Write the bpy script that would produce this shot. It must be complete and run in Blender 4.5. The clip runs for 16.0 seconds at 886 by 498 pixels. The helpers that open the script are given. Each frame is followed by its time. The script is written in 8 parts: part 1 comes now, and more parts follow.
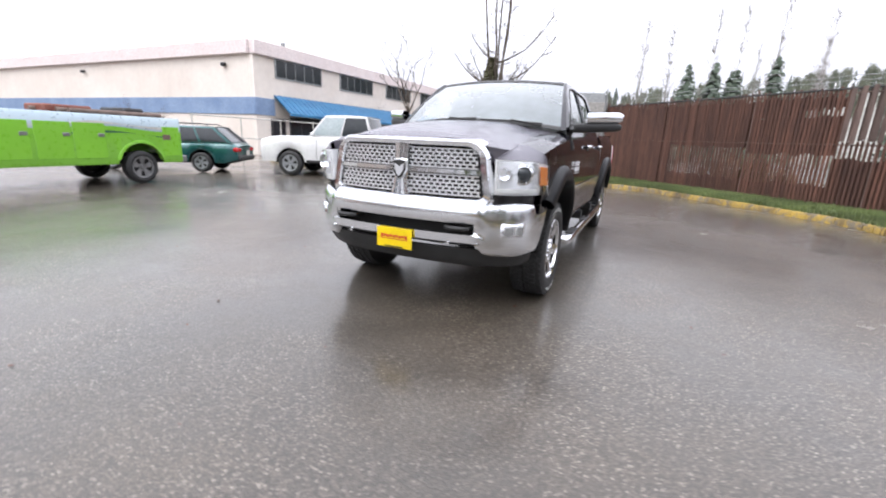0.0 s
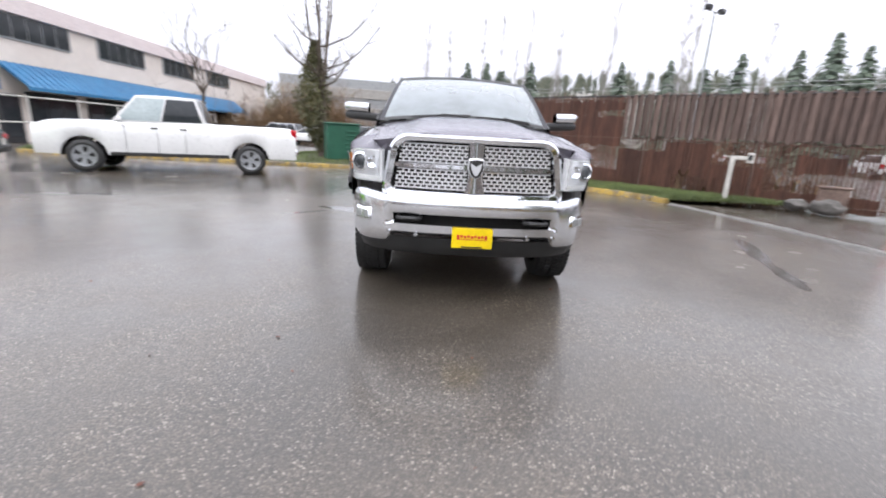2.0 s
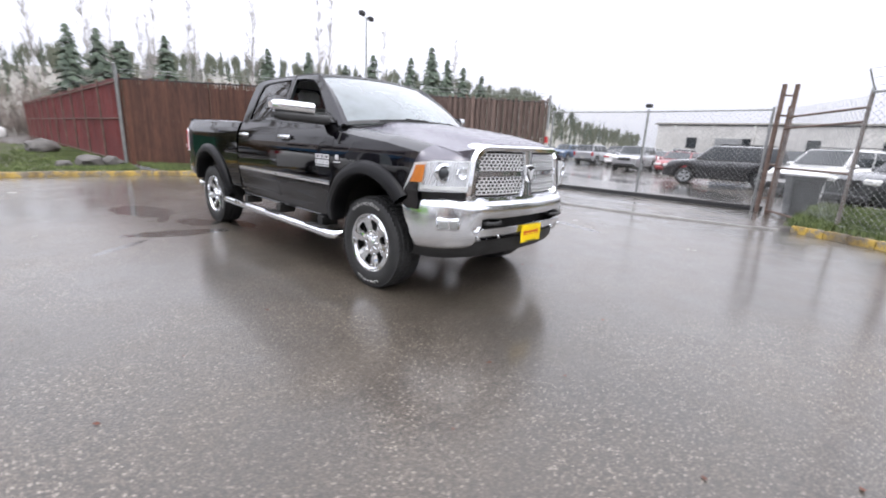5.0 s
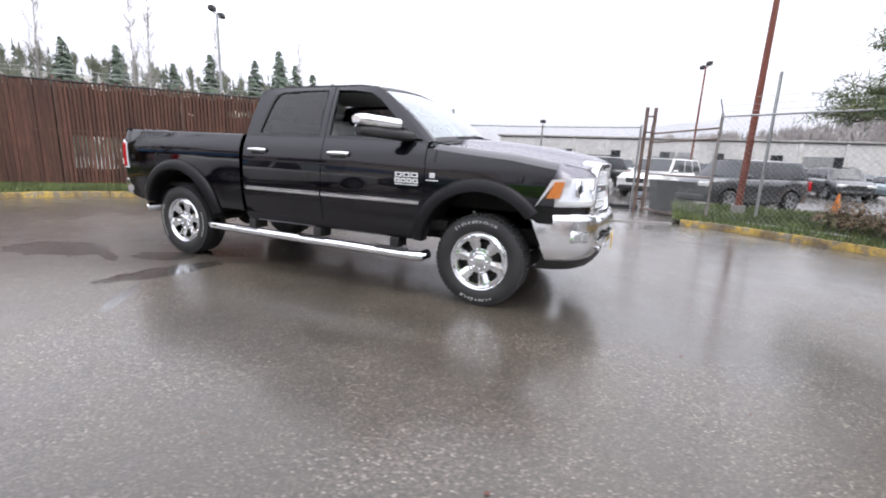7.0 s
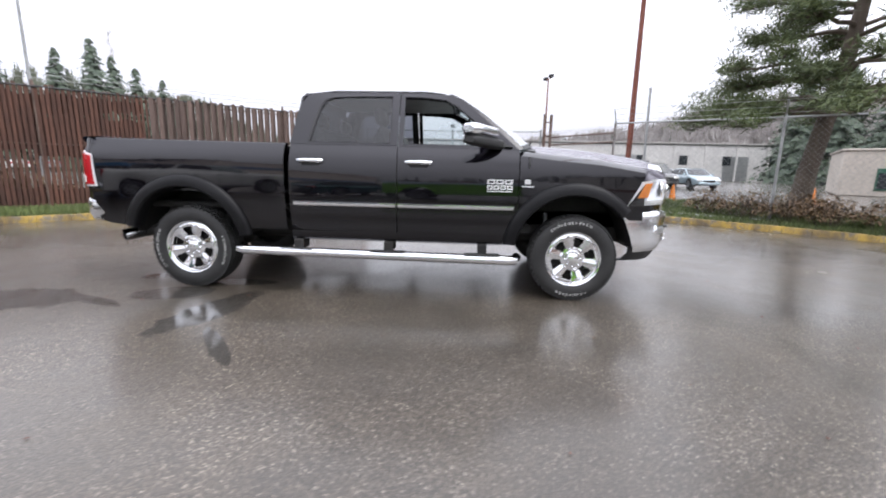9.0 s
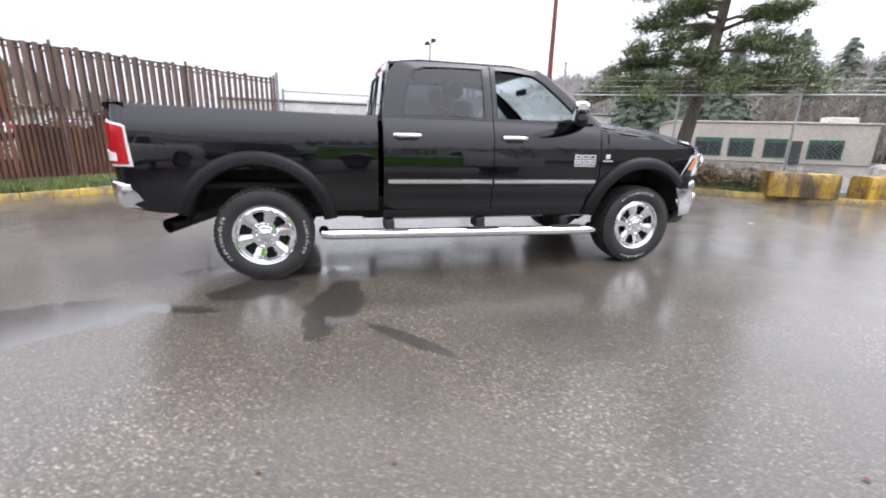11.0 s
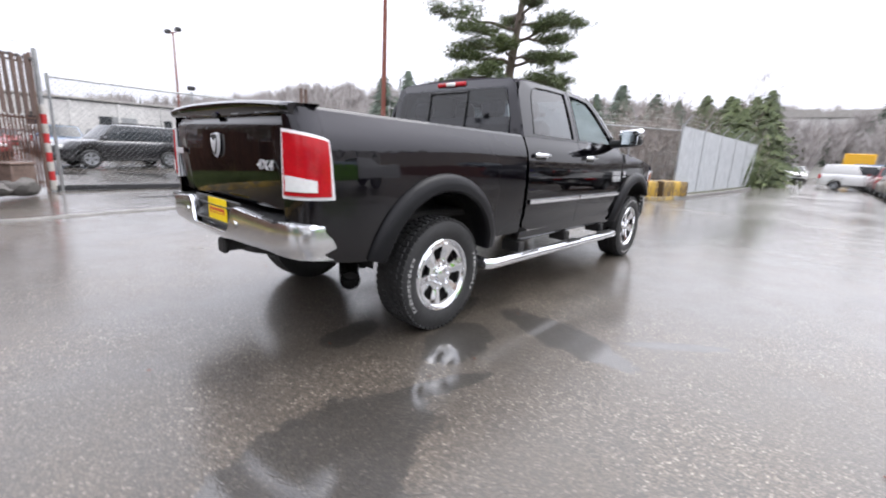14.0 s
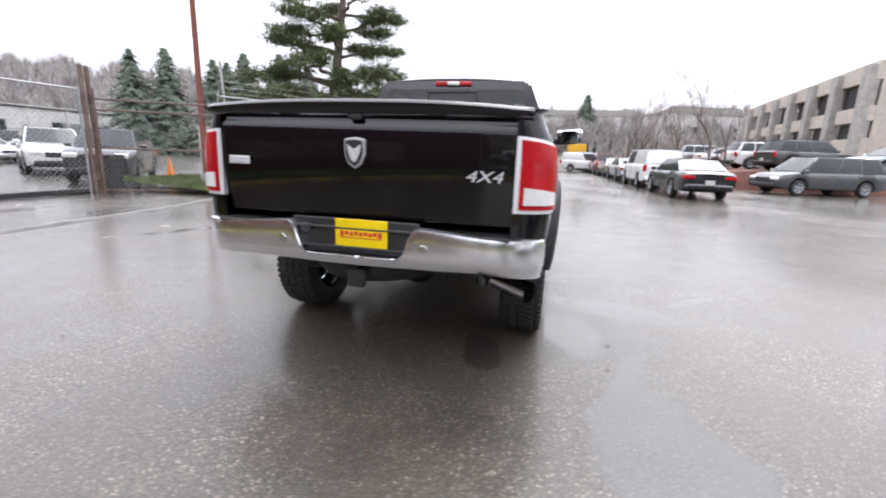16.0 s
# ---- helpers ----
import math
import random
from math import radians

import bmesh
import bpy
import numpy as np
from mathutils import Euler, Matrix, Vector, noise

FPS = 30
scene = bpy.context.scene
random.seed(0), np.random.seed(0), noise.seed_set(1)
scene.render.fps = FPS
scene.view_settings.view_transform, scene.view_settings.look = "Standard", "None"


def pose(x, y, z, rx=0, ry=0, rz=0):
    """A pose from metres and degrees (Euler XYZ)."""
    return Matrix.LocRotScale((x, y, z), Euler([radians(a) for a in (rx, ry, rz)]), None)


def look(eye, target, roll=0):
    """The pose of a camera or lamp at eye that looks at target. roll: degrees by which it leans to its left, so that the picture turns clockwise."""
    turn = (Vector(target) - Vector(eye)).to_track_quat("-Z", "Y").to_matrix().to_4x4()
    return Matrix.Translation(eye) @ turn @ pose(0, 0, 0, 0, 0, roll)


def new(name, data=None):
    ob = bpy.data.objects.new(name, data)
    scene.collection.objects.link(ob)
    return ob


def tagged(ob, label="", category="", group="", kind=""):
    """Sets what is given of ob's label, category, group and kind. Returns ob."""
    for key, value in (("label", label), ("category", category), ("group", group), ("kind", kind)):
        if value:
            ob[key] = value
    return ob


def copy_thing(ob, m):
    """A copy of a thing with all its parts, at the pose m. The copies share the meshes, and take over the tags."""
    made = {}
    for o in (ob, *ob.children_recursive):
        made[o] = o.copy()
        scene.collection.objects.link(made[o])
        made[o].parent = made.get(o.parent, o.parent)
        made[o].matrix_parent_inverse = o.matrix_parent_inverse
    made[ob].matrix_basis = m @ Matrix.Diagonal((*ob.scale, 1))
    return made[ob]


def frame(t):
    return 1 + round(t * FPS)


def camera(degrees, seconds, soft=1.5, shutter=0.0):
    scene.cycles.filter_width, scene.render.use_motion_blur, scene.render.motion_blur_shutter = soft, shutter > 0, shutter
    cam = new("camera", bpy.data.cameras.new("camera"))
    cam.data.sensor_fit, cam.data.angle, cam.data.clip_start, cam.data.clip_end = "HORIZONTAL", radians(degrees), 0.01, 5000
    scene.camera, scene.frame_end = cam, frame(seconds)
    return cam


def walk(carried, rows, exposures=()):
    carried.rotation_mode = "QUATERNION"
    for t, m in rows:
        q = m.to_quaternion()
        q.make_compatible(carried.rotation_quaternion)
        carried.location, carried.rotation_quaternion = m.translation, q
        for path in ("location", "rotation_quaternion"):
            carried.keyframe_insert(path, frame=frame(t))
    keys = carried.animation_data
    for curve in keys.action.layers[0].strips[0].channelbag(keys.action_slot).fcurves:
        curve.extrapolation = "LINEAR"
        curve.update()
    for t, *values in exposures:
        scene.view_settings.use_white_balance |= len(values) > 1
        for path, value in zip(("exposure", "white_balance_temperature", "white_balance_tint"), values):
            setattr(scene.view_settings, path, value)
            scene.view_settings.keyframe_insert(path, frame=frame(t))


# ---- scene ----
cam = camera(92.1, 16.0, 1.9, 0.5)
PATH = [
    (0, (1.666, -5.612, 1.307), (0.841, -3.859, 0.811), 2.4),
    (0.5, (1.152, -5.736, 1.291), (0.473, -3.918, 0.806), 1.3),
    (1, (0.670, -5.890, 1.297), (0.228, -3.999, 0.819), 2.2),
    (1.5, (0.183, -5.969, 1.305), (-0.042, -4.038, 0.837), 1.2),
    (2, (-0.335, -6.047, 1.307), (-0.259, -4.115, 0.798), 3.2),
    (2.5, (-0.872, -6.131, 1.323), (-0.464, -4.241, 0.813), 3.0),
    (3, (-1.419, -6.021, 1.321), (-0.817, -4.185, 0.804), 4.5),
    (3.5, (-1.946, -5.912, 1.333), (-1.058, -4.189, 0.841), 4.1),
    (4, (-2.398, -5.611, 1.295), (-1.332, -3.987, 0.819), 1.5),
    (4.5, (-2.864, -5.300, 1.302), (-1.578, -3.829, 0.873), 1.6),
    (4.7, (-3.019, -5.158, 1.323), (-1.680, -3.744, 0.869), 2.2),
    (6.8, (-4.404, -3.209, 1.298), (-2.617, -2.420, 0.868), 2.3),
    (7, (-4.493, -3.018, 1.294), (-2.689, -2.264, 0.877), 2.6),
    (7.5, (-4.672, -2.520, 1.288), (-2.820, -1.898, 0.861), 2.5),
    (8, (-4.864, -2.007, 1.299), (-2.953, -1.597, 0.874), 2.2),
    (8.5, (-4.935, -1.448, 1.282), (-2.997, -1.146, 0.893), 0.8),
    (9, (-5.048, -0.879, 1.271), (-3.089, -0.765, 0.887), 1.2),
    (9.2, (-5.085, -0.629, 1.297), (-3.133, -0.559, 0.869), 1.9),
    (11.3, (-4.793, 1.621, 1.319), (-2.935, 1.062, 0.833), 1.5),
    (11.5, (-4.724, 1.827, 1.312), (-2.870, 1.235, 0.853), 1.5),
    (12, (-4.463, 2.361, 1.309), (-2.669, 1.617, 0.830), 2.1),
    (12.5, (-4.175, 2.894, 1.313), (-2.482, 1.942, 0.838), 2.4),
    (13, (-3.791, 3.344, 1.279), (-2.195, 2.243, 0.789), 4.1),
    (13.5, (-3.404, 3.771, 1.290), (-1.972, 2.469, 0.784), 3.1),
    (14, (-2.937, 4.131, 1.276), (-1.646, 2.668, 0.835), 2.9),
    (14.5, (-2.451, 4.475, 1.287), (-1.359, 2.844, 0.901), 2.9),
    (15, (-1.931, 4.682, 1.264), (-1.026, 2.952, 0.831), 1.7),
    (15.5, (-1.447, 4.892, 1.274), (-0.816, 3.041, 0.855), 1.8),
    (16, (-0.940, 5.057, 1.264), (-0.500, 3.155, 0.829), 2.1),
]
walk(cam, [(t, look(eye, target, roll)) for t, eye, target, roll in PATH],
     [(0, 0.0), (4.5, -0.05), (9, -0.06), (11.5, 0.15), (13, 0.13), (14.5, 0.10), (16, 0.12)])

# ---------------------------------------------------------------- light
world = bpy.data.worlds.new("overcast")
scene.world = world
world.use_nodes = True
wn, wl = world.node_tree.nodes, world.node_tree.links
sky = wn.new("ShaderNodeTexSky")
sky.sky_type, sky.sun_disc = "NISHITA", False
sky.sun_elevation, sky.sun_rotation = radians(62), radians(200)
sky.dust_density, sky.air_density, sky.ozone_density = 6.0, 1.0, 1.0
grey = wn.new("ShaderNodeHueSaturation")
grey.inputs["Saturation"].default_value = 0.10
cloud = wn.new("ShaderNodeMix")
cloud.data_type = "RGBA"
cloud.inputs[0].default_value = 0.72
cloud.inputs[7].default_value = (9.85, 10.0, 11.28, 1)
wl.new(sky.outputs[0], grey.inputs["Color"])
wl.new(grey.outputs[0], cloud.inputs[6])
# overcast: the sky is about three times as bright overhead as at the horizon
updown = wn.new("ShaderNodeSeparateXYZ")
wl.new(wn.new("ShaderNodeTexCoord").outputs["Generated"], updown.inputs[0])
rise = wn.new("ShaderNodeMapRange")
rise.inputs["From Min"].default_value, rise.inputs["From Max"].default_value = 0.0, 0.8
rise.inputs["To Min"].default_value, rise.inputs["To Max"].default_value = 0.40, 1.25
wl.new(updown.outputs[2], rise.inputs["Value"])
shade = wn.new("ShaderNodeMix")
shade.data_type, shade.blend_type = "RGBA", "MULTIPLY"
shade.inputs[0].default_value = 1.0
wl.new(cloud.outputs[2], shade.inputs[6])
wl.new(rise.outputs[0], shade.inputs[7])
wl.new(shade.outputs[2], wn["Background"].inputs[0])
wn["Background"].inputs[1].default_value = 0.28

sun = new("sun", bpy.data.lights.new("sun", "SUN"))
sun.data.energy, sun.data.angle, sun.data.color = 0.7, radians(40), (1.0, 0.98, 0.96)
sun.rotation_euler = (radians(28), 0, radians(-20))


# ---------------------------------------------------------------- materials
def node_mat(name):
    m = bpy.data.materials.new(name)
    m.use_nodes = True
    n, l = m.node_tree.nodes, m.node_tree.links
    return m, n, l, n["Principled BSDF"]


def ramp(n, l, fac, stops):
    r = n.new("ShaderNodeValToRGB")
    while len(r.color_ramp.elements) < len(stops):
        r.color_ramp.elements.new(0.5)
    for e, (p, c) in zip(r.color_ramp.elements, stops):
        e.position = p
        e.color = (*c, 1) if isinstance(c, tuple) else (c, c, c, 1)
    l.new(fac, r.inputs[0])
    return r.outputs[0]


def noise_tex(n, l, scale, detail=4, stretch=None, where="Position", rough=0.55):
    t = n.new("ShaderNodeTexNoise")
    t.inputs["Scale"].default_value, t.inputs["Detail"].default_value = scale, detail
    t.inputs["Roughness"].default_value = rough
    if where == "Position":
        src = n.new("ShaderNodeNewGeometry").outputs["Position"]
    else:
        src = n.new("ShaderNodeTexCoord").outputs["Object"]
    if stretch:
        mp = n.new("ShaderNodeMapping")
        mp.inputs["Scale"].default_value = stretch
        l.new(src, mp.inputs[0])
        src = mp.outputs[0]
    l.new(src, t.inputs["Vector"])
    return t.outputs["Fac"]


def mix_col(n, l, fac, a, b, blend="MIX"):
    x = n.new("ShaderNodeMix")
    x.data_type, x.blend_type = "RGBA", blend
    for sock, v in ((x.inputs[0], fac), (x.inputs[6], a), (x.inputs[7], b)):
        if isinstance(v, (int, float)):
            sock.default_value = v
        elif isinstance(v, tuple):
            sock.default_value = (*v, 1)
        else:
            l.new(v, sock)
    return x.outputs[2]


def surface(name, c1, c2, scale=8.0, rough=(0.4, 0.6), metal=0.0, bump=0.0, bscale=60.0, coat=0.0, stretch=None,
            fine=(0.85, 1.1), spec=0.5, vary=0.0, coat_rough=0.03):
    """A surface with two scales of colour variation, uneven roughness and fine relief."""
    m, n, l, p = node_mat(name)
    big = noise_tex(n, l, scale, 5, stretch)
    small = noise_tex(n, l, scale * 9, 3, stretch)
    col = ramp(n, l, big, [(0.3, c1), (0.7, c2)])
    col = mix_col(n, l, 1.0, col, ramp(n, l, small, [(0.3, fine[0]), (0.7, fine[1])]), "MULTIPLY")
    if vary:
        rnd = n.new("ShaderNodeObjectInfo").outputs["Random"]
        col = mix_col(n, l, 1.0, col, ramp(n, l, rnd, [(0.0, 1 - vary), (1.0, 1 + vary)]), "MULTIPLY")
    l.new(col, p.inputs["Base Color"])
    l.new(ramp(n, l, small, [(0.25, rough[0]), (0.75, rough[1])]), p.inputs["Roughness"])
    p.inputs["Metallic"].default_value = metal
    p.inputs["Specular IOR Level"].default_value = spec
    if coat:
        p.inputs["Coat Weight"].default_value, p.inputs["Coat Roughness"].default_value = coat, coat_rough
    if bump:
        b = n.new("ShaderNodeBump")
        b.inputs["Strength"].default_value, b.inputs["Distance"].default_value = bump, 0.01
        l.new(noise_tex(n, l, bscale, 4, stretch), b.inputs["Height"])
        l.new(b.outputs[0], p.inputs["Normal"])
    return m


def plain(name, c, rough=0.5, metal=0.0, coat=0.0):
    """Small things: one colour with faint grime."""
    c2 = tuple(v * 0.82 for v in c)
    return surface(name, c2, c, 5.0, (rough * 0.85, min(1, rough * 1.15)), metal, 0.0, coat=coat, fine=(0.94, 1.04))


def glass_mat(name, tint, gloss_rough=0.02, ior=1.5, film=None):
    """A thin pane: tinted see-through with a Fresnel gloss, and a pale film of rain and mist that on the windshield
    also paints in sky reflection.
    """
    m = bpy.data.materials.new(name)
    m.use_nodes = True
    n, l = m.node_tree.nodes, m.node_tree.links
    n.remove(n["Principled BSDF"])
    # a thin pane mirrors alike from both sides
    lay, power, f = n.new("ShaderNodeLayerWeight"), n.new("ShaderNodeMath"), n.new("ShaderNodeMapRange")
    lay.inputs[0].default_value = 0.5
    power.operation = "POWER"
    power.inputs[1].default_value = 4.0
    l.new(lay.outputs["Facing"], power.inputs[0])
    f.inputs["To Min"].default_value = ((ior - 1) / (ior + 1)) ** 2
    l.new(power.outputs[0], f.inputs["Value"])
    t, g, x = n.new("ShaderNodeBsdfTransparent"), n.new("ShaderNodeBsdfGlossy"), n.new("ShaderNodeMixShader")
    t.inputs[0].default_value = (*tint, 1)
    g.inputs[0].default_value, g.inputs["Roughness"].default_value = (1, 1, 1, 1), gloss_rough
    l.new(f.outputs[0], x.inputs[0])
    if film:
        d, e, y = n.new("ShaderNodeBsdfDiffuse"), n.new("ShaderNodeBsdfTranslucent"), n.new("ShaderNodeMixShader")
        both = n.new("ShaderNodeMixShader")
        both.inputs[0].default_value = 0.5
        d.inputs[0].default_value = e.inputs[0].default_value = (*film[1], 1)
        l.new(d.outputs[0], both.inputs[1])
        l.new(e.outputs[0], both.inputs[2])
        l.new(ramp(n, l, noise_tex(n, l, 3.0, 5), [(0.3, film[0] * 0.75), (0.7, film[0] * 1.25)]), y.inputs[0])
        l.new(t.outputs[0], y.inputs[1])
        l.new(both.outputs[0], y.inputs[2])
        t = y
    l.new(t.outputs[0], x.inputs[1])
    l.new(g.outputs[0], x.inputs[2])
    l.new(x.outputs[0], n["Material Output"].inputs[0])
    return m


def puddle_mask(n, l, pos, spots):
    """Soft-edged shapes of standing water: (x, y, half length, half width, turn)."""
    rag = n.new("ShaderNodeMapRange")
    rag.inputs["To Min"].default_value, rag.inputs["To Max"].default_value = -0.80, 0.80
    l.new(noise_tex(n, l, 3.2, 9, rough=0.72), rag.inputs["Value"])
    total = None
    for x, y, rx, ry, turn in spots:
        mp = n.new("ShaderNodeMapping")
        mp.vector_type = "TEXTURE"
        mp.inputs["Location"].default_value = (x, y, 0)
        mp.inputs["Rotation"].default_value = (0, 0, radians(turn))
        mp.inputs["Scale"].default_value = (rx, ry, 1000)
        l.new(pos, mp.inputs[0])
        ln = n.new("ShaderNodeVectorMath")
        ln.operation = "LENGTH"
        l.new(mp.outputs[0], ln.inputs[0])
        if total is None:
            total = ln.outputs["Value"]
        else:
            mn = n.new("ShaderNodeMath")
            mn.operation = "MINIMUM"
            l.new(total, mn.inputs[0])
            l.new(ln.outputs["Value"], mn.inputs[1])
            total = mn.outputs[0]
    ad = n.new("ShaderNodeMath")
    ad.operation = "ADD"
    l.new(total, ad.inputs[0])
    l.new(rag.outputs[0], ad.inputs[1])
    out = n.new("ShaderNodeMapRange")
    out.interpolation_type = "SMOOTHSTEP"
    out.inputs["From Min"].default_value, out.inputs["From Max"].default_value = 1.08, 0.96
    l.new(ad.outputs[0], out.inputs["Value"])
    return out.outputs[0]


# x, y, half length, half width, turn of the standing water in the yard
PUDDLES = [(-1.62, 3.32, 0.66, 0.34, 105), (-1.66, 1.32, 0.56, 0.20, 165), (-1.20, 1.95, 0.20, 0.36, 20), (-1.50, 2.55, 0.40, 0.07, 70), (-2.35, 0.85, 0.40, 0.06, 40),
           (-0.75, 1.50, 0.34, 0.12, 95), (-0.62, 2.45, 0.26, 0.12, 100),
           (4.2, -0.4, 0.8, 0.13, 65), (3.7, -1.6, 0.5, 0.10, 70), (-6.4, 1.6, 0.9, 0.10, 15), (8.2, 0.2, 1.5, 0.25, 95),
           (14, -1, 2.6, 0.9, 30), (16.5, 3.5, 3.0, 0.8, 60), (19, -4, 2.5, 0.8, 10), (15.5, 7, 2.6, 0.7, 80), (13.0, -9.5, 2.2, 0.8, 140)]


def asphalt_mat():
    m, n, l, p = node_mat("wet_asphalt")
    pos = n.new("ShaderNodeNewGeometry").outputs["Position"]
    stones = n.new("ShaderNodeTexVoronoi")
    stones.inputs["Scale"].default_value = 88
    l.new(pos, stones.inputs["Vector"])
    tone = n.new("ShaderNodeSeparateColor")
    l.new(stones.outputs["Color"], tone.inputs[0])
    stone_col = ramp(n, l, tone.outputs[0], [(0.0, (0.034, 0.028, 0.021)), (0.60, (0.076, 0.063, 0.048)),
                                            (0.91, (0.122, 0.103, 0.082)), (0.985, (0.25, 0.22, 0.185))])
    edge = ramp(n, l, stones.outputs["Distance"], [(0.30, 1.0), (0.62, 0.62)])
    patch = noise_tex(n, l, 0.35, 6)
    mid = noise_tex(n, l, 2.2, 5)
    # bare of pale stones where the binder lies thick
    stone_col = mix_col(n, l, ramp(n, l, noise_tex(n, l, 0.8, 4), [(0.38, 0.6), (0.58, 0.0)]), stone_col, (0.070, 0.059, 0.046))
    col = mix_col(n, l, 1.0, stone_col, edge, "MULTIPLY")
    col = mix_col(n, l, 1.0, col, ramp(n, l, patch, [(0.3, (0.74, 0.74, 0.75)), (0.7, (1.28, 1.22, 1.15))]), "MULTIPLY")
    col = mix_col(n, l, 1.0, col, ramp(n, l, mid, [(0.3, 0.82), (0.7, 1.15)]), "MULTIPLY")
    l.new(col, p.inputs["Base Color"])
    l.new(ramp(n, l, mid, [(0.25, 0.42), (0.75, 0.62)]), p.inputs["Roughness"])
    p.inputs["Coat Weight"].default_value = 0.8
    p.inputs["Coat IOR"].default_value = 1.36
    wet = n.new("ShaderNodeMath")
    wet.operation = "ADD"
    l.new(ramp(n, l, patch, [(0.38, 0.07), (0.62, 0.19)]), wet.inputs[0])
    l.new(ramp(n, l, mid, [(0.3, 0.0), (0.7, 0.10)]), wet.inputs[1])
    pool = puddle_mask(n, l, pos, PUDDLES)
    l.new(mix_col(n, l, pool, wet.outputs[0], (0.045, 0.045, 0.045)), p.inputs["Coat Roughness"])
    l.new(mix_col(n, l, pool, (0.97, 0.97, 0.97), (1.0, 1.0, 1.0)), p.inputs["Coat Weight"])
    l.new(mix_col(n, l, pool, col, mix_col(n, l, 0.72, col, (0.010, 0.009, 0.007))), p.inputs["Base Color"])
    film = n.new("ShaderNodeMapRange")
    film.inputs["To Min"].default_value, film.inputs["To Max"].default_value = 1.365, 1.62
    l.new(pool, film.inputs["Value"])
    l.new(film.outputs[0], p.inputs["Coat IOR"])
    b = n.new("ShaderNodeBump")
    b.inputs["Strength"].default_value, b.inputs["Distance"].default_value = 0.45, 0.006
    b.invert = True
    l.new(stones.outputs["Distance"], b.inputs["Height"])
    l.new(b.outputs[0], p.inputs["Normal"])
    b2 = n.new("ShaderNodeBump")
    b2.inputs["Strength"].default_value, b2.inputs["Distance"].default_value = 0.22, 0.006
    b2.invert = True
    l.new(stones.outputs["Distance"], b2.inputs["Height"])
    l.new(ramp(n, l, pool, [(0.0, 0.06), (1.0, 0.035)]), b2.inputs["Strength"])
    l.new(b2.outputs[0], p.inputs["Coat Normal"])
    return m


def rust_slat_mat(name, c1, c2):
    m, n, l, p = node_mat(name)
    isl = n.new("ShaderNodeNewGeometry").outputs["Random Per Island"]
    big = noise_tex(n, l, 1.3, 5, (1, 1, 0.35))
    col = ramp(n, l, big, [(0.3, c1), (0.7, c2)])
    col = mix_col(n, l, 1.0, col, ramp(n, l, isl, [(0.0, 0.72), (0.85, 1.08), (1.0, 1.35)]), "MULTIPLY")
    col = mix_col(n, l, 1.0, col, ramp(n, l, noise_tex(n, l, 24, 4, (1, 1, 0.15)), [(0.3, 0.7), (0.7, 1.2)]), "MULTIPLY")
    l.new(col, p.inputs["Base Color"])
    p.inputs["Roughness"].default_value = 0.75
    return m


def leaf_mat(name, c1, c2):
    m, n, l, p = node_mat(name)
    isl = n.new("ShaderNodeNewGeometry").outputs["Random Per Island"]
    col = ramp(n, l, isl, [(0.0, c1), (1.0, c2)])
    col = mix_col(n, l, 1.0, col, ramp(n, l, noise_tex(n, l, 0.9, 4), [(0.3, 0.6), (0.7, 1.3)]), "MULTIPLY")
    l.new(col, p.inputs["Base Color"])
    p.inputs["Roughness"].default_value = 0.6
    return m


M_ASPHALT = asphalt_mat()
M_PAINT = surface("black_metallic_paint", (0.0062, 0.0055, 0.0080), (0.0082, 0.0073, 0.0105), 1.5, (0.36, 0.44), 1.0, 0.0, coat=1.0, fine=(0.95, 1.05), coat_rough=0.04, spec=0.0)
M_PAINT.node_tree.nodes["Principled BSDF"].inputs["Coat IOR"].default_value = 1.52
M_PAINT.node_tree.nodes["Principled BSDF"].inputs["Specular Tint"].default_value = (0.30, 0.27, 0.36, 1)
M_SILVER = surface("silver_reflector", (0.80, 0.81, 0.83), (0.88, 0.89, 0.90), 3, (0.16, 0.24), 0.60, fine=(0.97, 1.02))
M_BUMPER = surface("wet_bumper_chrome", (0.76, 0.77, 0.79), (0.84, 0.85, 0.87), 3, (0.13, 0.20), 1.0, fine=(0.96, 1.03))
M_RIM = surface("silver_wheel_paint", (0.26, 0.27, 0.28), (0.38, 0.39, 0.40), 7, (0.25, 0.4), 0.4, fine=(0.88, 1.06))
M_BEZEL = surface("satin_silver", (0.76, 0.77, 0.78), (0.84, 0.85, 0.86), 4, (0.3, 0.42), 0.25, fine=(0.96, 1.03))


def sheen_paint_mat():
    """The same black paint with a film of fine rain drops, and sky sheen painted into its upper sides."""
    m = M_PAINT.copy()
    m.name = "rain_wet_black_paint"
    n, l = m.node_tree.nodes, m.node_tree.links
    p = n["Principled BSDF"]
    p.inputs["Coat Roughness"].default_value = 0.16
    p.inputs["Coat IOR"].default_value = 1.75
    drops = n.new("ShaderNodeTexVoronoi")
    drops.inputs["Scale"].default_value = 190
    l.new(n.new("ShaderNodeNewGeometry").outputs["Position"], drops.inputs["Vector"])
    b = n.new("ShaderNodeBump")
    b.inputs["Strength"].default_value, b.inputs["Distance"].default_value = 0.16, 0.004
    b.invert = True
    l.new(drops.outputs["Distance"], b.inputs["Height"])
    l.new(b.outputs[0], p.inputs["Coat Normal"])
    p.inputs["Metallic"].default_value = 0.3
    # base lightened to lilac grey for the sky reflected on the hood
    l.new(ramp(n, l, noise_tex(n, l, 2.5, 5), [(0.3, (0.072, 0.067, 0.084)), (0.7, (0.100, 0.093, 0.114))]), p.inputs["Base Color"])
    return m


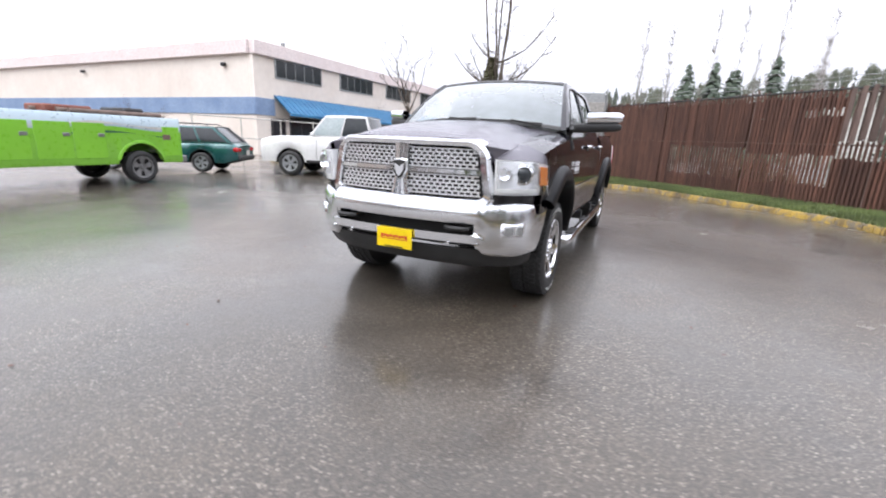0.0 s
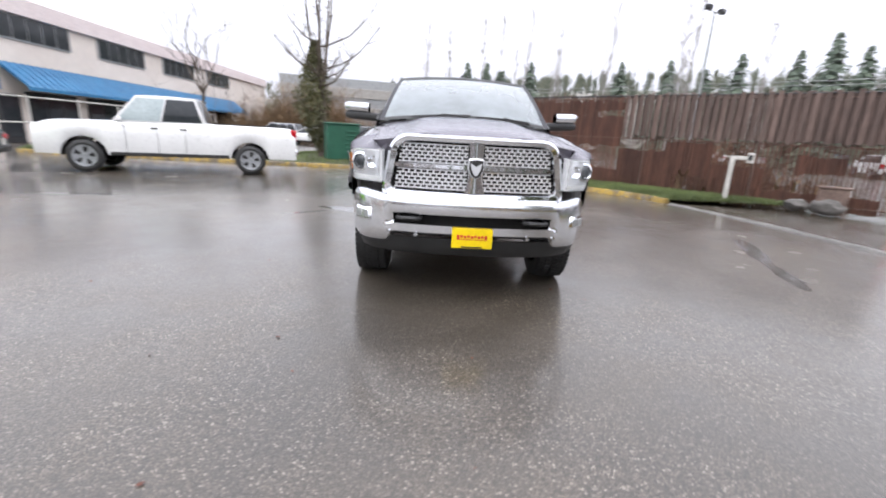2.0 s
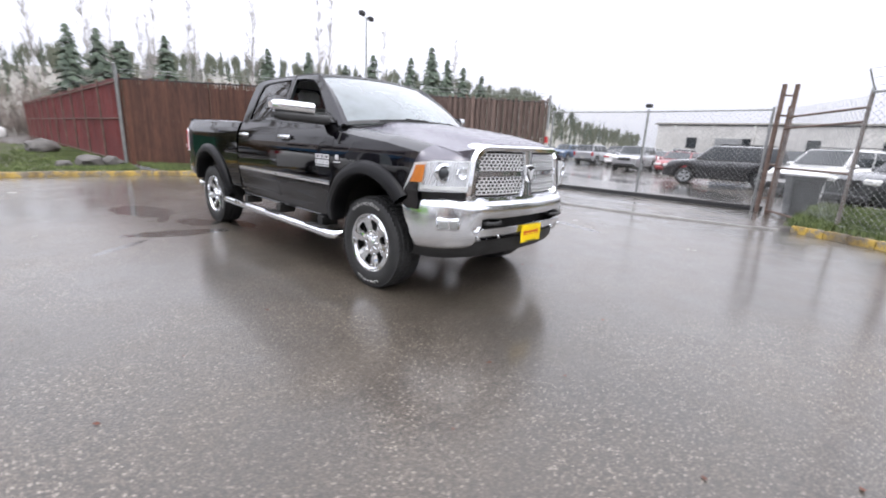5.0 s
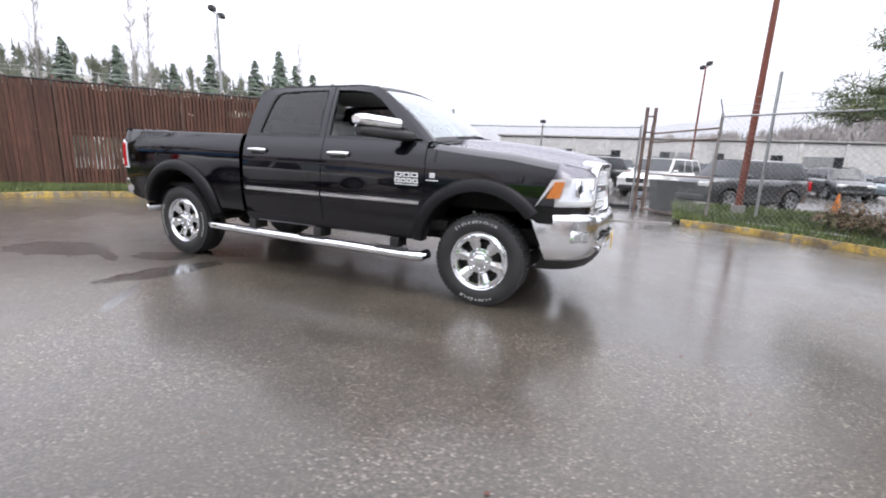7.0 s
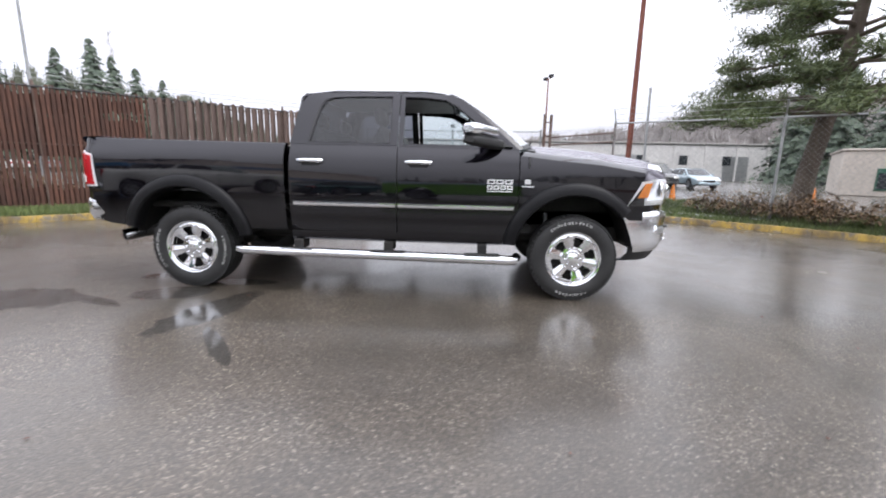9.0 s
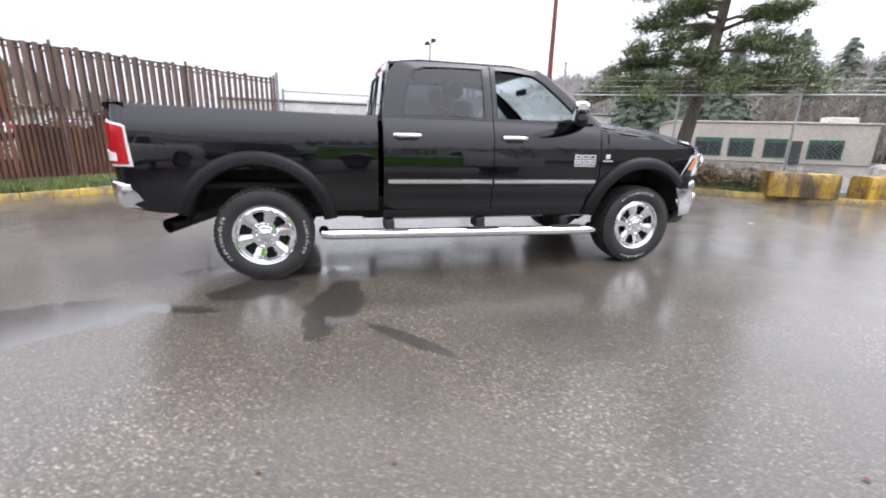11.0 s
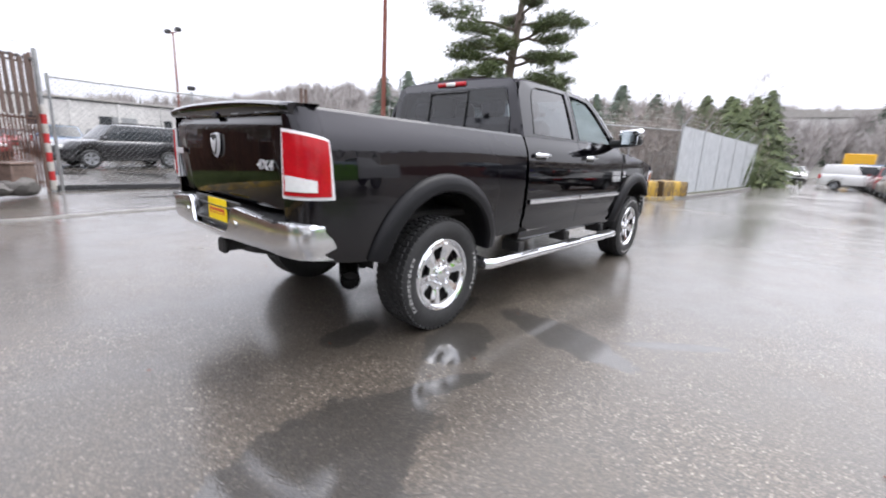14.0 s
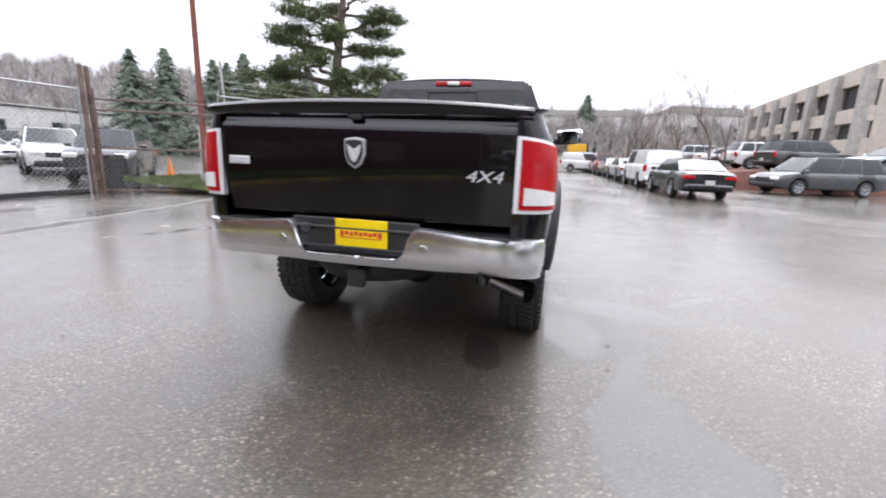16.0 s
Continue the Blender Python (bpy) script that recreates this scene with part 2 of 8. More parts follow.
M_SHEENPAINT = sheen_paint_mat()
M_BADGE = surface("satin_badge", (0.62, 0.62, 0.63), (0.72, 0.72, 0.73), 9, (0.28, 0.4), 0.35)
M_FLARE = surface("flare_black", (0.007, 0.007, 0.008), (0.011, 0.011, 0.012), 3, (0.34, 0.44), bump=0.05, bscale=300, spec=0.18)
M_PLASTIC = surface("black_plastic", (0.012, 0.012, 0.012), (0.022, 0.022, 0.022), 6, (0.42, 0.6), bump=0.15, bscale=400)
M_CHROME = surface("chrome", (0.80, 0.81, 0.83), (0.87, 0.88, 0.90), 4, (0.05, 0.11), 1.0, fine=(0.95, 1.03))
M_BRIGHT = surface("bright_alloy", (0.55, 0.56, 0.58), (0.66, 0.67, 0.68), 7, (0.10, 0.2), 1.0, fine=(0.9, 1.05))
M_RUBBER = surface("tyre_rubber", (0.013, 0.013, 0.013), (0.024, 0.024, 0.024), 6, (0.5, 0.75), bump=0.2, bscale=200)
M_LETTER = plain("white_lettering", (0.62, 0.62, 0.60), 0.6)
M_UNDER = surface("underbody", (0.008, 0.008, 0.008), (0.02, 0.018, 0.016), 5, (0.6, 0.8))
M_STEEL = surface("dull_steel", (0.18, 0.18, 0.18), (0.30, 0.30, 0.30), 7, (0.35, 0.55), 0.9)
# the windshield's pale film also stands in for reflected sky
M_SHIELD = glass_mat("windshield_glass", (0.55, 0.62, 0.62), 0.03, 1.9, (0.32, (0.66, 0.78, 0.81)))
M_TINT = glass_mat("tinted_glass", (0.20, 0.21, 0.235), 0.02, 1.55)
M_MISTED = glass_mat("misted_side_glass", (0.78, 0.85, 0.86), 0.03, 1.5, (0.34, (0.55, 0.66, 0.68)))
M_LENS = glass_mat("lamp_lens", (0.97, 0.98, 0.99), 0.02, 1.45)
M_RED = surface("red_lens", (0.34, 0.003, 0.008), (0.46, 0.006, 0.012), 10, (0.16, 0.26), coat=0.25, spec=0.3)
M_WHITELENS = plain("white_lens", (0.75, 0.75, 0.73), 0.15, 0, 0.6)
M_AMBER = surface("amber_lens", (0.62, 0.17, 0.02), (0.75, 0.24, 0.03), 20, (0.15, 0.25), coat=0.6)
M_YELLOW = plain("yellow_plate", (0.86, 0.62, 0.0), 0.4)
M_REDPRINT = plain("red_print", (0.55, 0.03, 0.02), 0.5)
M_SEAT = surface("grey_leather", (0.22, 0.21, 0.20), (0.32, 0.31, 0.29), 6, (0.45, 0.6))
M_DARKTRIM = plain("dark_trim", (0.03, 0.03, 0.032), 0.6)
M_CONCRETE = surface("concrete", (0.26, 0.25, 0.23), (0.40, 0.38, 0.35), 2.5, (0.55, 0.8), bump=0.35, bscale=40)


def worn_paint_mat(name, paint, bare, grime, keep, drip=0.35, freq=2.3, lo=0.38):
    """Paint that has flaked off in patches, with dark streaks of dirt."""
    m, n, l, p = node_mat(name)
    col = mix_col(n, l, ramp(n, l, noise_tex(n, l, 5.5, 6, rough=0.7), [(keep - 0.05, 0.0), (keep + 0.05, 1.0)]), paint, bare)
    col = mix_col(n, l, ramp(n, l, noise_tex(n, l, freq, 6, (1, 1, drip), rough=0.65), [(lo, 0.0), (lo + 0.28, 0.95)]), col, grime)
    col = mix_col(n, l, 1.0, col, ramp(n, l, noise_tex(n, l, 40, 3), [(0.3, 0.72), (0.7, 1.12)]), "MULTIPLY")
    l.new(col, p.inputs["Base Color"])
    p.inputs["Roughness"].default_value = 0.6
    b = n.new("ShaderNodeBump")
    b.inputs["Strength"].default_value, b.inputs["Distance"].default_value = 0.4, 0.01
    l.new(noise_tex(n, l, 30, 5), b.inputs["Height"])
    l.new(b.outputs[0], p.inputs["Normal"])
    return m


M_KERBYELLOW = worn_paint_mat("worn_yellow_paint", (0.46, 0.30, 0.04), (0.20, 0.17, 0.12), (0.07, 0.05, 0.03), 0.52)
M_BLOCKYELLOW = worn_paint_mat("peeling_yellow_paint", (0.58, 0.36, 0.03), (0.22, 0.15, 0.09), (0.05, 0.03, 0.02), 0.55, 0.22, 2.6, 0.33)
M_PALESLAT = surface("pale_grey_slats", (0.40, 0.42, 0.43), (0.54, 0.56, 0.57), 3, (0.4, 0.6), fine=(0.85, 1.08))
M_SLAT = rust_slat_mat("rust_brown_slat", (0.062, 0.027, 0.018), (0.125, 0.054, 0.034))
M_PALEBROWN = rust_slat_mat("bleached_slat", (0.085, 0.056, 0.046), (0.160, 0.110, 0.092))
M_REDSLAT = rust_slat_mat("dark_red_slat", (0.11, 0.016, 0.016), (0.19, 0.03, 0.028))
M_BARK = surface("bark", (0.06, 0.045, 0.034), (0.14, 0.11, 0.085), 4, (0.7, 0.9), bump=0.6, bscale=22, stretch=(1, 1, 0.3))
# bark paled to put distance haze into its colour
M_HAZYBARK = surface("pale_bark", (0.24, 0.22, 0.21), (0.40, 0.37, 0.36), 4, (0.7, 0.9), bump=0.4, bscale=22, stretch=(1, 1, 0.3))
M_GALV = surface("galvanised_steel", (0.30, 0.31, 0.31), (0.45, 0.46, 0.46), 5, (0.35, 0.55), 0.8, fine=(0.8, 1.1))
M_RUSTPOST = surface("rusty_post", (0.10, 0.065, 0.05), (0.20, 0.14, 0.115), 5, (0.6, 0.8), fine=(0.7, 1.2))
M_REDPOLE = surface("red_brown_pole_paint", (0.15, 0.042, 0.027), (0.23, 0.068, 0.042), 2, (0.5, 0.7), fine=(0.75, 1.15))
M_GRASS = leaf_mat("grass", (0.060, 0.092, 0.027), (0.165, 0.205, 0.065))
M_WETKERB = surface("wet_concrete", (0.11, 0.105, 0.098), (0.20, 0.19, 0.175), 2.5, (0.3, 0.5), bump=0.3, bscale=40)
M_SOIL = surface("damp_soil", (0.035, 0.03, 0.018), (0.07, 0.075, 0.03), 3, (0.75, 0.9), bump=0.5, bscale=30)
# needles lightened, some distance haze put into their colour
M_NEEDLE = leaf_mat("conifer_needles", (0.048, 0.076, 0.052), (0.115, 0.150, 0.098))
M_PINE = leaf_mat("pine_needles", (0.040, 0.062, 0.022), (0.128, 0.160, 0.056))
M_IVY = leaf_mat("ivy", (0.06, 0.065, 0.025), (0.15, 0.14, 0.06))
M_SHRUB = leaf_mat("winter_shrub", (0.085, 0.05, 0.024), (0.20, 0.12, 0.05))
# brush, woods, twigs and hillside: pale tones with distance haze painted in
M_BROWNBRUSH = leaf_mat("bare_brush", (0.17, 0.14, 0.12), (0.33, 0.28, 0.25))
M_WOODS = leaf_mat("far_woods", (0.09, 0.105, 0.075), (0.20, 0.21, 0.15))
M_FIRS = leaf_mat("far_firs", (0.065, 0.085, 0.065), (0.12, 0.145, 0.105))
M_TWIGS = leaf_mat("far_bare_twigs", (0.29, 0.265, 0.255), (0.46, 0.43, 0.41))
M_TWIGDARK = leaf_mat("bare_twigs", (0.13, 0.105, 0.095), (0.25, 0.205, 0.185))
M_HEDGE = leaf_mat("olive_hedge", (0.055, 0.080, 0.028), (0.135, 0.165, 0.060))
M_HILL = surface("far_hillside", (0.22, 0.21, 0.19), (0.32, 0.31, 0.28), 0.12, (0.8, 0.95), fine=(0.7, 1.2))
M_STUCCO = surface("cream_stucco", (0.70, 0.62, 0.55), (0.80, 0.73, 0.66), 0.35, (0.75, 0.9), bump=0.05, bscale=60, fine=(0.95, 1.03))
M_PINK = surface("pink_parapet", (0.72, 0.62, 0.60), (0.78, 0.69, 0.67), 1.0, (0.6, 0.8))
M_BLUEBAND = surface("blue_band_paint", (0.17, 0.25, 0.40), (0.24, 0.33, 0.48), 1.0, (0.6, 0.8))
M_AWNING = surface("blue_metal_awning", (0.02, 0.13, 0.28), (0.04, 0.20, 0.38), 2.0, (0.3, 0.45))
M_WINDOW = surface("dark_window", (0.018, 0.022, 0.025), (0.04, 0.045, 0.05), 0.8, (0.04, 0.09))
# opaque pane; its pale colour stands in for light seen through the glass
M_PALEPANE = surface("misted_pale_pane", (0.34, 0.40, 0.41), (0.44, 0.50, 0.51), 2.0, (0.06, 0.12))
M_WHITEWALL = surface("white_warehouse_wall", (0.50, 0.49, 0.47), (0.66, 0.65, 0.62), 0.25, (0.6, 0.8), bump=0.2, bscale=8)
M_TAN = surface("tan_concrete_wall", (0.42, 0.38, 0.33), (0.52, 0.47, 0.41), 0.6, (0.7, 0.85), bump=0.2, bscale=20)
M_ROCK = surface("rock", (0.07, 0.065, 0.06), (0.16, 0.15, 0.14), 5, (0.7, 0.9), bump=0.7, bscale=18)
M_GREENBOX = surface("green_cabinet_paint", (0.012, 0.075, 0.045), (0.02, 0.10, 0.06), 3, (0.35, 0.5))
M_WHITEPOST = surface("weathered_white_paint", (0.42, 0.40, 0.36), (0.62, 0.60, 0.56), 6, (0.5, 0.7), fine=(0.8, 1.08))
M_REDPAINT = plain("red_stripe_paint", (0.50, 0.03, 0.03), 0.5)
M_BARKMULCH = surface("red_bark_mulch", (0.07, 0.028, 0.02), (0.15, 0.06, 0.04), 2.5, (0.8, 0.95), bump=0.6, bscale=24)


# ---------------------------------------------------------------- mesh tools
class Geo:
    """Collects the vertices and faces of one mesh."""

    def __init__(self):
        self.v, self.f = [], []

    def add(self, verts, faces):
        k = len(self.v)
        self.v.extend(tuple(p) for p in verts)
        self.f.extend(tuple(i + k for i in f) for f in faces)
        return self

    def join(self, other, m=None):
        return self.add([m @ Vector(p) for p in other.v] if m else other.v, other.f)

    def cbox(self, x, y, z, sx, sy, sz, b=0.005, m=None):
        """A box with chamfered edges, centre and full sizes."""
        hx, hy, hz = sx / 2, sy / 2, sz / 2
        b = min(b, hx * 0.9, hy * 0.9, hz * 0.9)
        vs, idx = [], {}
        for i in (-1, 1):
            for j in (-1, 1):
                for k in (-1, 1):
                    for ax, q in enumerate(((i * hx, j * (hy - b), k * (hz - b)), (i * (hx - b), j * hy, k * (hz - b)), (i * (hx - b), j * (hy - b), k * hz))):
                        idx[i, j, k, ax] = len(vs)
                        w = Vector((x + q[0], y + q[1], z + q[2]))
                        vs.append(m @ w if m else w)
        fs = []
        for s in (-1, 1):
            fs.append([idx[s, a, c, 0] for a, c in ((-1, -1), (1, -1), (1, 1), (-1, 1))])
            fs.append([idx[a, s, c, 1] for a, c in ((-1, -1), (1, -1), (1, 1), (-1, 1))])
            fs.append([idx[a, c, s, 2] for a, c in ((-1, -1), (1, -1), (1, 1), (-1, 1))])
            for t in (-1, 1):
                fs.append([idx[s, t, -1, 0], idx[s, t, -1, 1], idx[s, t, 1, 1], idx[s, t, 1, 0]])
                fs.append([idx[s, -1, t, 0], idx[s, -1, t, 2], idx[s, 1, t, 2], idx[s, 1, t, 0]])
                fs.append([idx[-1, s, t, 1], idx[-1, s, t, 2], idx[1, s, t, 2], idx[1, s, t, 1]])
                for u in (-1, 1):
                    fs.append([idx[s, t, u, 0], idx[s, t, u, 1], idx[s, t, u, 2]])
        return self.add(vs, fs)

    def grid(self, fn, nu, nv, skip=None, close_u=False):
        """A sheet of fn(u, v), u and v from 0 to 1."""
        vs = [fn(i / nu, j / nv) for i in range(nu + (0 if close_u else 1)) for j in range(nv + 1)]
        cols = nu if close_u else nu + 1
        fs = []
        for i in range(nu):
            for j in range(nv):
                if skip and skip((i + 0.5) / nu, (j + 0.5) / nv):
                    continue
                a, c = i * (nv + 1) + j, ((i + 1) % cols) * (nv + 1) + j
                fs.append((a, c, c + 1, a + 1))
        return self.add(vs, fs)

    def rows(self, lines, close=False):
        """A sheet through rows of points, all of one length."""
        k = len(lines[0])
        vs = [p for r in lines for p in r]
        fs = []
        for i in range(len(lines) - 1):
            for j in range(k if close else k - 1):
                a, c = i * k + j, i * k + (j + 1) % k
                fs.append((a, c, c + k, a + k))
        return self.add(vs, fs)

    def tube(self, path, r, n=8, caps=True):
        """A round bar along a path; r one radius or one for each point."""
        path = [Vector(p) for p in path]
        rr = r if isinstance(r, (list, tuple)) else [r] * len(path)
        rings = []
        for i, p in enumerate(path):
            d = (path[min(i + 1, len(path) - 1)] - path[max(i - 1, 0)]).normalized()
            a = d.cross(Vector((0, 0, 1)) if abs(d.z) < 0.9 else Vector((1, 0, 0))).normalized()
            c = d.cross(a)
            rings.append([p + float(rr[i]) * (a * math.cos(6.28319 * q / n) + c * math.sin(6.28319 * q / n)) for q in range(n)])
        k = len(self.v)
        self.rows(rings, True)
        if caps:
            self.f.append(tuple(k + q for q in range(n)))
            self.f.append(tuple(k + (len(path) - 1) * n + q for q in range(n)))
        return self

    def lathe(self, profile, n=32, axis="x"):
        """A turned shape: profile of (along, radius)."""
        rings = []
        for q in range(n):
            t = 6.283185307 * q / n
            c, s = math.cos(t), math.sin(t)
            if axis == "x":
                rings.append([(a, r * c, r * s) for a, r in profile])
            elif axis == "y":
                rings.append([(r * c, a, r * s) for a, r in profile])
            else:
                rings.append([(r * c, r * s, a) for a, r in profile])
        rings.append(rings[0])
        return self.rows(rings)

    def prism(self, outline, fn0, fn1):
        """A solid between two placings of a flat outline of (a, b)."""
        n = len(outline)
        vs = [fn0(a, c) for a, c in outline] + [fn1(a, c) for a, c in outline]
        fs = [tuple(range(n)), tuple(range(2 * n - 1, n - 1, -1))] + [(i, i + n, (i + 1) % n + n, (i + 1) % n) for i in range(n)]
        return self.add(vs, fs)

    def ring(self, outer, inner):
        """A flat frame between two outlines of one length."""
        n = len(outer)
        return self.add(list(outer) + list(inner), [(i, (i + 1) % n, (i + 1) % n + n, i + n) for i in range(n)])

    def mirror(self):
        """The same once more at -x."""
        k = len(self.v)
        self.v += [(-p[0], p[1], p[2]) for p in self.v[:k]]
        self.f += [tuple(i + k for i in reversed(f)) for f in list(self.f)]
        return self


def flipped(g):
    o = Geo()
    return o.add([(-p[0], p[1], p[2]) for p in g.v], [tuple(reversed(f)) for f in g.f])


def part(name, g, mat, parent=None, label="", m=None, thick=0.0, sharp=38, smooth=True):
    """Links a Geo as one mesh object under a thing or a part."""
    me = bpy.data.meshes.new(name)
    me.from_pydata([tuple(p) for p in g.v], [], g.f)
    if thick:
        # an inner skin and rims; the outer skin faces away from the middle of the thing
        bm = bmesh.new()
        bm.from_mesh(me)
        bmesh.ops.remove_doubles(bm, verts=bm.verts, dist=0.0004)
        bmesh.ops.recalc_face_normals(bm, faces=bm.faces)
        ref = Vector((0, 0, 0.9))
        if sum((f.calc_center_median() - ref).dot(f.normal) * f.calc_area() for f in bm.faces) < 0:
            bmesh.ops.reverse_faces(bm, faces=bm.faces)
        bm.normal_update()
        bm.verts.index_update()
        vs = [v.co.copy() for v in bm.verts]
        n = len(vs)
        vs += [v.co - v.normal * abs(thick) for v in bm.verts]
        fs = [[v.index for v in f.verts] for f in bm.faces]
        rims = []
        for e in bm.edges:
            if e.is_boundary:
                lp = e.link_loops[0]
                a, c = lp.vert.index, lp.link_loop_next.vert.index
                rims.append([c, a, a + n, c + n])
        bm.free()
        me = bpy.data.meshes.new(name)
        me.from_pydata(vs, [], fs + [[i + n for i in reversed(f)] for f in fs] + rims)
    elif mat.name.endswith(("glass", "lens")):
        # panes face outwards, so that their gloss is that of the outer side
        ref = Vector((0, 0, 0.9))
        if sum((p.center - ref).dot(p.normal) * p.area for p in me.polygons) < 0:
            me.flip_normals()
    me.materials.append(mat)
    me.validate()
    if smooth:
        me.shade_smooth()
        me.set_sharp_from_angle(angle=radians(sharp))
    ob = new(name, me)
    if parent:
        ob.parent = parent
    if m is not None:
        ob.matrix_basis = m
    if label:
        ob["label"] = label
    return ob


def thing(name, label, category, m=None, group="", kind=""):
    """An Empty at the base of a thing that carries its parts."""
    ob = new(name)
    ob.empty_display_size = 0.2
    if m is not None:
        ob.matrix_basis = m
    return tagged(ob, label, category, group, kind)


def lerp_table(xs, ys, x):
    return float(np.interp(x, xs, ys))


def split_line(pts, k):
    """Each stretch of a closed line cut in k."""
    out = []
    for i, p in enumerate(pts):
        q = pts[(i + 1) % len(pts)]
        out += [tuple(p[a] + (q[a] - p[a]) * s / k for a in range(len(p))) for s in range(k)]
    return out


def text_geo(text, size, depth):
    """Solid letters of the built-in font, in the x-z plane, facing -y."""
    cu = bpy.data.curves.new("letters", "FONT")
    cu.body, cu.size, cu.extrude, cu.align_x = text, size, depth, "CENTER"
    cu.resolution_u = 3
    ob = bpy.data.objects.new("letters", cu)
    me = bpy.data.meshes.new_from_object(ob)
    g = Geo()
    g.add([(v.co.x, -v.co.z, v.co.y) for v in me.vertices], [tuple(p.vertices) for p in me.polygons])
    bpy.data.objects.remove(ob)
    bpy.data.curves.remove(cu)
    bpy.data.meshes.remove(me)
    return g

# ---------------------------------------------------------------- ground
g = Geo().grid(lambda u, v: (-900 + 1800 * u, -900 + 1800 * v, 0), 12, 12)
tagged(part("ground", g, M_ASPHALT, smooth=False), "wet dark asphalt yard with pale stone specks", "asphalt", kind="structure")

# ---------------------------------------------------------------- the black pickup
# Its middle stands at the origin, nose to -y; +x is the driver's side.
HUB_Z, AXLE_F, AXLE_R = 0.412, -1.893, 1.895
ARCH_Z, ARCH_F, ARCH_R = 0.478, -1.872, 1.925
SIDE_Z = [0.48, 0.58, 0.66, 0.80, 0.95, 1.10, 1.22, 1.30, 1.37, 1.45]
SIDE_X = [0.930, 0.956, 0.976, 0.991, 0.999, 0.998, 0.990, 0.974, 0.950, 0.912]
BED_X = [0.922, 0.948, 0.968, 0.982, 0.992, 0.994, 0.992, 0.985, 0.960, 0.918]


def body_x(y, z, bed=False):
    x = lerp_table(SIDE_Z, BED_X if bed else SIDE_X, z)
    if y < -2.0:
        x -= 0.050 * ((-y - 2.0) / 0.75) ** 2
    if y > 2.5:
        x -= 0.034 * ((y - 2.5) / 0.5) ** 2
    return x


def arch_z(y, yw, r, low):
    d = abs(y - yw)
    return max(low, ARCH_Z + math.sqrt(r * r - d * d)) if d < r else low


def arch_cols(y0, y1, yw, r, n):
    """Stations along the side, closer together where the arch stands steep."""
    ys = list(np.linspace(y0, y1, n))
    ys += [yw + r * math.cos(a) for a in np.linspace(0.0, math.pi, 34)]
    return sorted(y for y in set(round(v, 4) for v in ys) if y0 <= y <= y1)


def side_sheet(ys, low_of, top_of, bed=False, nz=14):
    g = Geo()
    lines = []
    for y in ys:
        a, c = low_of(y), top_of(y)
        lines.append([(body_x(y, a + (c - a) * t / nz, bed), y, a + (c - a) * t / nz) for t in range(nz + 1)])
    return g.rows(lines)


def cab_x(z):
    return lerp_table([1.40, 1.45, 1.60, 1.75, 1.88, 1.93, 1.965], [0.932, 0.912, 0.860, 0.804, 0.752, 0.730, 0.695], z)


def on_cab(pts, out=0.0):
    return [(cab_x(z) + out, y, z) for y, z in pts]


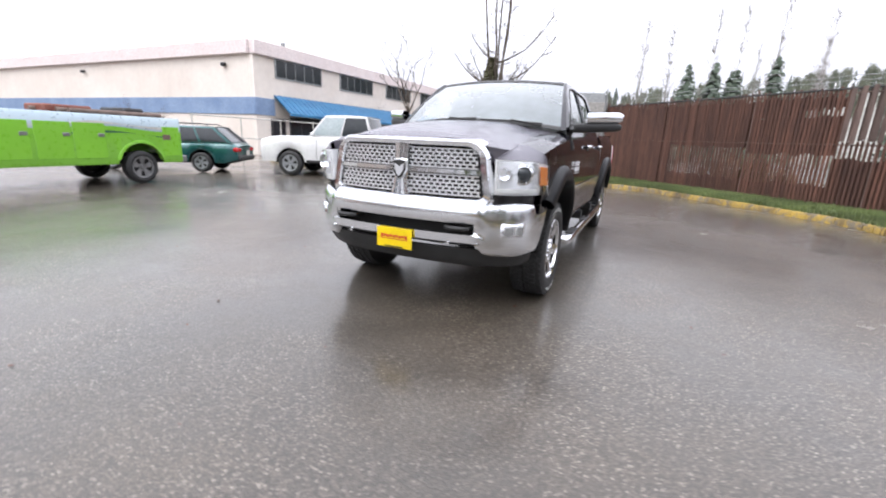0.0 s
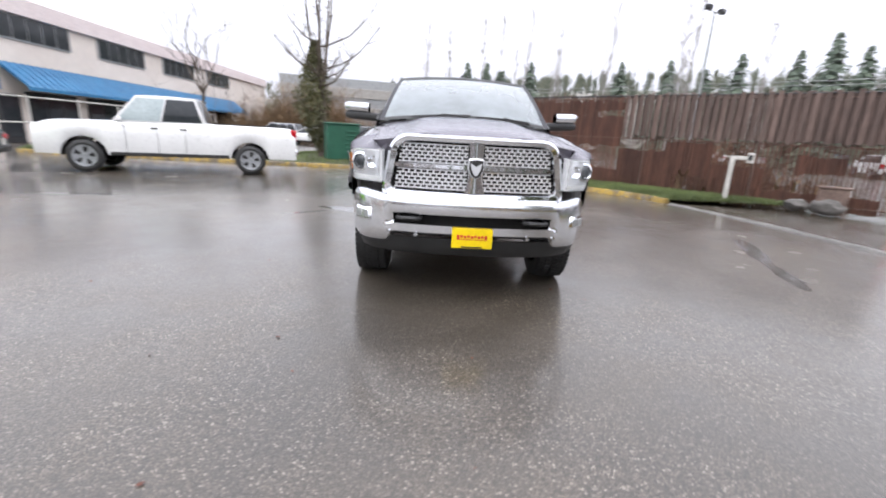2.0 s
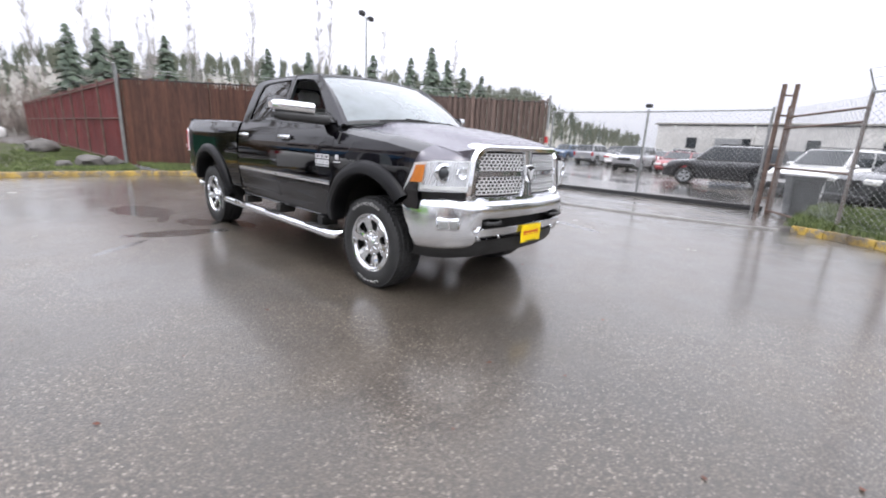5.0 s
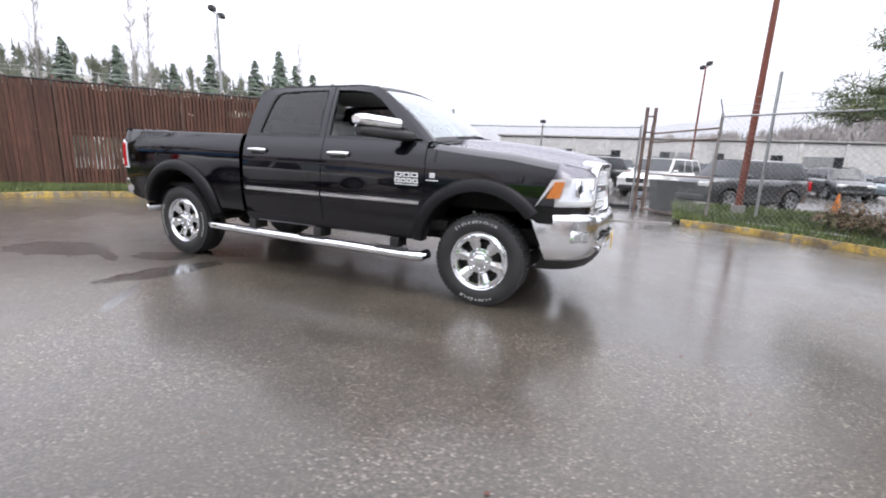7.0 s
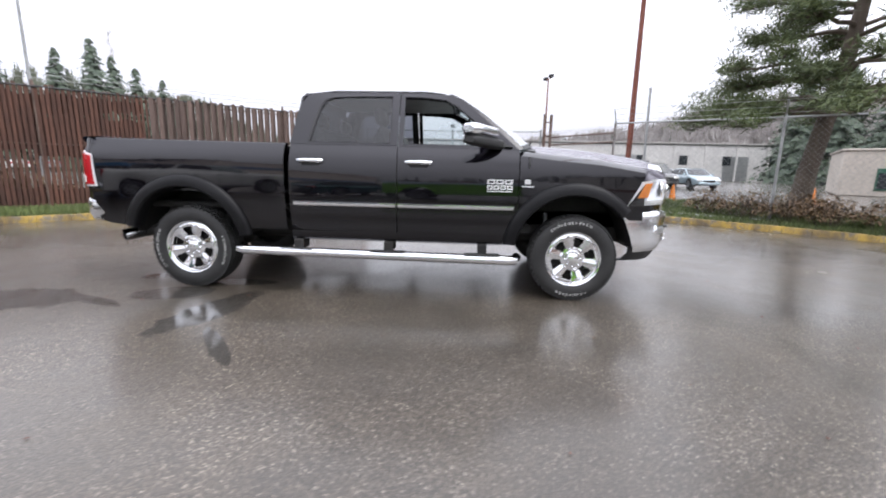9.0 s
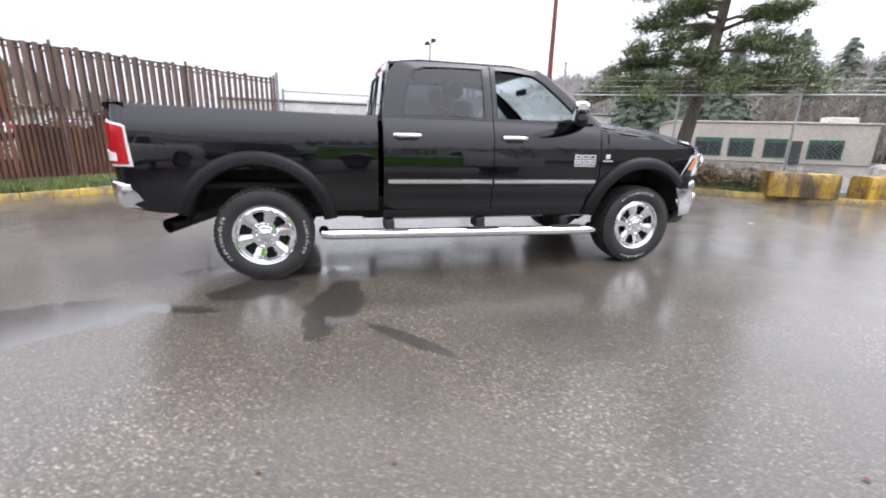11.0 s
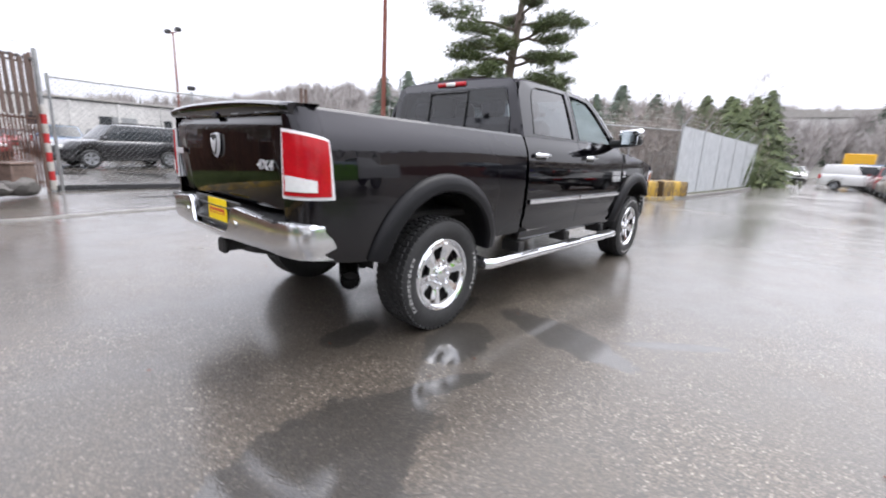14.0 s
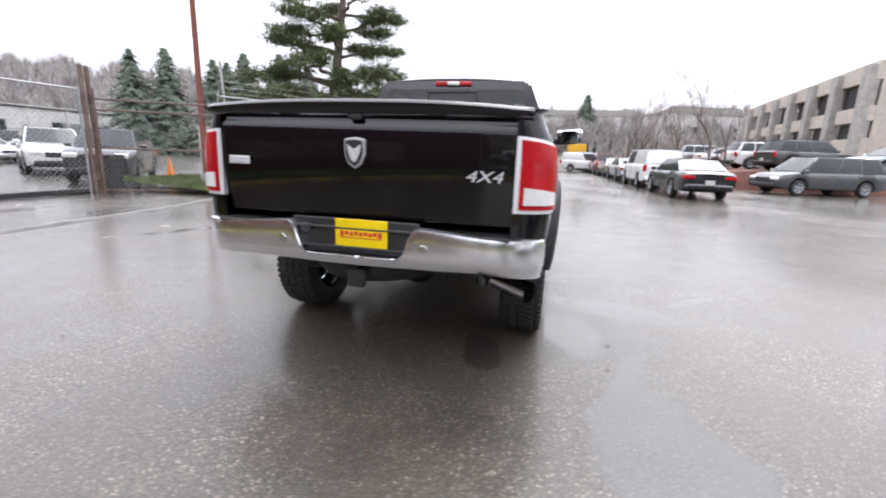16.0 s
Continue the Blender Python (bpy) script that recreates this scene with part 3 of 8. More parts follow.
def make_wheel():
    """Tyre, rim, spokes and hub, outer face to +x, its centre at the origin."""
    tyre, tread = Geo(), Geo()
    prof = [(-0.125, 0.262), (-0.140, 0.285), (-0.146, 0.330), (-0.138, 0.380), (-0.120, 0.404), (-0.06, 0.408), (0.06, 0.408),
            (0.120, 0.404), (0.138, 0.380), (0.146, 0.330), (0.140, 0.285), (0.125, 0.262)]
    tyre.lathe(prof, 64)
    for k in range(56):
        a = 2 * math.pi * k / 56
        for j, (x, w) in enumerate(((-0.105, 0.046), (-0.045, 0.044), (0.015, 0.044), (0.068, 0.040), (0.118, 0.034))):
            m = Matrix.Rotation(a + 0.025 * (j % 2), 4, "X") @ pose(x, 0, 0.409 - (0.009 if abs(x) > 0.1 else 0), 0, 0, 12 if j % 2 else -12)
            tread.cbox(0, 0, 0, w, 0.034, 0.016, 0.003, m)
    letters = [Geo(), Geo()]
    for mark, a0, count in ((0, 0.35, 12), (1, math.pi + 0.35, 9)):
        for k in range(count):
            a = a0 + k * 0.098
            turn = Matrix.Translation((0.1452, 0, 0)) @ Matrix.Rotation(a, 4, "X")
            letters[mark].cbox(0, -0.008, 0.352, 0.003, 0.005, 0.024, 0.001, turn)
            letters[mark].cbox(0, 0.002 if k % 3 else 0.008, 0.362 if k % 2 else 0.352, 0.003, 0.014 if k % 3 else 0.005, 0.004 if k % 3 else 0.024, 0.001, turn)
            letters[mark].cbox(0, 0.001, 0.342 if k % 2 else 0.352, 0.003, 0.013, 0.004, 0.001, turn)
    rim = Geo()
    rim.lathe([(0.128, 0.268), (0.134, 0.262), (0.130, 0.252), (0.095, 0.246), (0.02, 0.238), (-0.10, 0.236), (-0.125, 0.250)], 64)
    face = Geo()
    nu, nv = 144, 24

    def dish(r):
        return lerp_table([0.06, 0.085, 0.12, 0.19, 0.225, 0.248], [0.100, 0.104, 0.098, 0.112, 0.118, 0.112], r)

    def hole(u, v):
        r = 0.06 + v * 0.188
        k = (u * 6) % 1.0 - 0.5
        half = lerp_table([0.116, 0.130, 0.19, 0.208], [0.15, 0.205, 0.245, 0.18], r)
        return 0.116 < r < 0.208 and abs(k) < half

    def face_at(u, v):
        r, a = 0.06 + v * 0.188, u * 2 * math.pi
        k = (u * 6) % 1.0 - 0.5
        puff = 0.010 * max(0.0, (abs(k) - 0.24) / 0.26) * (1 if 0.1 < r < 0.23 else 0)
        return (dish(r) + puff, r * math.sin(a), r * math.cos(a))

    face.grid(face_at, nu, nv, hole, True)
    hub = Geo()
    hub.lathe([(0.092, 0.090), (0.104, 0.086), (0.108, 0.072), (0.109, 0.058), (0.124, 0.054), (0.131, 0.040), (0.134, 0.001)], 32)
    for k in range(8):
        a = 2 * math.pi * k / 8
        hub.cbox(0.110, 0.073 * math.sin(a), 0.073 * math.cos(a), 0.022, 0.015, 0.015, 0.004)
    back = Geo()
    back.lathe([(0.02, 0.235), (0.01, 0.18), (0.03, 0.17), (0.03, 0.10), (0.07, 0.09), (0.07, 0.001)], 40)
    return tyre, tread, letters, rim, face, hub, back


def rounded_corners(line, k):
    """A broken line with its corners cut, k times."""
    line = [Vector(p) for p in line]
    for _ in range(k):
        line = [line[0]] + [a.lerp(c, q) for a, c in zip(line, line[1:]) for q in (0.25, 0.75)] + [line[-1]]
    return line


def make_pickup():
    root = thing("pickup_truck", "black four-door pickup truck with chrome grille on wet asphalt", "pickup truck")

    # --- doors, fenders and bed sides, both flanks
    for sx, flank in ((1, "driver"), (-1, "passenger")):
        def put(name, g, mat, label="", thick=0.0, parent=None):
            return part(name, g if sx == 1 else flipped(g), mat, parent or root, label, thick=thick)

        def fender_top(y):
            return lerp_table([-2.70, -2.45, -2.1, -1.7, -1.33], [1.205, 1.245, 1.30, 1.335, 1.375], y)

        ys = arch_cols(-2.50, -1.345, ARCH_F, 0.56, 26)
        lines = []
        for y in ys:
            a, c = arch_z(y, ARCH_F, 0.56, 0.60 if y > ARCH_F else 0.80), fender_top(y)
            row = [(body_x(y, a + (c - a) * t / 12), y, a + (c - a) * t / 12) for t in range(13)]
            xe = row[-1][0]
            for q in (0.25, 0.5, 0.75, 1.0):
                row.append((xe + (0.775 - xe) * q, y, c + 0.060 * math.sin(q * math.pi / 2)))
            lines.append(row)
        put("front_fender", Geo().rows(lines), M_PAINT, thick=-0.004)

        for name, y0, y1 in (("front_door", -1.336, -0.193), ("rear_door", -0.185, 0.856)):
            ys = list(np.linspace(y0, y1, 18))

            def low(y):
                return lerp_table([-1.34, -1.2, 0.75, 0.86], [0.615, 0.60, 0.625, 0.66], y)

            def belt(y):
                return lerp_table([-1.34, -1.0, 0.86], [1.425, 1.44, 1.447], y)

            skin = side_sheet(ys, low, belt, nz=18)
            skin.v = [(x - 0.004 + 0.008 * math.exp(-((z - 1.335) / 0.018) ** 2) - 0.012 * math.exp(-((z - 0.70) / 0.035) ** 2), y, z) for x, y, z in skin.v]
            door = put(name, skin, M_PAINT, thick=-0.03)
            # window frame and pane
            if name == "front_door":
                outer = [(-1.336, 1.425), (-1.18, 1.565), (-0.98, 1.735), (-0.80, 1.875), (-0.66, 1.938), (-0.42, 1.950), (-0.193, 1.952), (-0.193, 1.445)]
                inner = [(-1.135, 1.462), (-1.06, 1.545), (-0.90, 1.690), (-0.75, 1.815), (-0.63, 1.882), (-0.42, 1.906), (-0.240, 1.910), (-0.240, 1.467)]
            else:
                outer = [(-0.185, 1.447), (-0.185, 1.952), (0.20, 1.952), (0.56, 1.947), (0.715, 1.928), (0.785, 1.84), (0.822, 1.70), (0.862, 1.447)]
                inner = [(-0.105, 1.470), (-0.105, 1.912), (0.20, 1.910), (0.46, 1.897), (0.535, 1.872), (0.580, 1.80), (0.618, 1.68), (0.668, 1.478)]
            o, i = split_line(outer, 4), split_line(inner, 4)
            put("window_frame", Geo().ring(on_cab(o), on_cab(i)), M_PAINT, thick=-0.03, parent=door)
            seal_o = [(y + (a - y) * 0.10, z + (c - z) * 0.10) for (y, z), (a, c) in zip(i, o)]
            put("window_seal", Geo().ring(on_cab(seal_o, 0.004), on_cab(i, -0.003)), M_PLASTIC, parent=door)
            cy, cz = sum(p[0] for p in i) / len(i), sum(p[1] for p in i) / len(i)
            pane = Geo().ring(on_cab(i, -0.012), [(cab_x(cz + (z - cz) * 0.02) - 0.012, cy + (y - cy) * 0.02, cz + (z - cz) * 0.02) for y, z in i])
            if name == "rear_door" or sx == 1:  # the front passenger window is wound down
                put("window_pane", pane, M_MISTED if name == "front_door" else M_TINT, "misted side glass" if name == "front_door" else "dark tinted glass", parent=door)
            # handle with its cup
            hy = -0.395 if name == "front_door" else 0.645
            hx = body_x(hy, 1.283) + 0.004
            put("handle_cup", Geo().cbox(hx - 0.004, hy, 1.276, 0.010, 0.17, 0.064, 0.004), M_PLASTIC, parent=door)
            hand = Geo().tube([(hx + 0.004, hy - 0.115, 1.292), (hx + 0.026, hy - 0.09, 1.293), (hx + 0.030, hy, 1.294), (hx + 0.026, hy + 0.09, 1.293), (hx + 0.004, hy + 0.115, 1.292)], 0.019, 10)
            put("door_handle", hand, M_CHROME, "chrome door handle", parent=door)
            # bright side moulding
            ya, yb = (-1.30, -0.20) if name == "front_door" else (-0.178, 0.815)
            g = Geo()
            g.rows([[(body_x(y, 0.905) - 0.002, y, 0.907), (body_x(y, 0.90) + 0.014, y, 0.901), (body_x(y, 0.88) + 0.016, y, 0.880),
                     (body_x(y, 0.865) + 0.012, y, 0.868), (body_x(y, 0.86) - 0.002, y, 0.862)] for y in np.linspace(ya, yb, 10)])
            put("side_moulding", g, M_CHROME, "bright side moulding", parent=door)

        # rocker under the doors
        g = Geo()
        g.rows([[(body_x(y, 0.60) - 0.012, y, 0.615), (body_x(y, 0.56) - 0.004, y, 0.575), (0.93, y, 0.53), (0.82, y, 0.50)] for y in np.linspace(-1.34, 0.86, 8)])
        put("rocker_panel", g, M_PAINT)

        # bed side
        def bed_low(y):
            return arch_z(y, ARCH_R, 0.56, 0.62 if y < ARCH_R else lerp_table([2.4, 2.70, 2.86], [0.605, 0.625, 0.66], y))

        def bed_top(y):
            return lerp_table([0.90, 2.5, 2.97], [1.438, 1.452, 1.462], y)

        ys = arch_cols(0.905, 2.86, ARCH_R, 0.56, 30)
        bed = put("bed_side", side_sheet(ys, bed_low, bed_top, True, 16), M_PAINT, thick=-0.004)
        g = Geo()
        g.rows([[(body_x(y, bed_top(y), True) - 0.002, y, bed_top(y) - 0.003), (body_x(y, 1.44, True) - 0.020, y, bed_top(y) + 0.016),
                 (0.85, y, bed_top(y) + 0.016), (0.835, y, bed_top(y) + 0.004), (0.835, y, 0.98)] for y in np.linspace(0.905, 2.862, 12)])
        put("bed_rail", g, M_PAINT, "wet black bed rail cap", parent=bed)
        # rounded rear corner with the lamp let in
        lines = []
        for t in np.linspace(0, 1, 17):
            a = t * math.pi / 2
            px, py = 0.795 + 0.163 * math.sin(a), 2.862 + 0.138 * math.cos(a)
            lines.append([(px + (body_x(2.86, z, True) - 0.958) * math.sin(a), py, z) for z in np.linspace(0.86, 1.466, 12)] + [(px - 0.020 * math.sin(a), py - 0.020 * math.cos(a), 1.482), (0.80, 2.855, 1.486)])
        put("bed_corner", Geo().rows(lines), M_PAINT, thick=-0.004)

        def lamp_rows(z0, z1, t0, t1, out, nz=8):
            rows_ = []
            for t in np.linspace(t0, t1, 22):
                row = []
                for z in np.linspace(z0, z1 - 0.050 * (t / 0.62) ** 1.5, nz):
                    bx = body_x(2.86, z, True)
                    if t <= 0.5:
                        a = t / 0.5 * math.pi / 2
                        px, py = 0.800 + (bx - 0.800) * math.sin(a), 2.862 + 0.138 * math.cos(a)
                        nx, ny = math.sin(a), math.cos(a)
                    else:
                        py = 2.862 - (t - 0.5) * 0.42 + (z - 1.0) * 0.70 * (t - 0.5)
                        px, nx, ny = body_x(py, z, True), 1, 0
                    row.append((px + out * nx, py + out * ny, z))
                rows_.append(row)
            return rows_

        lamp = put("tail_lamp", Geo().rows(lamp_rows(0.998, 1.356, 0.0, 0.62, 0.010)), M_BEZEL, "red tail lamp with silver bezel", thick=-0.03)
        put("red_lens", Geo().rows(lamp_rows(1.016, 1.340, 0.040, 0.565, 0.018)), M_RED, thick=-0.014, parent=lamp)
        put("reverse_lens", Geo().rows(lamp_rows(1.040, 1.124, 0.075, 0.39, 0.026)), M_WHITELENS, "white reversing lens", thick=-0.014, parent=lamp)

        # wheel flares
        for yw, label in ((ARCH_F, "front"), (ARCH_R, "rear")):
            lines = []
            a0, a1 = (0.10, 2.45) if label == "front" else (0.22, 3.02)
            for a in np.linspace(a0, a1, 46):
                row = []
                for r, o in ((0.535, 0.020), (0.541, 0.046), (0.552, 0.056), (0.590, 0.054), (0.632, 0.042), (0.655, 0.022), (0.661, -0.004)):
                    s = 1.0 - 0.30 * max(0.0, (0.10 - math.sin(a)) / 0.5)
                    y, z = yw + (0.545 + (r - 0.545) * s) * math.cos(a), ARCH_Z + (0.545 + (r - 0.545) * s) * math.sin(a)
                    row.append((body_x(min(max(y, -2.7), 2.9), max(z, 0.50), label == "rear") + o, y, z))
                row.insert(0, (0.86, yw + 0.548 * math.cos(a), ARCH_Z + 0.548 * math.sin(a)))
                lines.append(row)
            put("wheel_flare", Geo().rows(lines), M_FLARE, "satin black wheel-arch flare", thick=0)
            liner = Geo().rows([[(x, yw + 0.575 * math.cos(a), ARCH_Z + 0.575 * math.sin(a)) for x in (0.50, 0.70, 0.92)] for a in np.linspace(0.12, 3.02, 22)])
            liner.rows([[(0.50, yw + r * math.cos(a), ARCH_Z + r * math.sin(a)) for r in (0.05, 0.575)] for a in np.linspace(0.12, 3.02, 22)])
            put("wheel_well", liner, M_UNDER)

        # tube step with brackets
        step = put("side_step", Geo().tube([(0.90, -1.36, 0.40), (0.985, -1.33, 0.385)] + [(1.005, y, 0.385 + 0.010 * (y + 1.3)) for y in np.linspace(-1.26, 1.33, 9)] + [(0.985, 1.385, 0.412), (0.90, 1.40, 0.43)], 0.046, 14), M_CHROME, "polished tube side step")
        for y in (-1.02, -0.10, 0.80):
            put("step_pad", Geo().cbox(1.000, y, 0.434, 0.085, 0.34, 0.016, 0.006), M_PLASTIC, parent=step)
            put("bracket", Geo().cbox(0.86, y, 0.475, 0.20, 0.09, 0.10, 0.01), M_UNDER, parent=step)

        # mirror: a dark bar from the door to the tip, with a bright cap on its outer part
        def mirror_box(x0, x1, z0, z1, y0, y1, r, sweep, n=14):
            """A box with rounded cross-section whose outer end draws in."""
            rows_ = []
            for q in np.linspace(0, 1, n):
                k = 1.0 if q < 0.78 else math.sqrt(max(0.0, 1 - ((q - 0.78) / 0.22) ** 2 * 0.72))
                cy, cz, hy, hz = (y0 + y1) / 2 + sweep * q, (z0 + z1) / 2 + 0.10 * sweep * q, (y1 - y0) / 2 * k, (z1 - z0) / 2 * k
                row = []
                for a in np.linspace(0, 2 * math.pi, 21):
                    ca, sa = math.cos(a), math.sin(a)
                    row.append((x0 + (x1 - x0) * q, cy + hy * math.copysign(abs(ca) ** r, ca), cz + hz * math.copysign(abs(sa) ** r, sa)))
                rows_.append(row)
            g = Geo().rows(rows_)
            g.add(rows_[-1][:-1], [tuple(range(20))])
            return g

        arm = put("side_mirror", mirror_box(0.90, 1.335, 1.424, 1.512, -1.205, -1.065, 0.55, 0.27), M_PLASTIC, "folding side mirror with chrome cap")
        put("mirror_cap", mirror_box(1.040, 1.345, 1.512, 1.618, -1.130, -0.965, 0.70, 0.19), M_CHROME, "chrome mirror cap", parent=arm)
        put("mirror_glass", Geo().cbox(0, 0, 0, 0.235, 0.010, 0.155, 0.004, pose(1.195, -0.868, 1.535, 0, 0, 27)), M_CHROME, "mirror glass", parent=arm)
        put("mirror_sail", Geo().prism([(-1.27, 1.450), (-1.08, 1.455), (-1.10, 1.55), (-1.17, 1.50)], lambda a, c: (cab_x(c) - 0.01, a, c), lambda a, c: (cab_x(c) + 0.03, a, c)), M_PLASTIC, parent=arm)

        # headlamp wrapping round the corner
        def lamp_front(t, z, out):
            """t from 0 by the grille to 1 at the tip behind the corner."""
            if t < 0.55:
                q = t / 0.55
                px, py = 0.697 + 0.205 * q, -2.766 + 0.165 * q ** 1.6
                nx, ny = 0.35 + 0.45 * q, -1 + 0.3 * q
            else:
                q = (t - 0.55) / 0.45
                px, py = 0.902 + 0.078 * q ** 0.75, -2.601 + 0.205 * q
                nx, ny = 0.85, -0.5
                py -= 0.50 * (z - 1.03) * q
            py -= (z - 1.07) * 0.05
            return (px + out * nx - 0.02 * max(0, z - 1.15), py + out * ny, z)

        def lamp_zone(t0, t1, out, lo, hi, nt=16, nz=6):
            rows_ = []
            for t in np.linspace(t0, t1, nt):
                a, c = lerp_table([0, 0.5, 1.0], lo, t), lerp_table([0, 0.5, 1.0], hi, t)
                rows_.append([lamp_front(t, a + (c - a) * k / (nz - 1), out) for k in range(nz)])
            return rows_

        head = put("headlamp", Geo().rows(lamp_zone(0.0, 1.0, 0.010, (0.948, 0.946, 0.940), (1.192, 1.188, 1.160))), M_BEZEL, "clear headlamp with silver housing and amber corner", thick=-0.06)
        flutes = lamp_zone(0.03, 0.72, 0.0, (0.962, 0.960, 0.956), (1.180, 1.176, 1.150), 34, 7)
        flutes = [[(x + 0.006 * ((k + q) % 2) + 0.006, y - 0.010 - 0.006 * ((k + q) % 2), z) for q, (x, y, z) in enumerate(row)] for k, row in enumerate(flutes)]
        part("reflector", Geo().rows(flutes) if sx == 1 else flipped(Geo().rows(flutes)), M_SILVER, head, "faceted silver reflector", smooth=False)
        put("turn_signal", Geo().rows(lamp_zone(0.72, 0.93, 0.030, (1.022, 1.018, 1.010), (1.160, 1.156, 1.140))), M_AMBER, "amber turn signal", thick=-0.006, parent=head)
        put("headlamp_lens", Geo().rows(lamp_zone(0.01, 0.99, 0.040, (0.950, 0.948, 0.942), (1.190, 1.186, 1.157))), M_LENS, "clear lens", parent=head)
        px, py, pz = lamp_front(0.43, 1.092, 0.020)
        lens = Geo().lathe([(0.0, 0.074), (-0.012, 0.071), (-0.018, 0.056), (-0.004, 0.047)], 28, "y")
        put("lamp_ring", Geo().join(lens, pose(px, py, pz, 0, 0, 18)), M_CHROME, parent=head)
        ball = Geo().lathe([(-0.003, 0.047), (-0.014, 0.040), (-0.021, 0.025), (-0.023, 0.001)], 24, "y")
        put("projector", Geo().join(ball, pose(px, py, pz, 0, 0, 18)), M_WINDOW, "dark projector lens", parent=head)
        px, py, pz = lamp_front(0.17, 1.095, 0.020)
        put("inner_lamp", Geo().join(Geo().lathe([(0.0, 0.046), (-0.012, 0.044), (-0.002, 0.036), (0.012, 0.001)], 24, "y"), pose(px, py, pz, 0, 0, 8)), M_CHROME, parent=head)
        strip = Geo().rows(lamp_zone(0.04, 0.74, 0.022, (0.962, 0.962, 0.962), (0.992, 0.992, 0.988), 12, 3))
        put("light_strip", strip, M_WHITELENS, "white light strip", thick=-0.004, parent=head)
        lines = []
        for t in np.linspace(0.0, 1.0, 21):
            p = Vector(lamp_front(t, lerp_table([0, 0.5, 1.0], (1.192, 1.188, 1.160), t), 0.012))
            if t < 0.45:
                y = -2.715 + 0.215 * t / 0.45
                q = Vector((0.776, y, lerp_table([-2.72, -2.45], [1.250, 1.303], y) - 0.004))
            else:
                k = (1 - t) / 0.55
                xe = body_x(-2.5, fender_top(-2.5))
                q = Vector((xe + (0.775 - xe) * k, -2.5, fender_top(-2.5) + 0.060 * math.sin(k * math.pi / 2)))
            lines.append([tuple(p.lerp(q, a) + Vector((0.008, -0.008, 0.007)) * math.sin(a * math.pi)) for a in np.linspace(0, 1, 6)])
        put("fender_nose", Geo().rows(lines), M_SHEENPAINT, thick=0.006)
        put("lamp_filler", Geo().rows(lamp_zone(0.0, 1.0, 0.002, (0.85, 0.85, 0.86), (0.955, 0.953, 0.946))), M_PAINT, thick=-0.02)

    # --- hood
    def hood_at(u, v):
        x = -0.775 + 1.55 * u
        q = abs(x) / 0.775
        front = -2.822 + 0.125 * q ** 2.4
        y = front + (-1.425 - 0.10 * (1 - q * q) - front) * v
        zc = lerp_table([-2.86, -2.80, -2.72, -2.6, -2.4, -2.1, -1.8, -1.5], [1.285, 1.335, 1.365, 1.392, 1.425, 1.462, 1.488, 1.502], y)
        edge = lerp_table([-2.72, -2.45, -2.1, -1.7, -1.33], [1.250, 1.303, 1.358, 1.393, 1.430], y)
        bulge = 1 / (1 + math.exp((abs(x) - 0.50) / 0.035))
        z = edge + (zc - edge) * (0.62 * (1 - q ** 2.2) + 0.38 * bulge)
        return (x, y, z)

    hood = part("hood", Geo().grid(hood_at, 48, 30), M_SHEENPAINT, root, thick=-0.012)
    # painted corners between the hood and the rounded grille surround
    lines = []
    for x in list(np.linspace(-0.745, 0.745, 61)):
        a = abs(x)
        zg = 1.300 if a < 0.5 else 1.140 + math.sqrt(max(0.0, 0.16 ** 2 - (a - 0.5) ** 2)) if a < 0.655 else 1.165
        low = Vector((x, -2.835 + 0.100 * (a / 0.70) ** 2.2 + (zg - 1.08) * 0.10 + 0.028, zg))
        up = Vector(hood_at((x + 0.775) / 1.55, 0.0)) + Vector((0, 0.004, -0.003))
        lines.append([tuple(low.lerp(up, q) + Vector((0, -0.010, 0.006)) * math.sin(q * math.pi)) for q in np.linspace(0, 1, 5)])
    part("nose_panel", Geo().rows(lines), M_SHEENPAINT, root)
    cowl = Geo().grid(lambda u, v: ((u - 0.5) * 1.66, -1.57 + 0.30 * (u - 0.5) ** 2 + 0.16 * v, 1.475 - 0.22 * (u - 0.5) ** 2 + 0.005 * v), 16, 3)
    part("cowl", cowl, M_PLASTIC, root, thick=-0.02)

    # --- windshield and pillars
    def shield(u, v):
        x0, x1 = (u - 0.5) * 2 * 0.845, (u - 0.5) * 2 * 0.690
        q = (2 * u - 1) ** 2
        a = Vector((x0, -1.555 + 0.165 * q, 1.488 - 0.055 * q))
        c = Vector((x1, -0.735 + 0.075 * q, 1.975 - 0.032 * q))
        return tuple(a.lerp(c, v) + Vector((0, -0.025, 0.03)) * math.sin(v * math.pi))

    part("windshield", Geo().grid(shield, 20, 14), M_SHIELD, root, "pale reflective windshield")
    edge = Geo()
    for v0, v1, u0, u1 in ((0.0, 0.055, 0, 1), (0.93, 1.0, 0, 1)):
        edge.grid(lambda u, v: tuple(Vector(shield(u, v0 + (v1 - v0) * v)) + Vector((0, -0.004, 0.003))), 20, 2)
    part("windshield_band", edge, M_PLASTIC, root)
    pillar_out = [(-1.336, 1.425), (-1.18, 1.565), (-0.98, 1.735), (-0.80, 1.875), (-0.66, 1.938)]
    for sx in (1, -1):
        lines = []
        for k, (y, z) in enumerate(pillar_out):
            w = Vector(shield(0.0 if sx < 0 else 1.0, min(1, max(0.0, (z - 1.425) / 0.52))))
            o = Vector((sx * cab_x(z), y, z))
            lines.append([tuple(o), tuple(o.lerp(w, 0.5) + Vector((sx * 0.012, -0.014, 0.012))), tuple(w + Vector((0, -0.002, 0.002)))])
        part("windshield_pillar", Geo().rows(lines), M_PAINT, root)

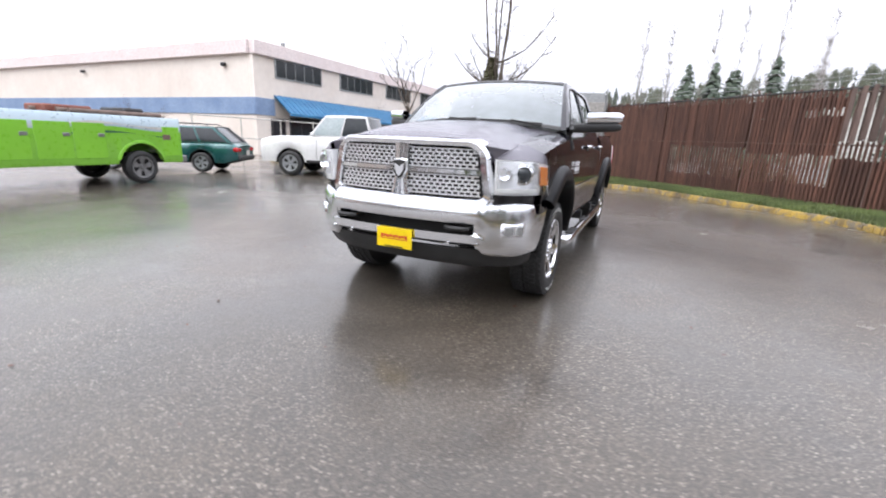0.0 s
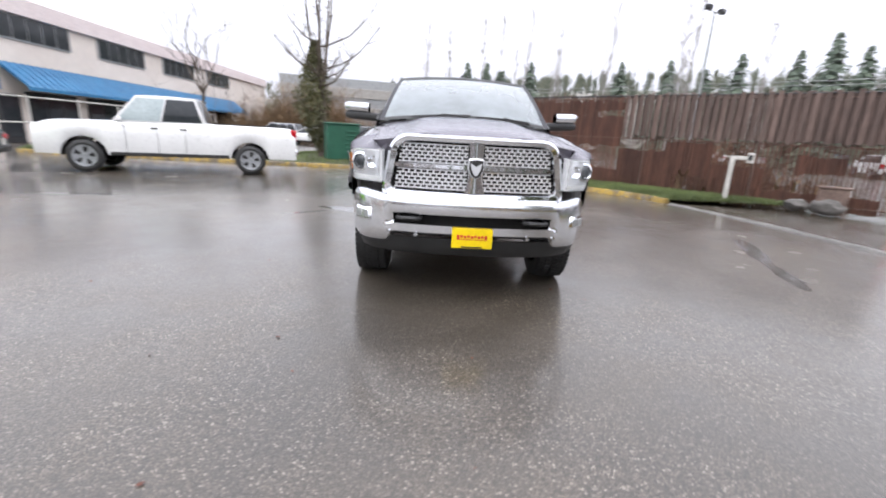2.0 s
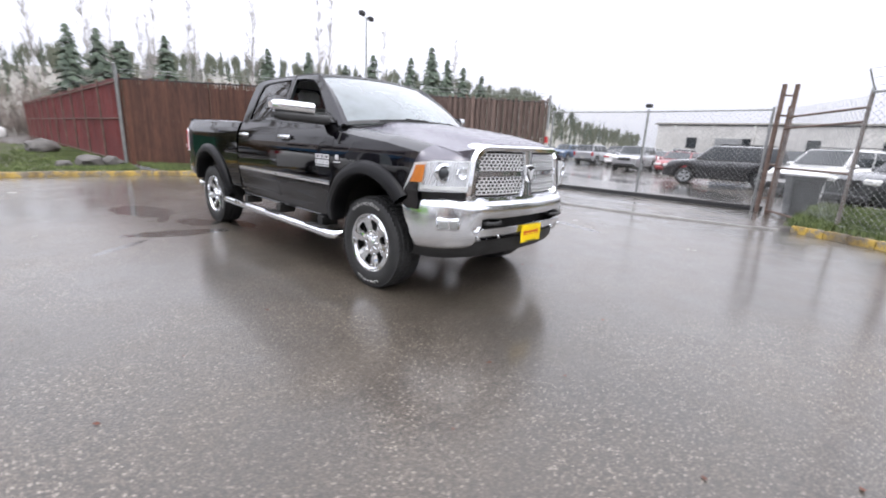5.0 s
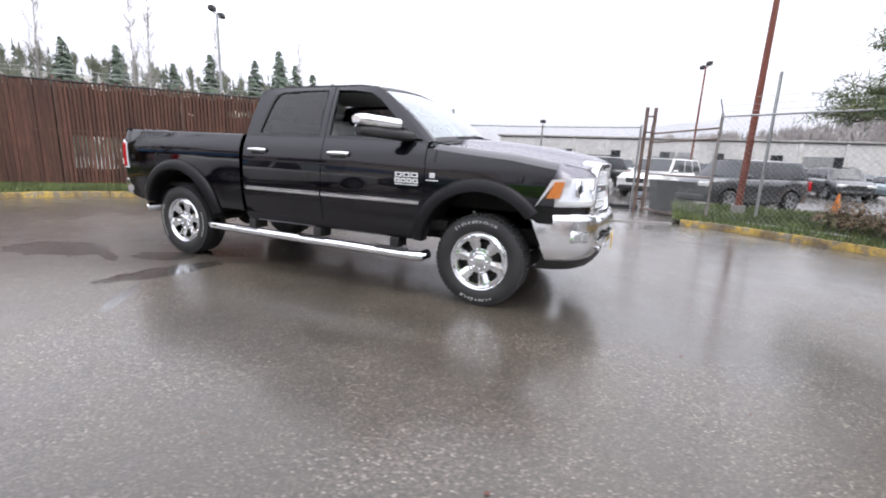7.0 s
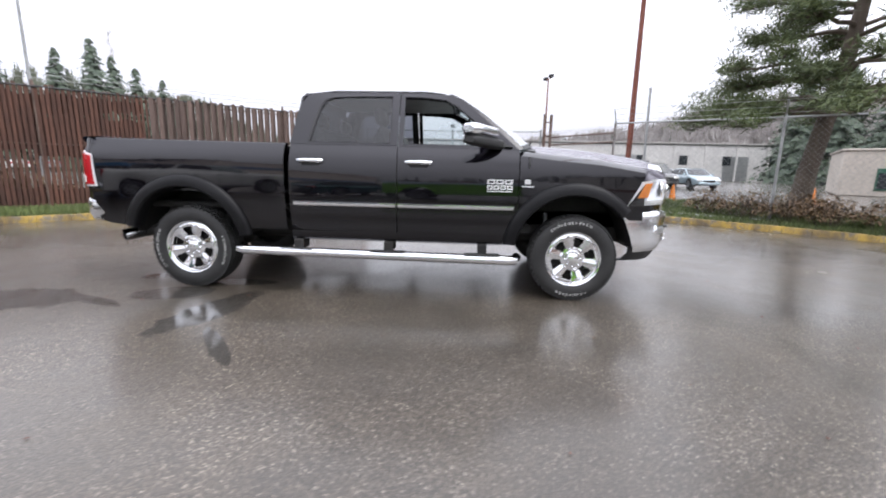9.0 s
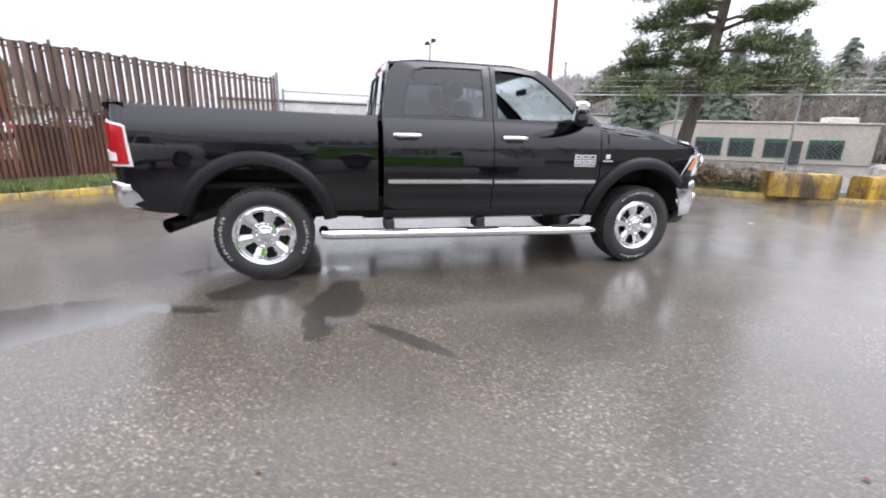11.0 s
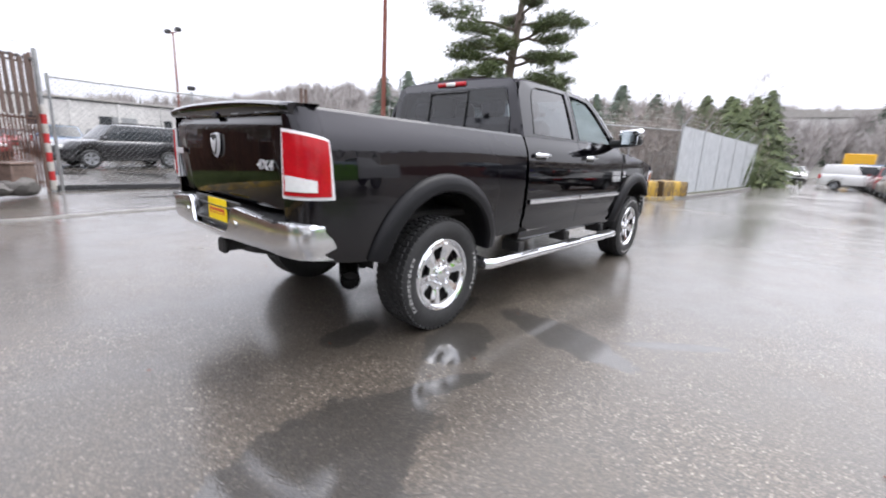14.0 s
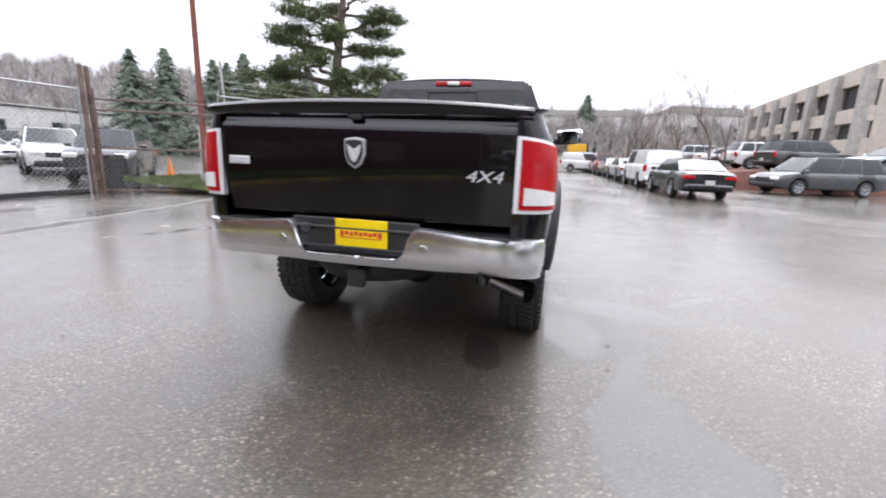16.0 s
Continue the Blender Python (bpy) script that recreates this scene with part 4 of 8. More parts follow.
    # --- roof
    def roof_at(u, v):
        x = (u - 0.5) * 2
        q = abs(x)
        front = -0.735 + 0.075 * q * q
        y = front + (0.772 - front) * v
        e = cab_x(1.952) - 0.004
        drop = 0.020 * max(0, (abs(v - 0.5) - 0.32) / 0.18) ** 2
        return (x * e, y, 1.955 + 0.042 * (1 - q ** 2.6) - drop)

    part("roof", Geo().grid(roof_at, 24, 18), M_SHEENPAINT, root, thick=-0.02)
    for x in (0.56, -0.56):
        part("roof_ditch", Geo().tube([(x * 1.12, y, 1.975 - (0.02 if abs(y) > 0.6 else 0)) for y in np.linspace(-0.62, 0.66, 8)], 0.008, 6), M_PLASTIC, root)
    part("antenna", Geo().prism([(0, 0), (0.10, 0), (0.085, 0.055), (0.06, 0.06)], lambda a, c: (-0.012, -0.45 + a, 1.99 + c), lambda a, c: (0.012, -0.45 + a, 1.99 + c)), M_PAINT, root, "shark-fin aerial")

    # --- cab back wall with its window
    def back_pt(x, z):
        return (x, lerp_table([0.7, 1.44, 1.90, 1.96], [0.878, 0.874, 0.812, 0.770], z) - 0.05 * (abs(x) / 0.88) ** 6, z)

    outer = [(-0.895, 0.72), (-0.885, 1.445), (-0.835, 1.60), (-0.735, 1.90), (-0.66, 1.955), (0.66, 1.955), (0.735, 1.90), (0.835, 1.60), (0.885, 1.445), (0.895, 0.72)]
    inner = [(-0.745, 1.475), (-0.745, 1.50), (-0.735, 1.60), (-0.665, 1.845), (-0.62, 1.87), (0.62, 1.87), (0.665, 1.845), (0.735, 1.60), (0.745, 1.50), (0.745, 1.475)]
    o, i = split_line(outer, 3), split_line(inner, 3)
    part("cab_back", Geo().ring([back_pt(*p) for p in o], [back_pt(*p) for p in i]), M_PAINT, root, thick=0.02)
    rear_glass = part("rear_window", Geo().grid(lambda u, v: (lambda z: (lambda w: (back_pt((2 * u - 1) * w, z)[0], back_pt(0, z)[1] + 0.004, z))(lerp_table([1.47, 1.60, 1.86], [0.75, 0.74, 0.66], z)))(1.47 + 0.405 * v), 8, 6), M_TINT, root, "dark tinted rear window")
    frame_bar = Geo()
    for x in (-0.24, 0.24):
        frame_bar.tube([(x, 0.885, 1.48), (x, 0.828, 1.86)], 0.009, 6)
    frame_bar.tube([(-0.24, 0.832, 1.845), (0.24, 0.832, 1.845)], 0.009, 6)
    part("slider_frame", frame_bar, M_PLASTIC, rear_glass)
    brk = part("brake_lamp", Geo().cbox(0, 0.795, 1.925, 0.36, 0.035, 0.042, 0.01), M_RED, root, "red high brake lamp")
    part("cargo_lens", Geo().cbox(0, 0.801, 1.925, 0.12, 0.035, 0.036, 0.008), M_WHITELENS, brk)

    # --- tailgate
    def gate_at(u, v):
        x, z = (u - 0.5) * 2 * 0.800, 0.925 + 0.560 * v
        y = 3.012 + 0.022 * (v - 1) + 0.012 * math.sin(v * math.pi) - 0.02 * (2 * u - 1) ** 4
        y -= 0.016 * (1 / (1 + math.exp(-(z - 1.395) / 0.006)))
        return (x, y, z)

    gate = part("tailgate", Geo().grid(gate_at, 20, 40), M_PAINT, root, thick=-0.04)
    spoil = Geo()
    lines = []
    for x in np.linspace(-0.865, 0.865, 47):
        e = max(0.0, abs(x) - 0.790) / 0.135
        c = 0.026 * (1 - min(1.0, abs(x / 0.80)) ** 2.5) - 0.010 - 0.012 * e ** 2.5
        b = 0.020 * min(1.0, abs(x / 0.79)) ** 4 + 0.150 * (1 - math.sqrt(max(0.0, 1 - e * e)))
        lines.append([(x, 2.82, 1.482 + c * 0.6), (x, 3.000 - b, 1.499 + c), (x, 3.036 - b, 1.494 + c), (x, 3.052 - b, 1.478 + c), (x, 3.048 - b, 1.456 + c), (x, 3.030 - b, 1.436 + c * 0.5), (x, 2.990 - b * 0.9, 1.414)])
    spoil.rows(lines)
    spoil.f.append(tuple(range(len(lines[0]))))
    spoil.f.append(tuple(len(spoil.v) - len(lines[0]) + q for q in range(len(lines[0]))))
    part("tailgate_spoiler", spoil, M_PAINT, gate, thick=-0.006)
    part("gate_handle", Geo().cbox(0, 3.018, 1.430, 0.07, 0.03, 0.035, 0.01), M_PLASTIC, gate)
    badge = Geo().prism([(-0.055, 0.07), (0, 0.078), (0.055, 0.07), (0.058, 0.0), (0.035, -0.055), (0, -0.078), (-0.035, -0.055), (-0.058, 0.0)],
                        lambda a, c: (a, 3.022, 1.252 + c), lambda a, c: (a * 0.9, 3.038, 1.252 + c * 0.92))
    emblem = part("tailgate_emblem", badge, M_BADGE, gate, "chrome shield emblem")
    SHIELD = [(-0.055, 0.07), (0, 0.078), (0.055, 0.07), (0.058, 0.0), (0.035, -0.055), (0, -0.078), (-0.035, -0.055), (-0.058, 0.0)]
    MOTIF = [(-0.040, 0.045), (0, 0.020), (0.040, 0.045), (0.034, 0.0), (0.014, -0.040), (0, -0.050), (-0.014, -0.040), (-0.034, 0.0)]
    part("emblem_field", Geo().prism(SHIELD, lambda a, c: (a * 0.82, 3.036, 1.252 + c * 0.84), lambda a, c: (a * 0.82, 3.040, 1.252 + c * 0.84)), M_UNDER, emblem)
    part("emblem_motif", Geo().prism(MOTIF, lambda a, c: (a, 3.038, 1.252 + c), lambda a, c: (a * 0.8, 3.046, 1.252 + c * 0.8)), M_BADGE, emblem)
    four = text_geo("4X4", 0.088, 0.005)
    shear = Matrix(((-1.18, 0, -0.25, 0), (0, -1, 0, 0), (0, 0, 0.86, 0), (0, 0, 0, 1)))
    part("four_by_four_badge", Geo().join(four, Matrix.Translation((-0.656, 3.032, 1.138)) @ shear), M_BADGE, gate, "chrome 4X4 lettering", smooth=False)
    plate_bar = Geo().cbox(0.672, 3.029, 1.205, 0.115, 0.006, 0.012, 0.002).cbox(0.672, 3.029, 1.188, 0.105, 0.006, 0.010, 0.002).cbox(0.672, 3.026, 1.196, 0.125, 0.004, 0.042, 0.002)
    part("trim_badge", plate_bar, M_BADGE, gate, "small bright badge")

    # --- rear bumper
    def bump_path(t):
        """Along the rear bumper, t from -1 to 1."""
        s = abs(t)
        if s < 0.60:
            px, py = s / 0.60 * 0.66, 3.105 - 0.03 * (s / 0.60) ** 2
            nx, ny = 0.1 * s, 1
        elif s < 0.84:
            q = (s - 0.60) / 0.24 * math.pi / 2
            px, py, nx, ny = 0.66 + 0.306 * math.sin(q), 2.900 + 0.175 * math.cos(q), math.sin(q), math.cos(q)
        else:
            px, py, nx, ny = 0.966 + 0.005 * (s - 0.84), 2.900 - (s - 0.84) / 0.16 * 0.14, 1, 0
        return (px if t > 0 else -px), py, (nx if t > 0 else -nx), ny

    prof = [(-0.06, 0.925), (-0.020, 0.928), (-0.005, 0.918), (0.0, 0.890), (0.0, 0.820), (-0.003, 0.760), (-0.012, 0.720), (-0.032, 0.690), (-0.075, 0.680)]

    def bumper_pt(t, k, lift=0.0):
        x, y, nx, ny = bump_path(t)
        o, z = prof[k]
        if abs(t) > 0.6:
            o = max(o, -0.012 - 0.04 * max(0.0, (0.84 - abs(t)) / 0.24))
        top_z = lerp_table([0.0, 0.30, 0.50, 0.62, 0.80, 1.0], [0.910, 0.906, 0.886, 0.874, 0.866, 0.868], abs(t))
        low_z = lerp_table([0.0, 0.60, 0.84, 1.0], [0.676, 0.684, 0.668, 0.656], abs(t))
        z = low_z + (z - 0.680) / 0.248 * (top_z + 0.004 - low_z)
        cut = 1 / (1 + math.exp((abs(x) - 0.298) / 0.014)) if abs(t) < 0.7 else 0
        if z > 0.725:
            z = z - (z - 0.738) * cut
        return (x + nx * o, y + ny * o, z)

    lines = [[bumper_pt(t, k) for k in range(len(prof))] for t in np.linspace(-1, 1, 121)]
    rb = part("rear_bumper", Geo().rows(lines), M_BUMPER, root, "chrome rear step bumper", thick=-0.006)
    part("step_pad", Geo().cbox(0, 2.985, 0.872, 1.60, 0.16, 0.018, 0.006), M_PLASTIC, rb)
    part("plate_recess", Geo().cbox(0, 3.040, 0.830, 0.70, 0.02, 0.18, 0.006).cbox(0, 3.03, 0.775, 0.60, 0.10, 0.012, 0.003), M_PLASTIC, rb)
    for x in (-0.727, -0.384, 0.384, 0.727):
        part("park_sensor", Geo().join(Geo().lathe([(0.0, 0.022), (0.006, 0.020), (0.007, 0.001)], 16, "y"), pose(x, 3.100 - 0.060 * (abs(x) / 0.74) ** 4, 0.802, 0, 0, -math.copysign(20 if abs(x) > 0.6 else 3, x))), M_BRIGHT, rb)
    part("socket", Geo().cbox(0.27, 3.055, 0.86, 0.055, 0.03, 0.055, 0.01), M_DARKTRIM, rb)
    rp = part("licence_plate", Geo().cbox(-0.045, 3.060, 0.846, 0.285, 0.006, 0.152, 0.003), M_YELLOW, root, "yellow dealer plate with red print")
    ink = Geo()
    for k in range(9):
        ink.cbox(0.059 - 0.026 * k, 3.0642, 0.846 + 0.004 * (k % 2), 0.020, 0.002, 0.030 if k in (0, 8) else 0.020, 0.0008)
    ink.cbox(-0.045, 3.0642, 0.826, 0.23, 0.002, 0.005, 0.0008)
    part("print", ink, M_REDPRINT, rp)
    hitch = Geo().cbox(0, 2.88, 0.60, 0.075, 0.30, 0.075, 0.008).cbox(0, 3.02, 0.60, 0.10, 0.04, 0.10, 0.012).cbox(0, 2.84, 0.66, 1.05, 0.08, 0.08, 0.01)
    part("hitch_receiver", hitch, M_UNDER, root)

    # --- front bumper
    FP = [(0.0, -2.925), (0.35, -2.910), (0.60, -2.870), (0.75, -2.815), (0.88, -2.715), (0.950, -2.585), (0.990, -2.44), (1.004, -2.315)]
    FP = [p.to_tuple() for p in rounded_corners(FP, 3)]
    arc = [0.0]
    for a, c in zip(FP, FP[1:]):
        arc.append(arc[-1] + math.dist(a, c))
    arc = [a / arc[-1] for a in arc]

    def front_path(t):
        s = abs(t)
        x, y = lerp_table(arc, [p[0] for p in FP], s), lerp_table(arc, [p[1] for p in FP], s)
        x2, y2 = lerp_table(arc, [p[0] for p in FP], min(1, s + 0.02)), lerp_table(arc, [p[1] for p in FP], min(1, s + 0.02))
        x1, y1 = lerp_table(arc, [p[0] for p in FP], max(0, s - 0.02)), lerp_table(arc, [p[1] for p in FP], max(0, s - 0.02))
        d = math.hypot(x2 - x1, y2 - y1) or 1
        nx, ny = -(y1 - y2) / d, (x1 - x2) / d
        return (x if t > 0 else -x), y, (nx if t > 0 else -nx), ny

    fprof = [(-0.10, 0.872), (-0.038, 0.870), (-0.016, 0.862), (-0.001, 0.842), (0.006, 0.806), (-0.001, 0.745), (-0.004, 0.738), (-0.010, 0.70), (-0.022, 0.655), (-0.016, 0.648),
             (0.006, 0.615), (0.000, 0.555), (-0.02, 0.515), (-0.07, 0.495)]

    def fb_pt(t, k):
        o, z = fprof[k]
        x, y, nx, ny = front_path(t * (1 - 0.115 * min(1.0, max(0.0, (0.84 - z) / 0.32)) * max(0.0, (abs(t) - 0.6) / 0.4)))
        if z > 0.79:
            z += 0.024 * min(1.0, max(0.0, (abs(x) - 0.66) / 0.20))
        if z < 0.62:
            z = z + (0.070 if z < 0.53 else 0.045) / (1 + math.exp((abs(x) - 0.645) / 0.012)) - 0.022 * max(0.0, (abs(x) - 0.65) / 0.35)
        # the corners have one smooth swell in place of the two lips
        w = 1 / (1 + math.exp(-(abs(x) - 0.655) / 0.010))
        o += (lerp_table([0.495, 0.515, 0.555, 0.62, 0.70, 0.80, 0.842, 0.862, 0.870, 0.872], [-0.07, -0.032, -0.010, 0.0, 0.005, 0.002, -0.008, -0.022, -0.040, -0.10], fprof[k][1]) - 0.020 - o) * w
        return (x + nx * o, y + ny * o, z)

    nt = 120
    lines = [[fb_pt(t, k) for k in range(len(fprof))] for t in np.linspace(-1, 1, nt + 1)]
    g = Geo().rows(lines)
    keep = []
    for f in g.f:
        c = [sum(g.v[q][a] for q in f) / 4 for a in (0, 2)]
        if not (abs(c[0]) < 0.605 and 0.652 < c[1] < 0.741):
            keep.append(f)
    g.f = keep
    fb = part("front_bumper", g, M_BUMPER, root, "chrome front bumper with black air slot", thick=-0.008)
    part("air_slot", Geo().grid(lambda u, v: ((u - 0.5) * 1.24, -2.80 + 0.10 * (2 * u - 1) ** 2, 0.63 + 0.13 * v), 12, 2), M_UNDER, fb, thick=-0.01)
    for x in (-0.48, 0.48):
        hook = Geo().tube([(x - 0.085, -2.78, 0.70), (x - 0.085, -2.885, 0.705), (x - 0.05, -2.915, 0.705), (x + 0.05, -2.915, 0.705), (x + 0.085, -2.885, 0.705), (x + 0.085, -2.78, 0.70)], 0.015, 8)
        part("tow_hook", hook, M_PLASTIC, fb)
    for t, z in ((0.315, 0.585), (-0.315, 0.585), (0.475, 0.585), (-0.475, 0.585)):
        x, y, nx, ny = front_path(t)
        part("park_sensor", Geo().join(Geo().lathe([(0.004, 0.016), (-0.006, 0.015), (-0.007, 0.001)], 14, "y"), Matrix.Translation((x + nx * 0.004, y + ny * 0.004, z)) @ Matrix.Rotation(math.atan2(nx, -ny), 4, "Z")), M_BRIGHT, fb)
    for s in (1, -1):
        fog_t = next(q for q in np.linspace(0.4, 0.9, 201) if front_path(q)[0] > 0.855)
        x, y, nx, ny = front_path(s * fog_t)
        m = Matrix.Translation((x - nx * 0.026, y - ny * 0.026, 0.700)) @ Matrix.Rotation(math.atan2(nx, -ny), 4, "Z")
        fog = part("fog_lamp", Geo().cbox(0, 0, 0, 0.185, 0.03, 0.105, 0.014, m), M_CHROME, fb, "rectangular fog lamp in chrome surround")
        part("fog_bowl", Geo().cbox(0, -0.012, 0, 0.160, 0.016, 0.080, 0.006, m), M_CHROME, fog)
        part("fog_glass", Geo().cbox(-0.035, -0.019, 0, 0.072, 0.012, 0.062, 0.006, m).cbox(0.045, -0.019, 0, 0.06, 0.012, 0.062, 0.006, m), M_GALV, fog)
    val = Geo().rows([[(x, y0, 0.545), (x * 0.985, y0 + 0.005, 0.47), (x * 0.96, y0 + 0.05, 0.405), (x * 0.90, y0 + 0.14, 0.385)] for x, y0 in
                      [(-0.93, -2.42), (-0.90, -2.58), (-0.80, -2.70), (-0.6, -2.80), (-0.3, -2.85), (0, -2.86), (0.3, -2.85), (0.6, -2.80), (0.80, -2.70), (0.90, -2.58), (0.93, -2.42)]])
    part("lower_valance", val, M_PLASTIC, root, "black lower air dam", thick=-0.02)
    fp = part("licence_plate", Geo().cbox(0, -2.942, 0.578, 0.305, 0.006, 0.152, 0.003, None), M_YELLOW, root, "yellow dealer plate with red print")
    ink = Geo()
    for k in range(9):
        ink.cbox(-0.105 + 0.026 * k, -2.9462, 0.590 + 0.004 * (k % 2), 0.020, 0.002, 0.030 if k in (0, 8) else 0.020, 0.0008)
    ink.cbox(0, -2.9462, 0.570, 0.23, 0.002, 0.005, 0.0008)
    part("print", ink, M_REDPRINT, fp)
    tag_strip = Geo().cbox(0, -2.9458, 0.512, 0.16, 0.002, 0.010, 0.0008)
    part("plate_strip", tag_strip, M_PLASTIC, fp)

    # --- grille
    def face_y(x, z):
        return -2.835 + 0.100 * (abs(x) / 0.70) ** 2.2 + (z - 1.08) * 0.06

    def rounded(w0, w1, z0, z1, r, n=6, rt=None):
        """Outline of a grille opening; half widths at its foot and head."""
        pts = []
        top = rt or r
        for cx, cz, a0, q in ((w0 - r, z0 + r, -90, r), (w1 - top, z1 - top, 0, top), (-(w1 - top), z1 - top, 90, top), (-(w0 - r), z0 + r, 180, r)):
            for k in range(n + 1):
                a = radians(a0 + 90 * k / n)
                pts.append((cx + q * math.cos(a), cz + q * math.sin(a)))
        return split_line(pts, 3)

    ro, ri = rounded(0.712, 0.672, 0.848, 1.322, 0.060, 6, 0.17), rounded(0.606, 0.566, 0.916, 1.252, 0.040, 6, 0.080)
    g = Geo()
    steps_ = [(-0.05, 0.100), (0.0, 0.055), (0.10, -0.012), (0.32, -0.034), (0.75, -0.026), (1.0, 0.030)]
    lines = []
    for s, d in steps_:
        lines.append([(a + (e - a) * s, face_y(a + (e - a) * s, c + (f - c) * s) + d, c + (f - c) * s) for (a, c), (e, f) in zip(ro, ri)])
    for r0, r1 in zip(lines, lines[1:]):
        g.ring(r0, r1)
    grille = part("grille", g, M_CHROME, root, "chrome grille surround with four mesh panels")
    back = Geo().grid(lambda u, v: ((2 * u - 1) * 0.60, face_y((2 * u - 1) * 0.6, 0.91 + 0.35 * v) + 0.055, 0.91 + 0.35 * v), 16, 6)
    part("grille_backing", back, M_UNDER, grille)

    def bar_sheet(x0, z0, z1, d):
        b = Geo()
        lines_ = []
        for q in np.linspace(0, 1, 18):
            x = x0(q)
            a, c = z0(q), z1(q)
            lines_.append([(x, face_y(x, a) + 0.03, a), (x, face_y(x, a) + d, a + 0.008), (x, face_y(x, c) + d, c - 0.008), (x, face_y(x, c) + 0.03, c)])
        return b.rows(lines_)

    part("cross_bar", bar_sheet(lambda q: -0.60 + 1.2 * q, lambda q: 1.066, lambda q: 1.112, -0.016), M_CHROME, grille, "chrome cross bar")
    cen = Geo()
    lines = []
    for z, w in ((0.90, 0.085), (0.95, 0.068), (1.03, 0.060), (1.09, 0.064), (1.15, 0.058), (1.22, 0.058), (1.27, 0.066)):
        lines.append([(-w, face_y(0, z) + 0.03, z), (-w + 0.008, face_y(0, z) - 0.022, z), (0, face_y(0, z) - 0.034, z), (w - 0.008, face_y(0, z) - 0.022, z), (w, face_y(0, z) + 0.03, z)])
    part("centre_bar", cen.rows(lines), M_CHROME, grille, "chrome centre bar")
    shield_b = Geo().prism([(-0.060, 0.072), (0, 0.080), (0.060, 0.072), (0.064, 0.0), (0.036, -0.055), (0, -0.075), (-0.036, -0.055), (-0.064, 0.0)],
                           lambda a, c: (a, face_y(0, 1.085 + c) - 0.030, 1.085 + c), lambda a, c: (a * 0.9, face_y(0, 1.085 + c) - 0.048, 1.085 + c * 0.92))
    em = part("grille_emblem", shield_b, M_SILVER, grille, "chrome shield emblem")
    part("emblem_field", Geo().prism(SHIELD, lambda a, c: (a * 0.90, face_y(0, 1.085 + c) - 0.047, 1.085 + c * 0.86), lambda a, c: (a * 0.90, face_y(0, 1.085 + c) - 0.051, 1.085 + c * 0.86)), M_UNDER, em)
    part("emblem_motif", Geo().prism(MOTIF, lambda a, c: (a * 1.1, face_y(0, 1.085 + c) - 0.049, 1.085 + c * 1.05), lambda a, c: (a * 0.9, face_y(0, 1.085 + c) - 0.060, 1.085 + c * 0.9)), M_SILVER, em)
    for s in (-1, 1):
        for z0, z1 in ((0.925, 1.062), (1.116, 1.246)):
            net = Geo()
            nr = 5
            dz = (z1 - z0) / nr
            for r in range(nr + 1):
                z = z0 + r * dz
                w = 0.604 - (z - 0.92) * 0.14
                net.rows([[(s * x, face_y(x, z) + 0.012, z - 0.0065), (s * x, face_y(x, z) - 0.006, z - 0.004), (s * x, face_y(x, z) - 0.006, z + 0.004), (s * x, face_y(x, z) + 0.012, z + 0.0065)] for x in np.linspace(0.06, w, 10)])
            for r in range(nr):
                z = z0 + (r + 0.5) * dz
                w = 0.600 - (z - 0.92) * 0.14
                x = 0.080 + (0.023 if r % 2 else 0)
                while x < w:
                    m = pose(s * x, face_y(x, z) + 0.002, z, 0, s * (9 if r % 2 else -9), 0)
                    net.cbox(0, 0, 0, 0.013, 0.012, dz * 1.02, 0.003, m)
                    x += 0.046
            part("mesh_insert", net, M_SILVER, grille, "chrome mesh panel")

    # --- wheels
    tyre, tread, letters, rim, face, hub, back = make_wheel()
    first = None
    for x, y in ((-1, AXLE_F), (-1, AXLE_R), (1, AXLE_F), (1, AXLE_R)):
        m = pose(x * 0.845, y, HUB_Z, 0, 0, 0 if x > 0 else 180) @ Matrix.Rotation(0.4 * y, 4, "X")
        if first is None:
            w = part("wheel", tyre, M_RUBBER, root, "chrome six-spoke wheel with all-terrain tyre", m)
            part("tread", tread, M_RUBBER, w)
            for arc_ in letters:
                part("sidewall_mark", arc_, M_LETTER, w, "raised white sidewall marks")
            part("rim", rim, M_CHROME, w)
            part("spokes", face, M_CHROME, w, "chrome six-spoke face", thick=-0.02)
            part("hub_cap", hub, M_CHROME, w)
            part("brake_disc", back, M_UNDER, w)
            first = w
        else:
            w = new("wheel", first.data)
            w.parent, w.matrix_basis, w["label"] = root, m, first["label"]
            for c in first.children:
                o = new(c.name.split(".")[0], c.data)
                o.parent = w
                if c.get("label"):
                    o["label"] = c["label"]

    # --- badges on the front doors: plain raised bars
    for s in (1, -1):
        for n_, step, w, z in ((3, 0.082, 0.072, 1.130), (4, 0.062, 0.053, 1.078)):
            for k in range(n_):
                x, y = s * (body_x(-1.17, z) + 0.003), -1.245 - 0.010 * (n_ - 3) + step * k
                ring = Geo().cbox(x, y, z + 0.0155, 0.008, w, 0.011, 0.002).cbox(x, y, z - 0.0155, 0.008, w, 0.011, 0.002)
                ring.cbox(x, y - w / 2 + 0.008, z, 0.008, 0.016, 0.020, 0.002).cbox(x, y + w / 2 - 0.008, z, 0.008, 0.016, 0.020, 0.002)
                part("badge_bar", ring, M_BADGE, root, "raised silver badge bar")
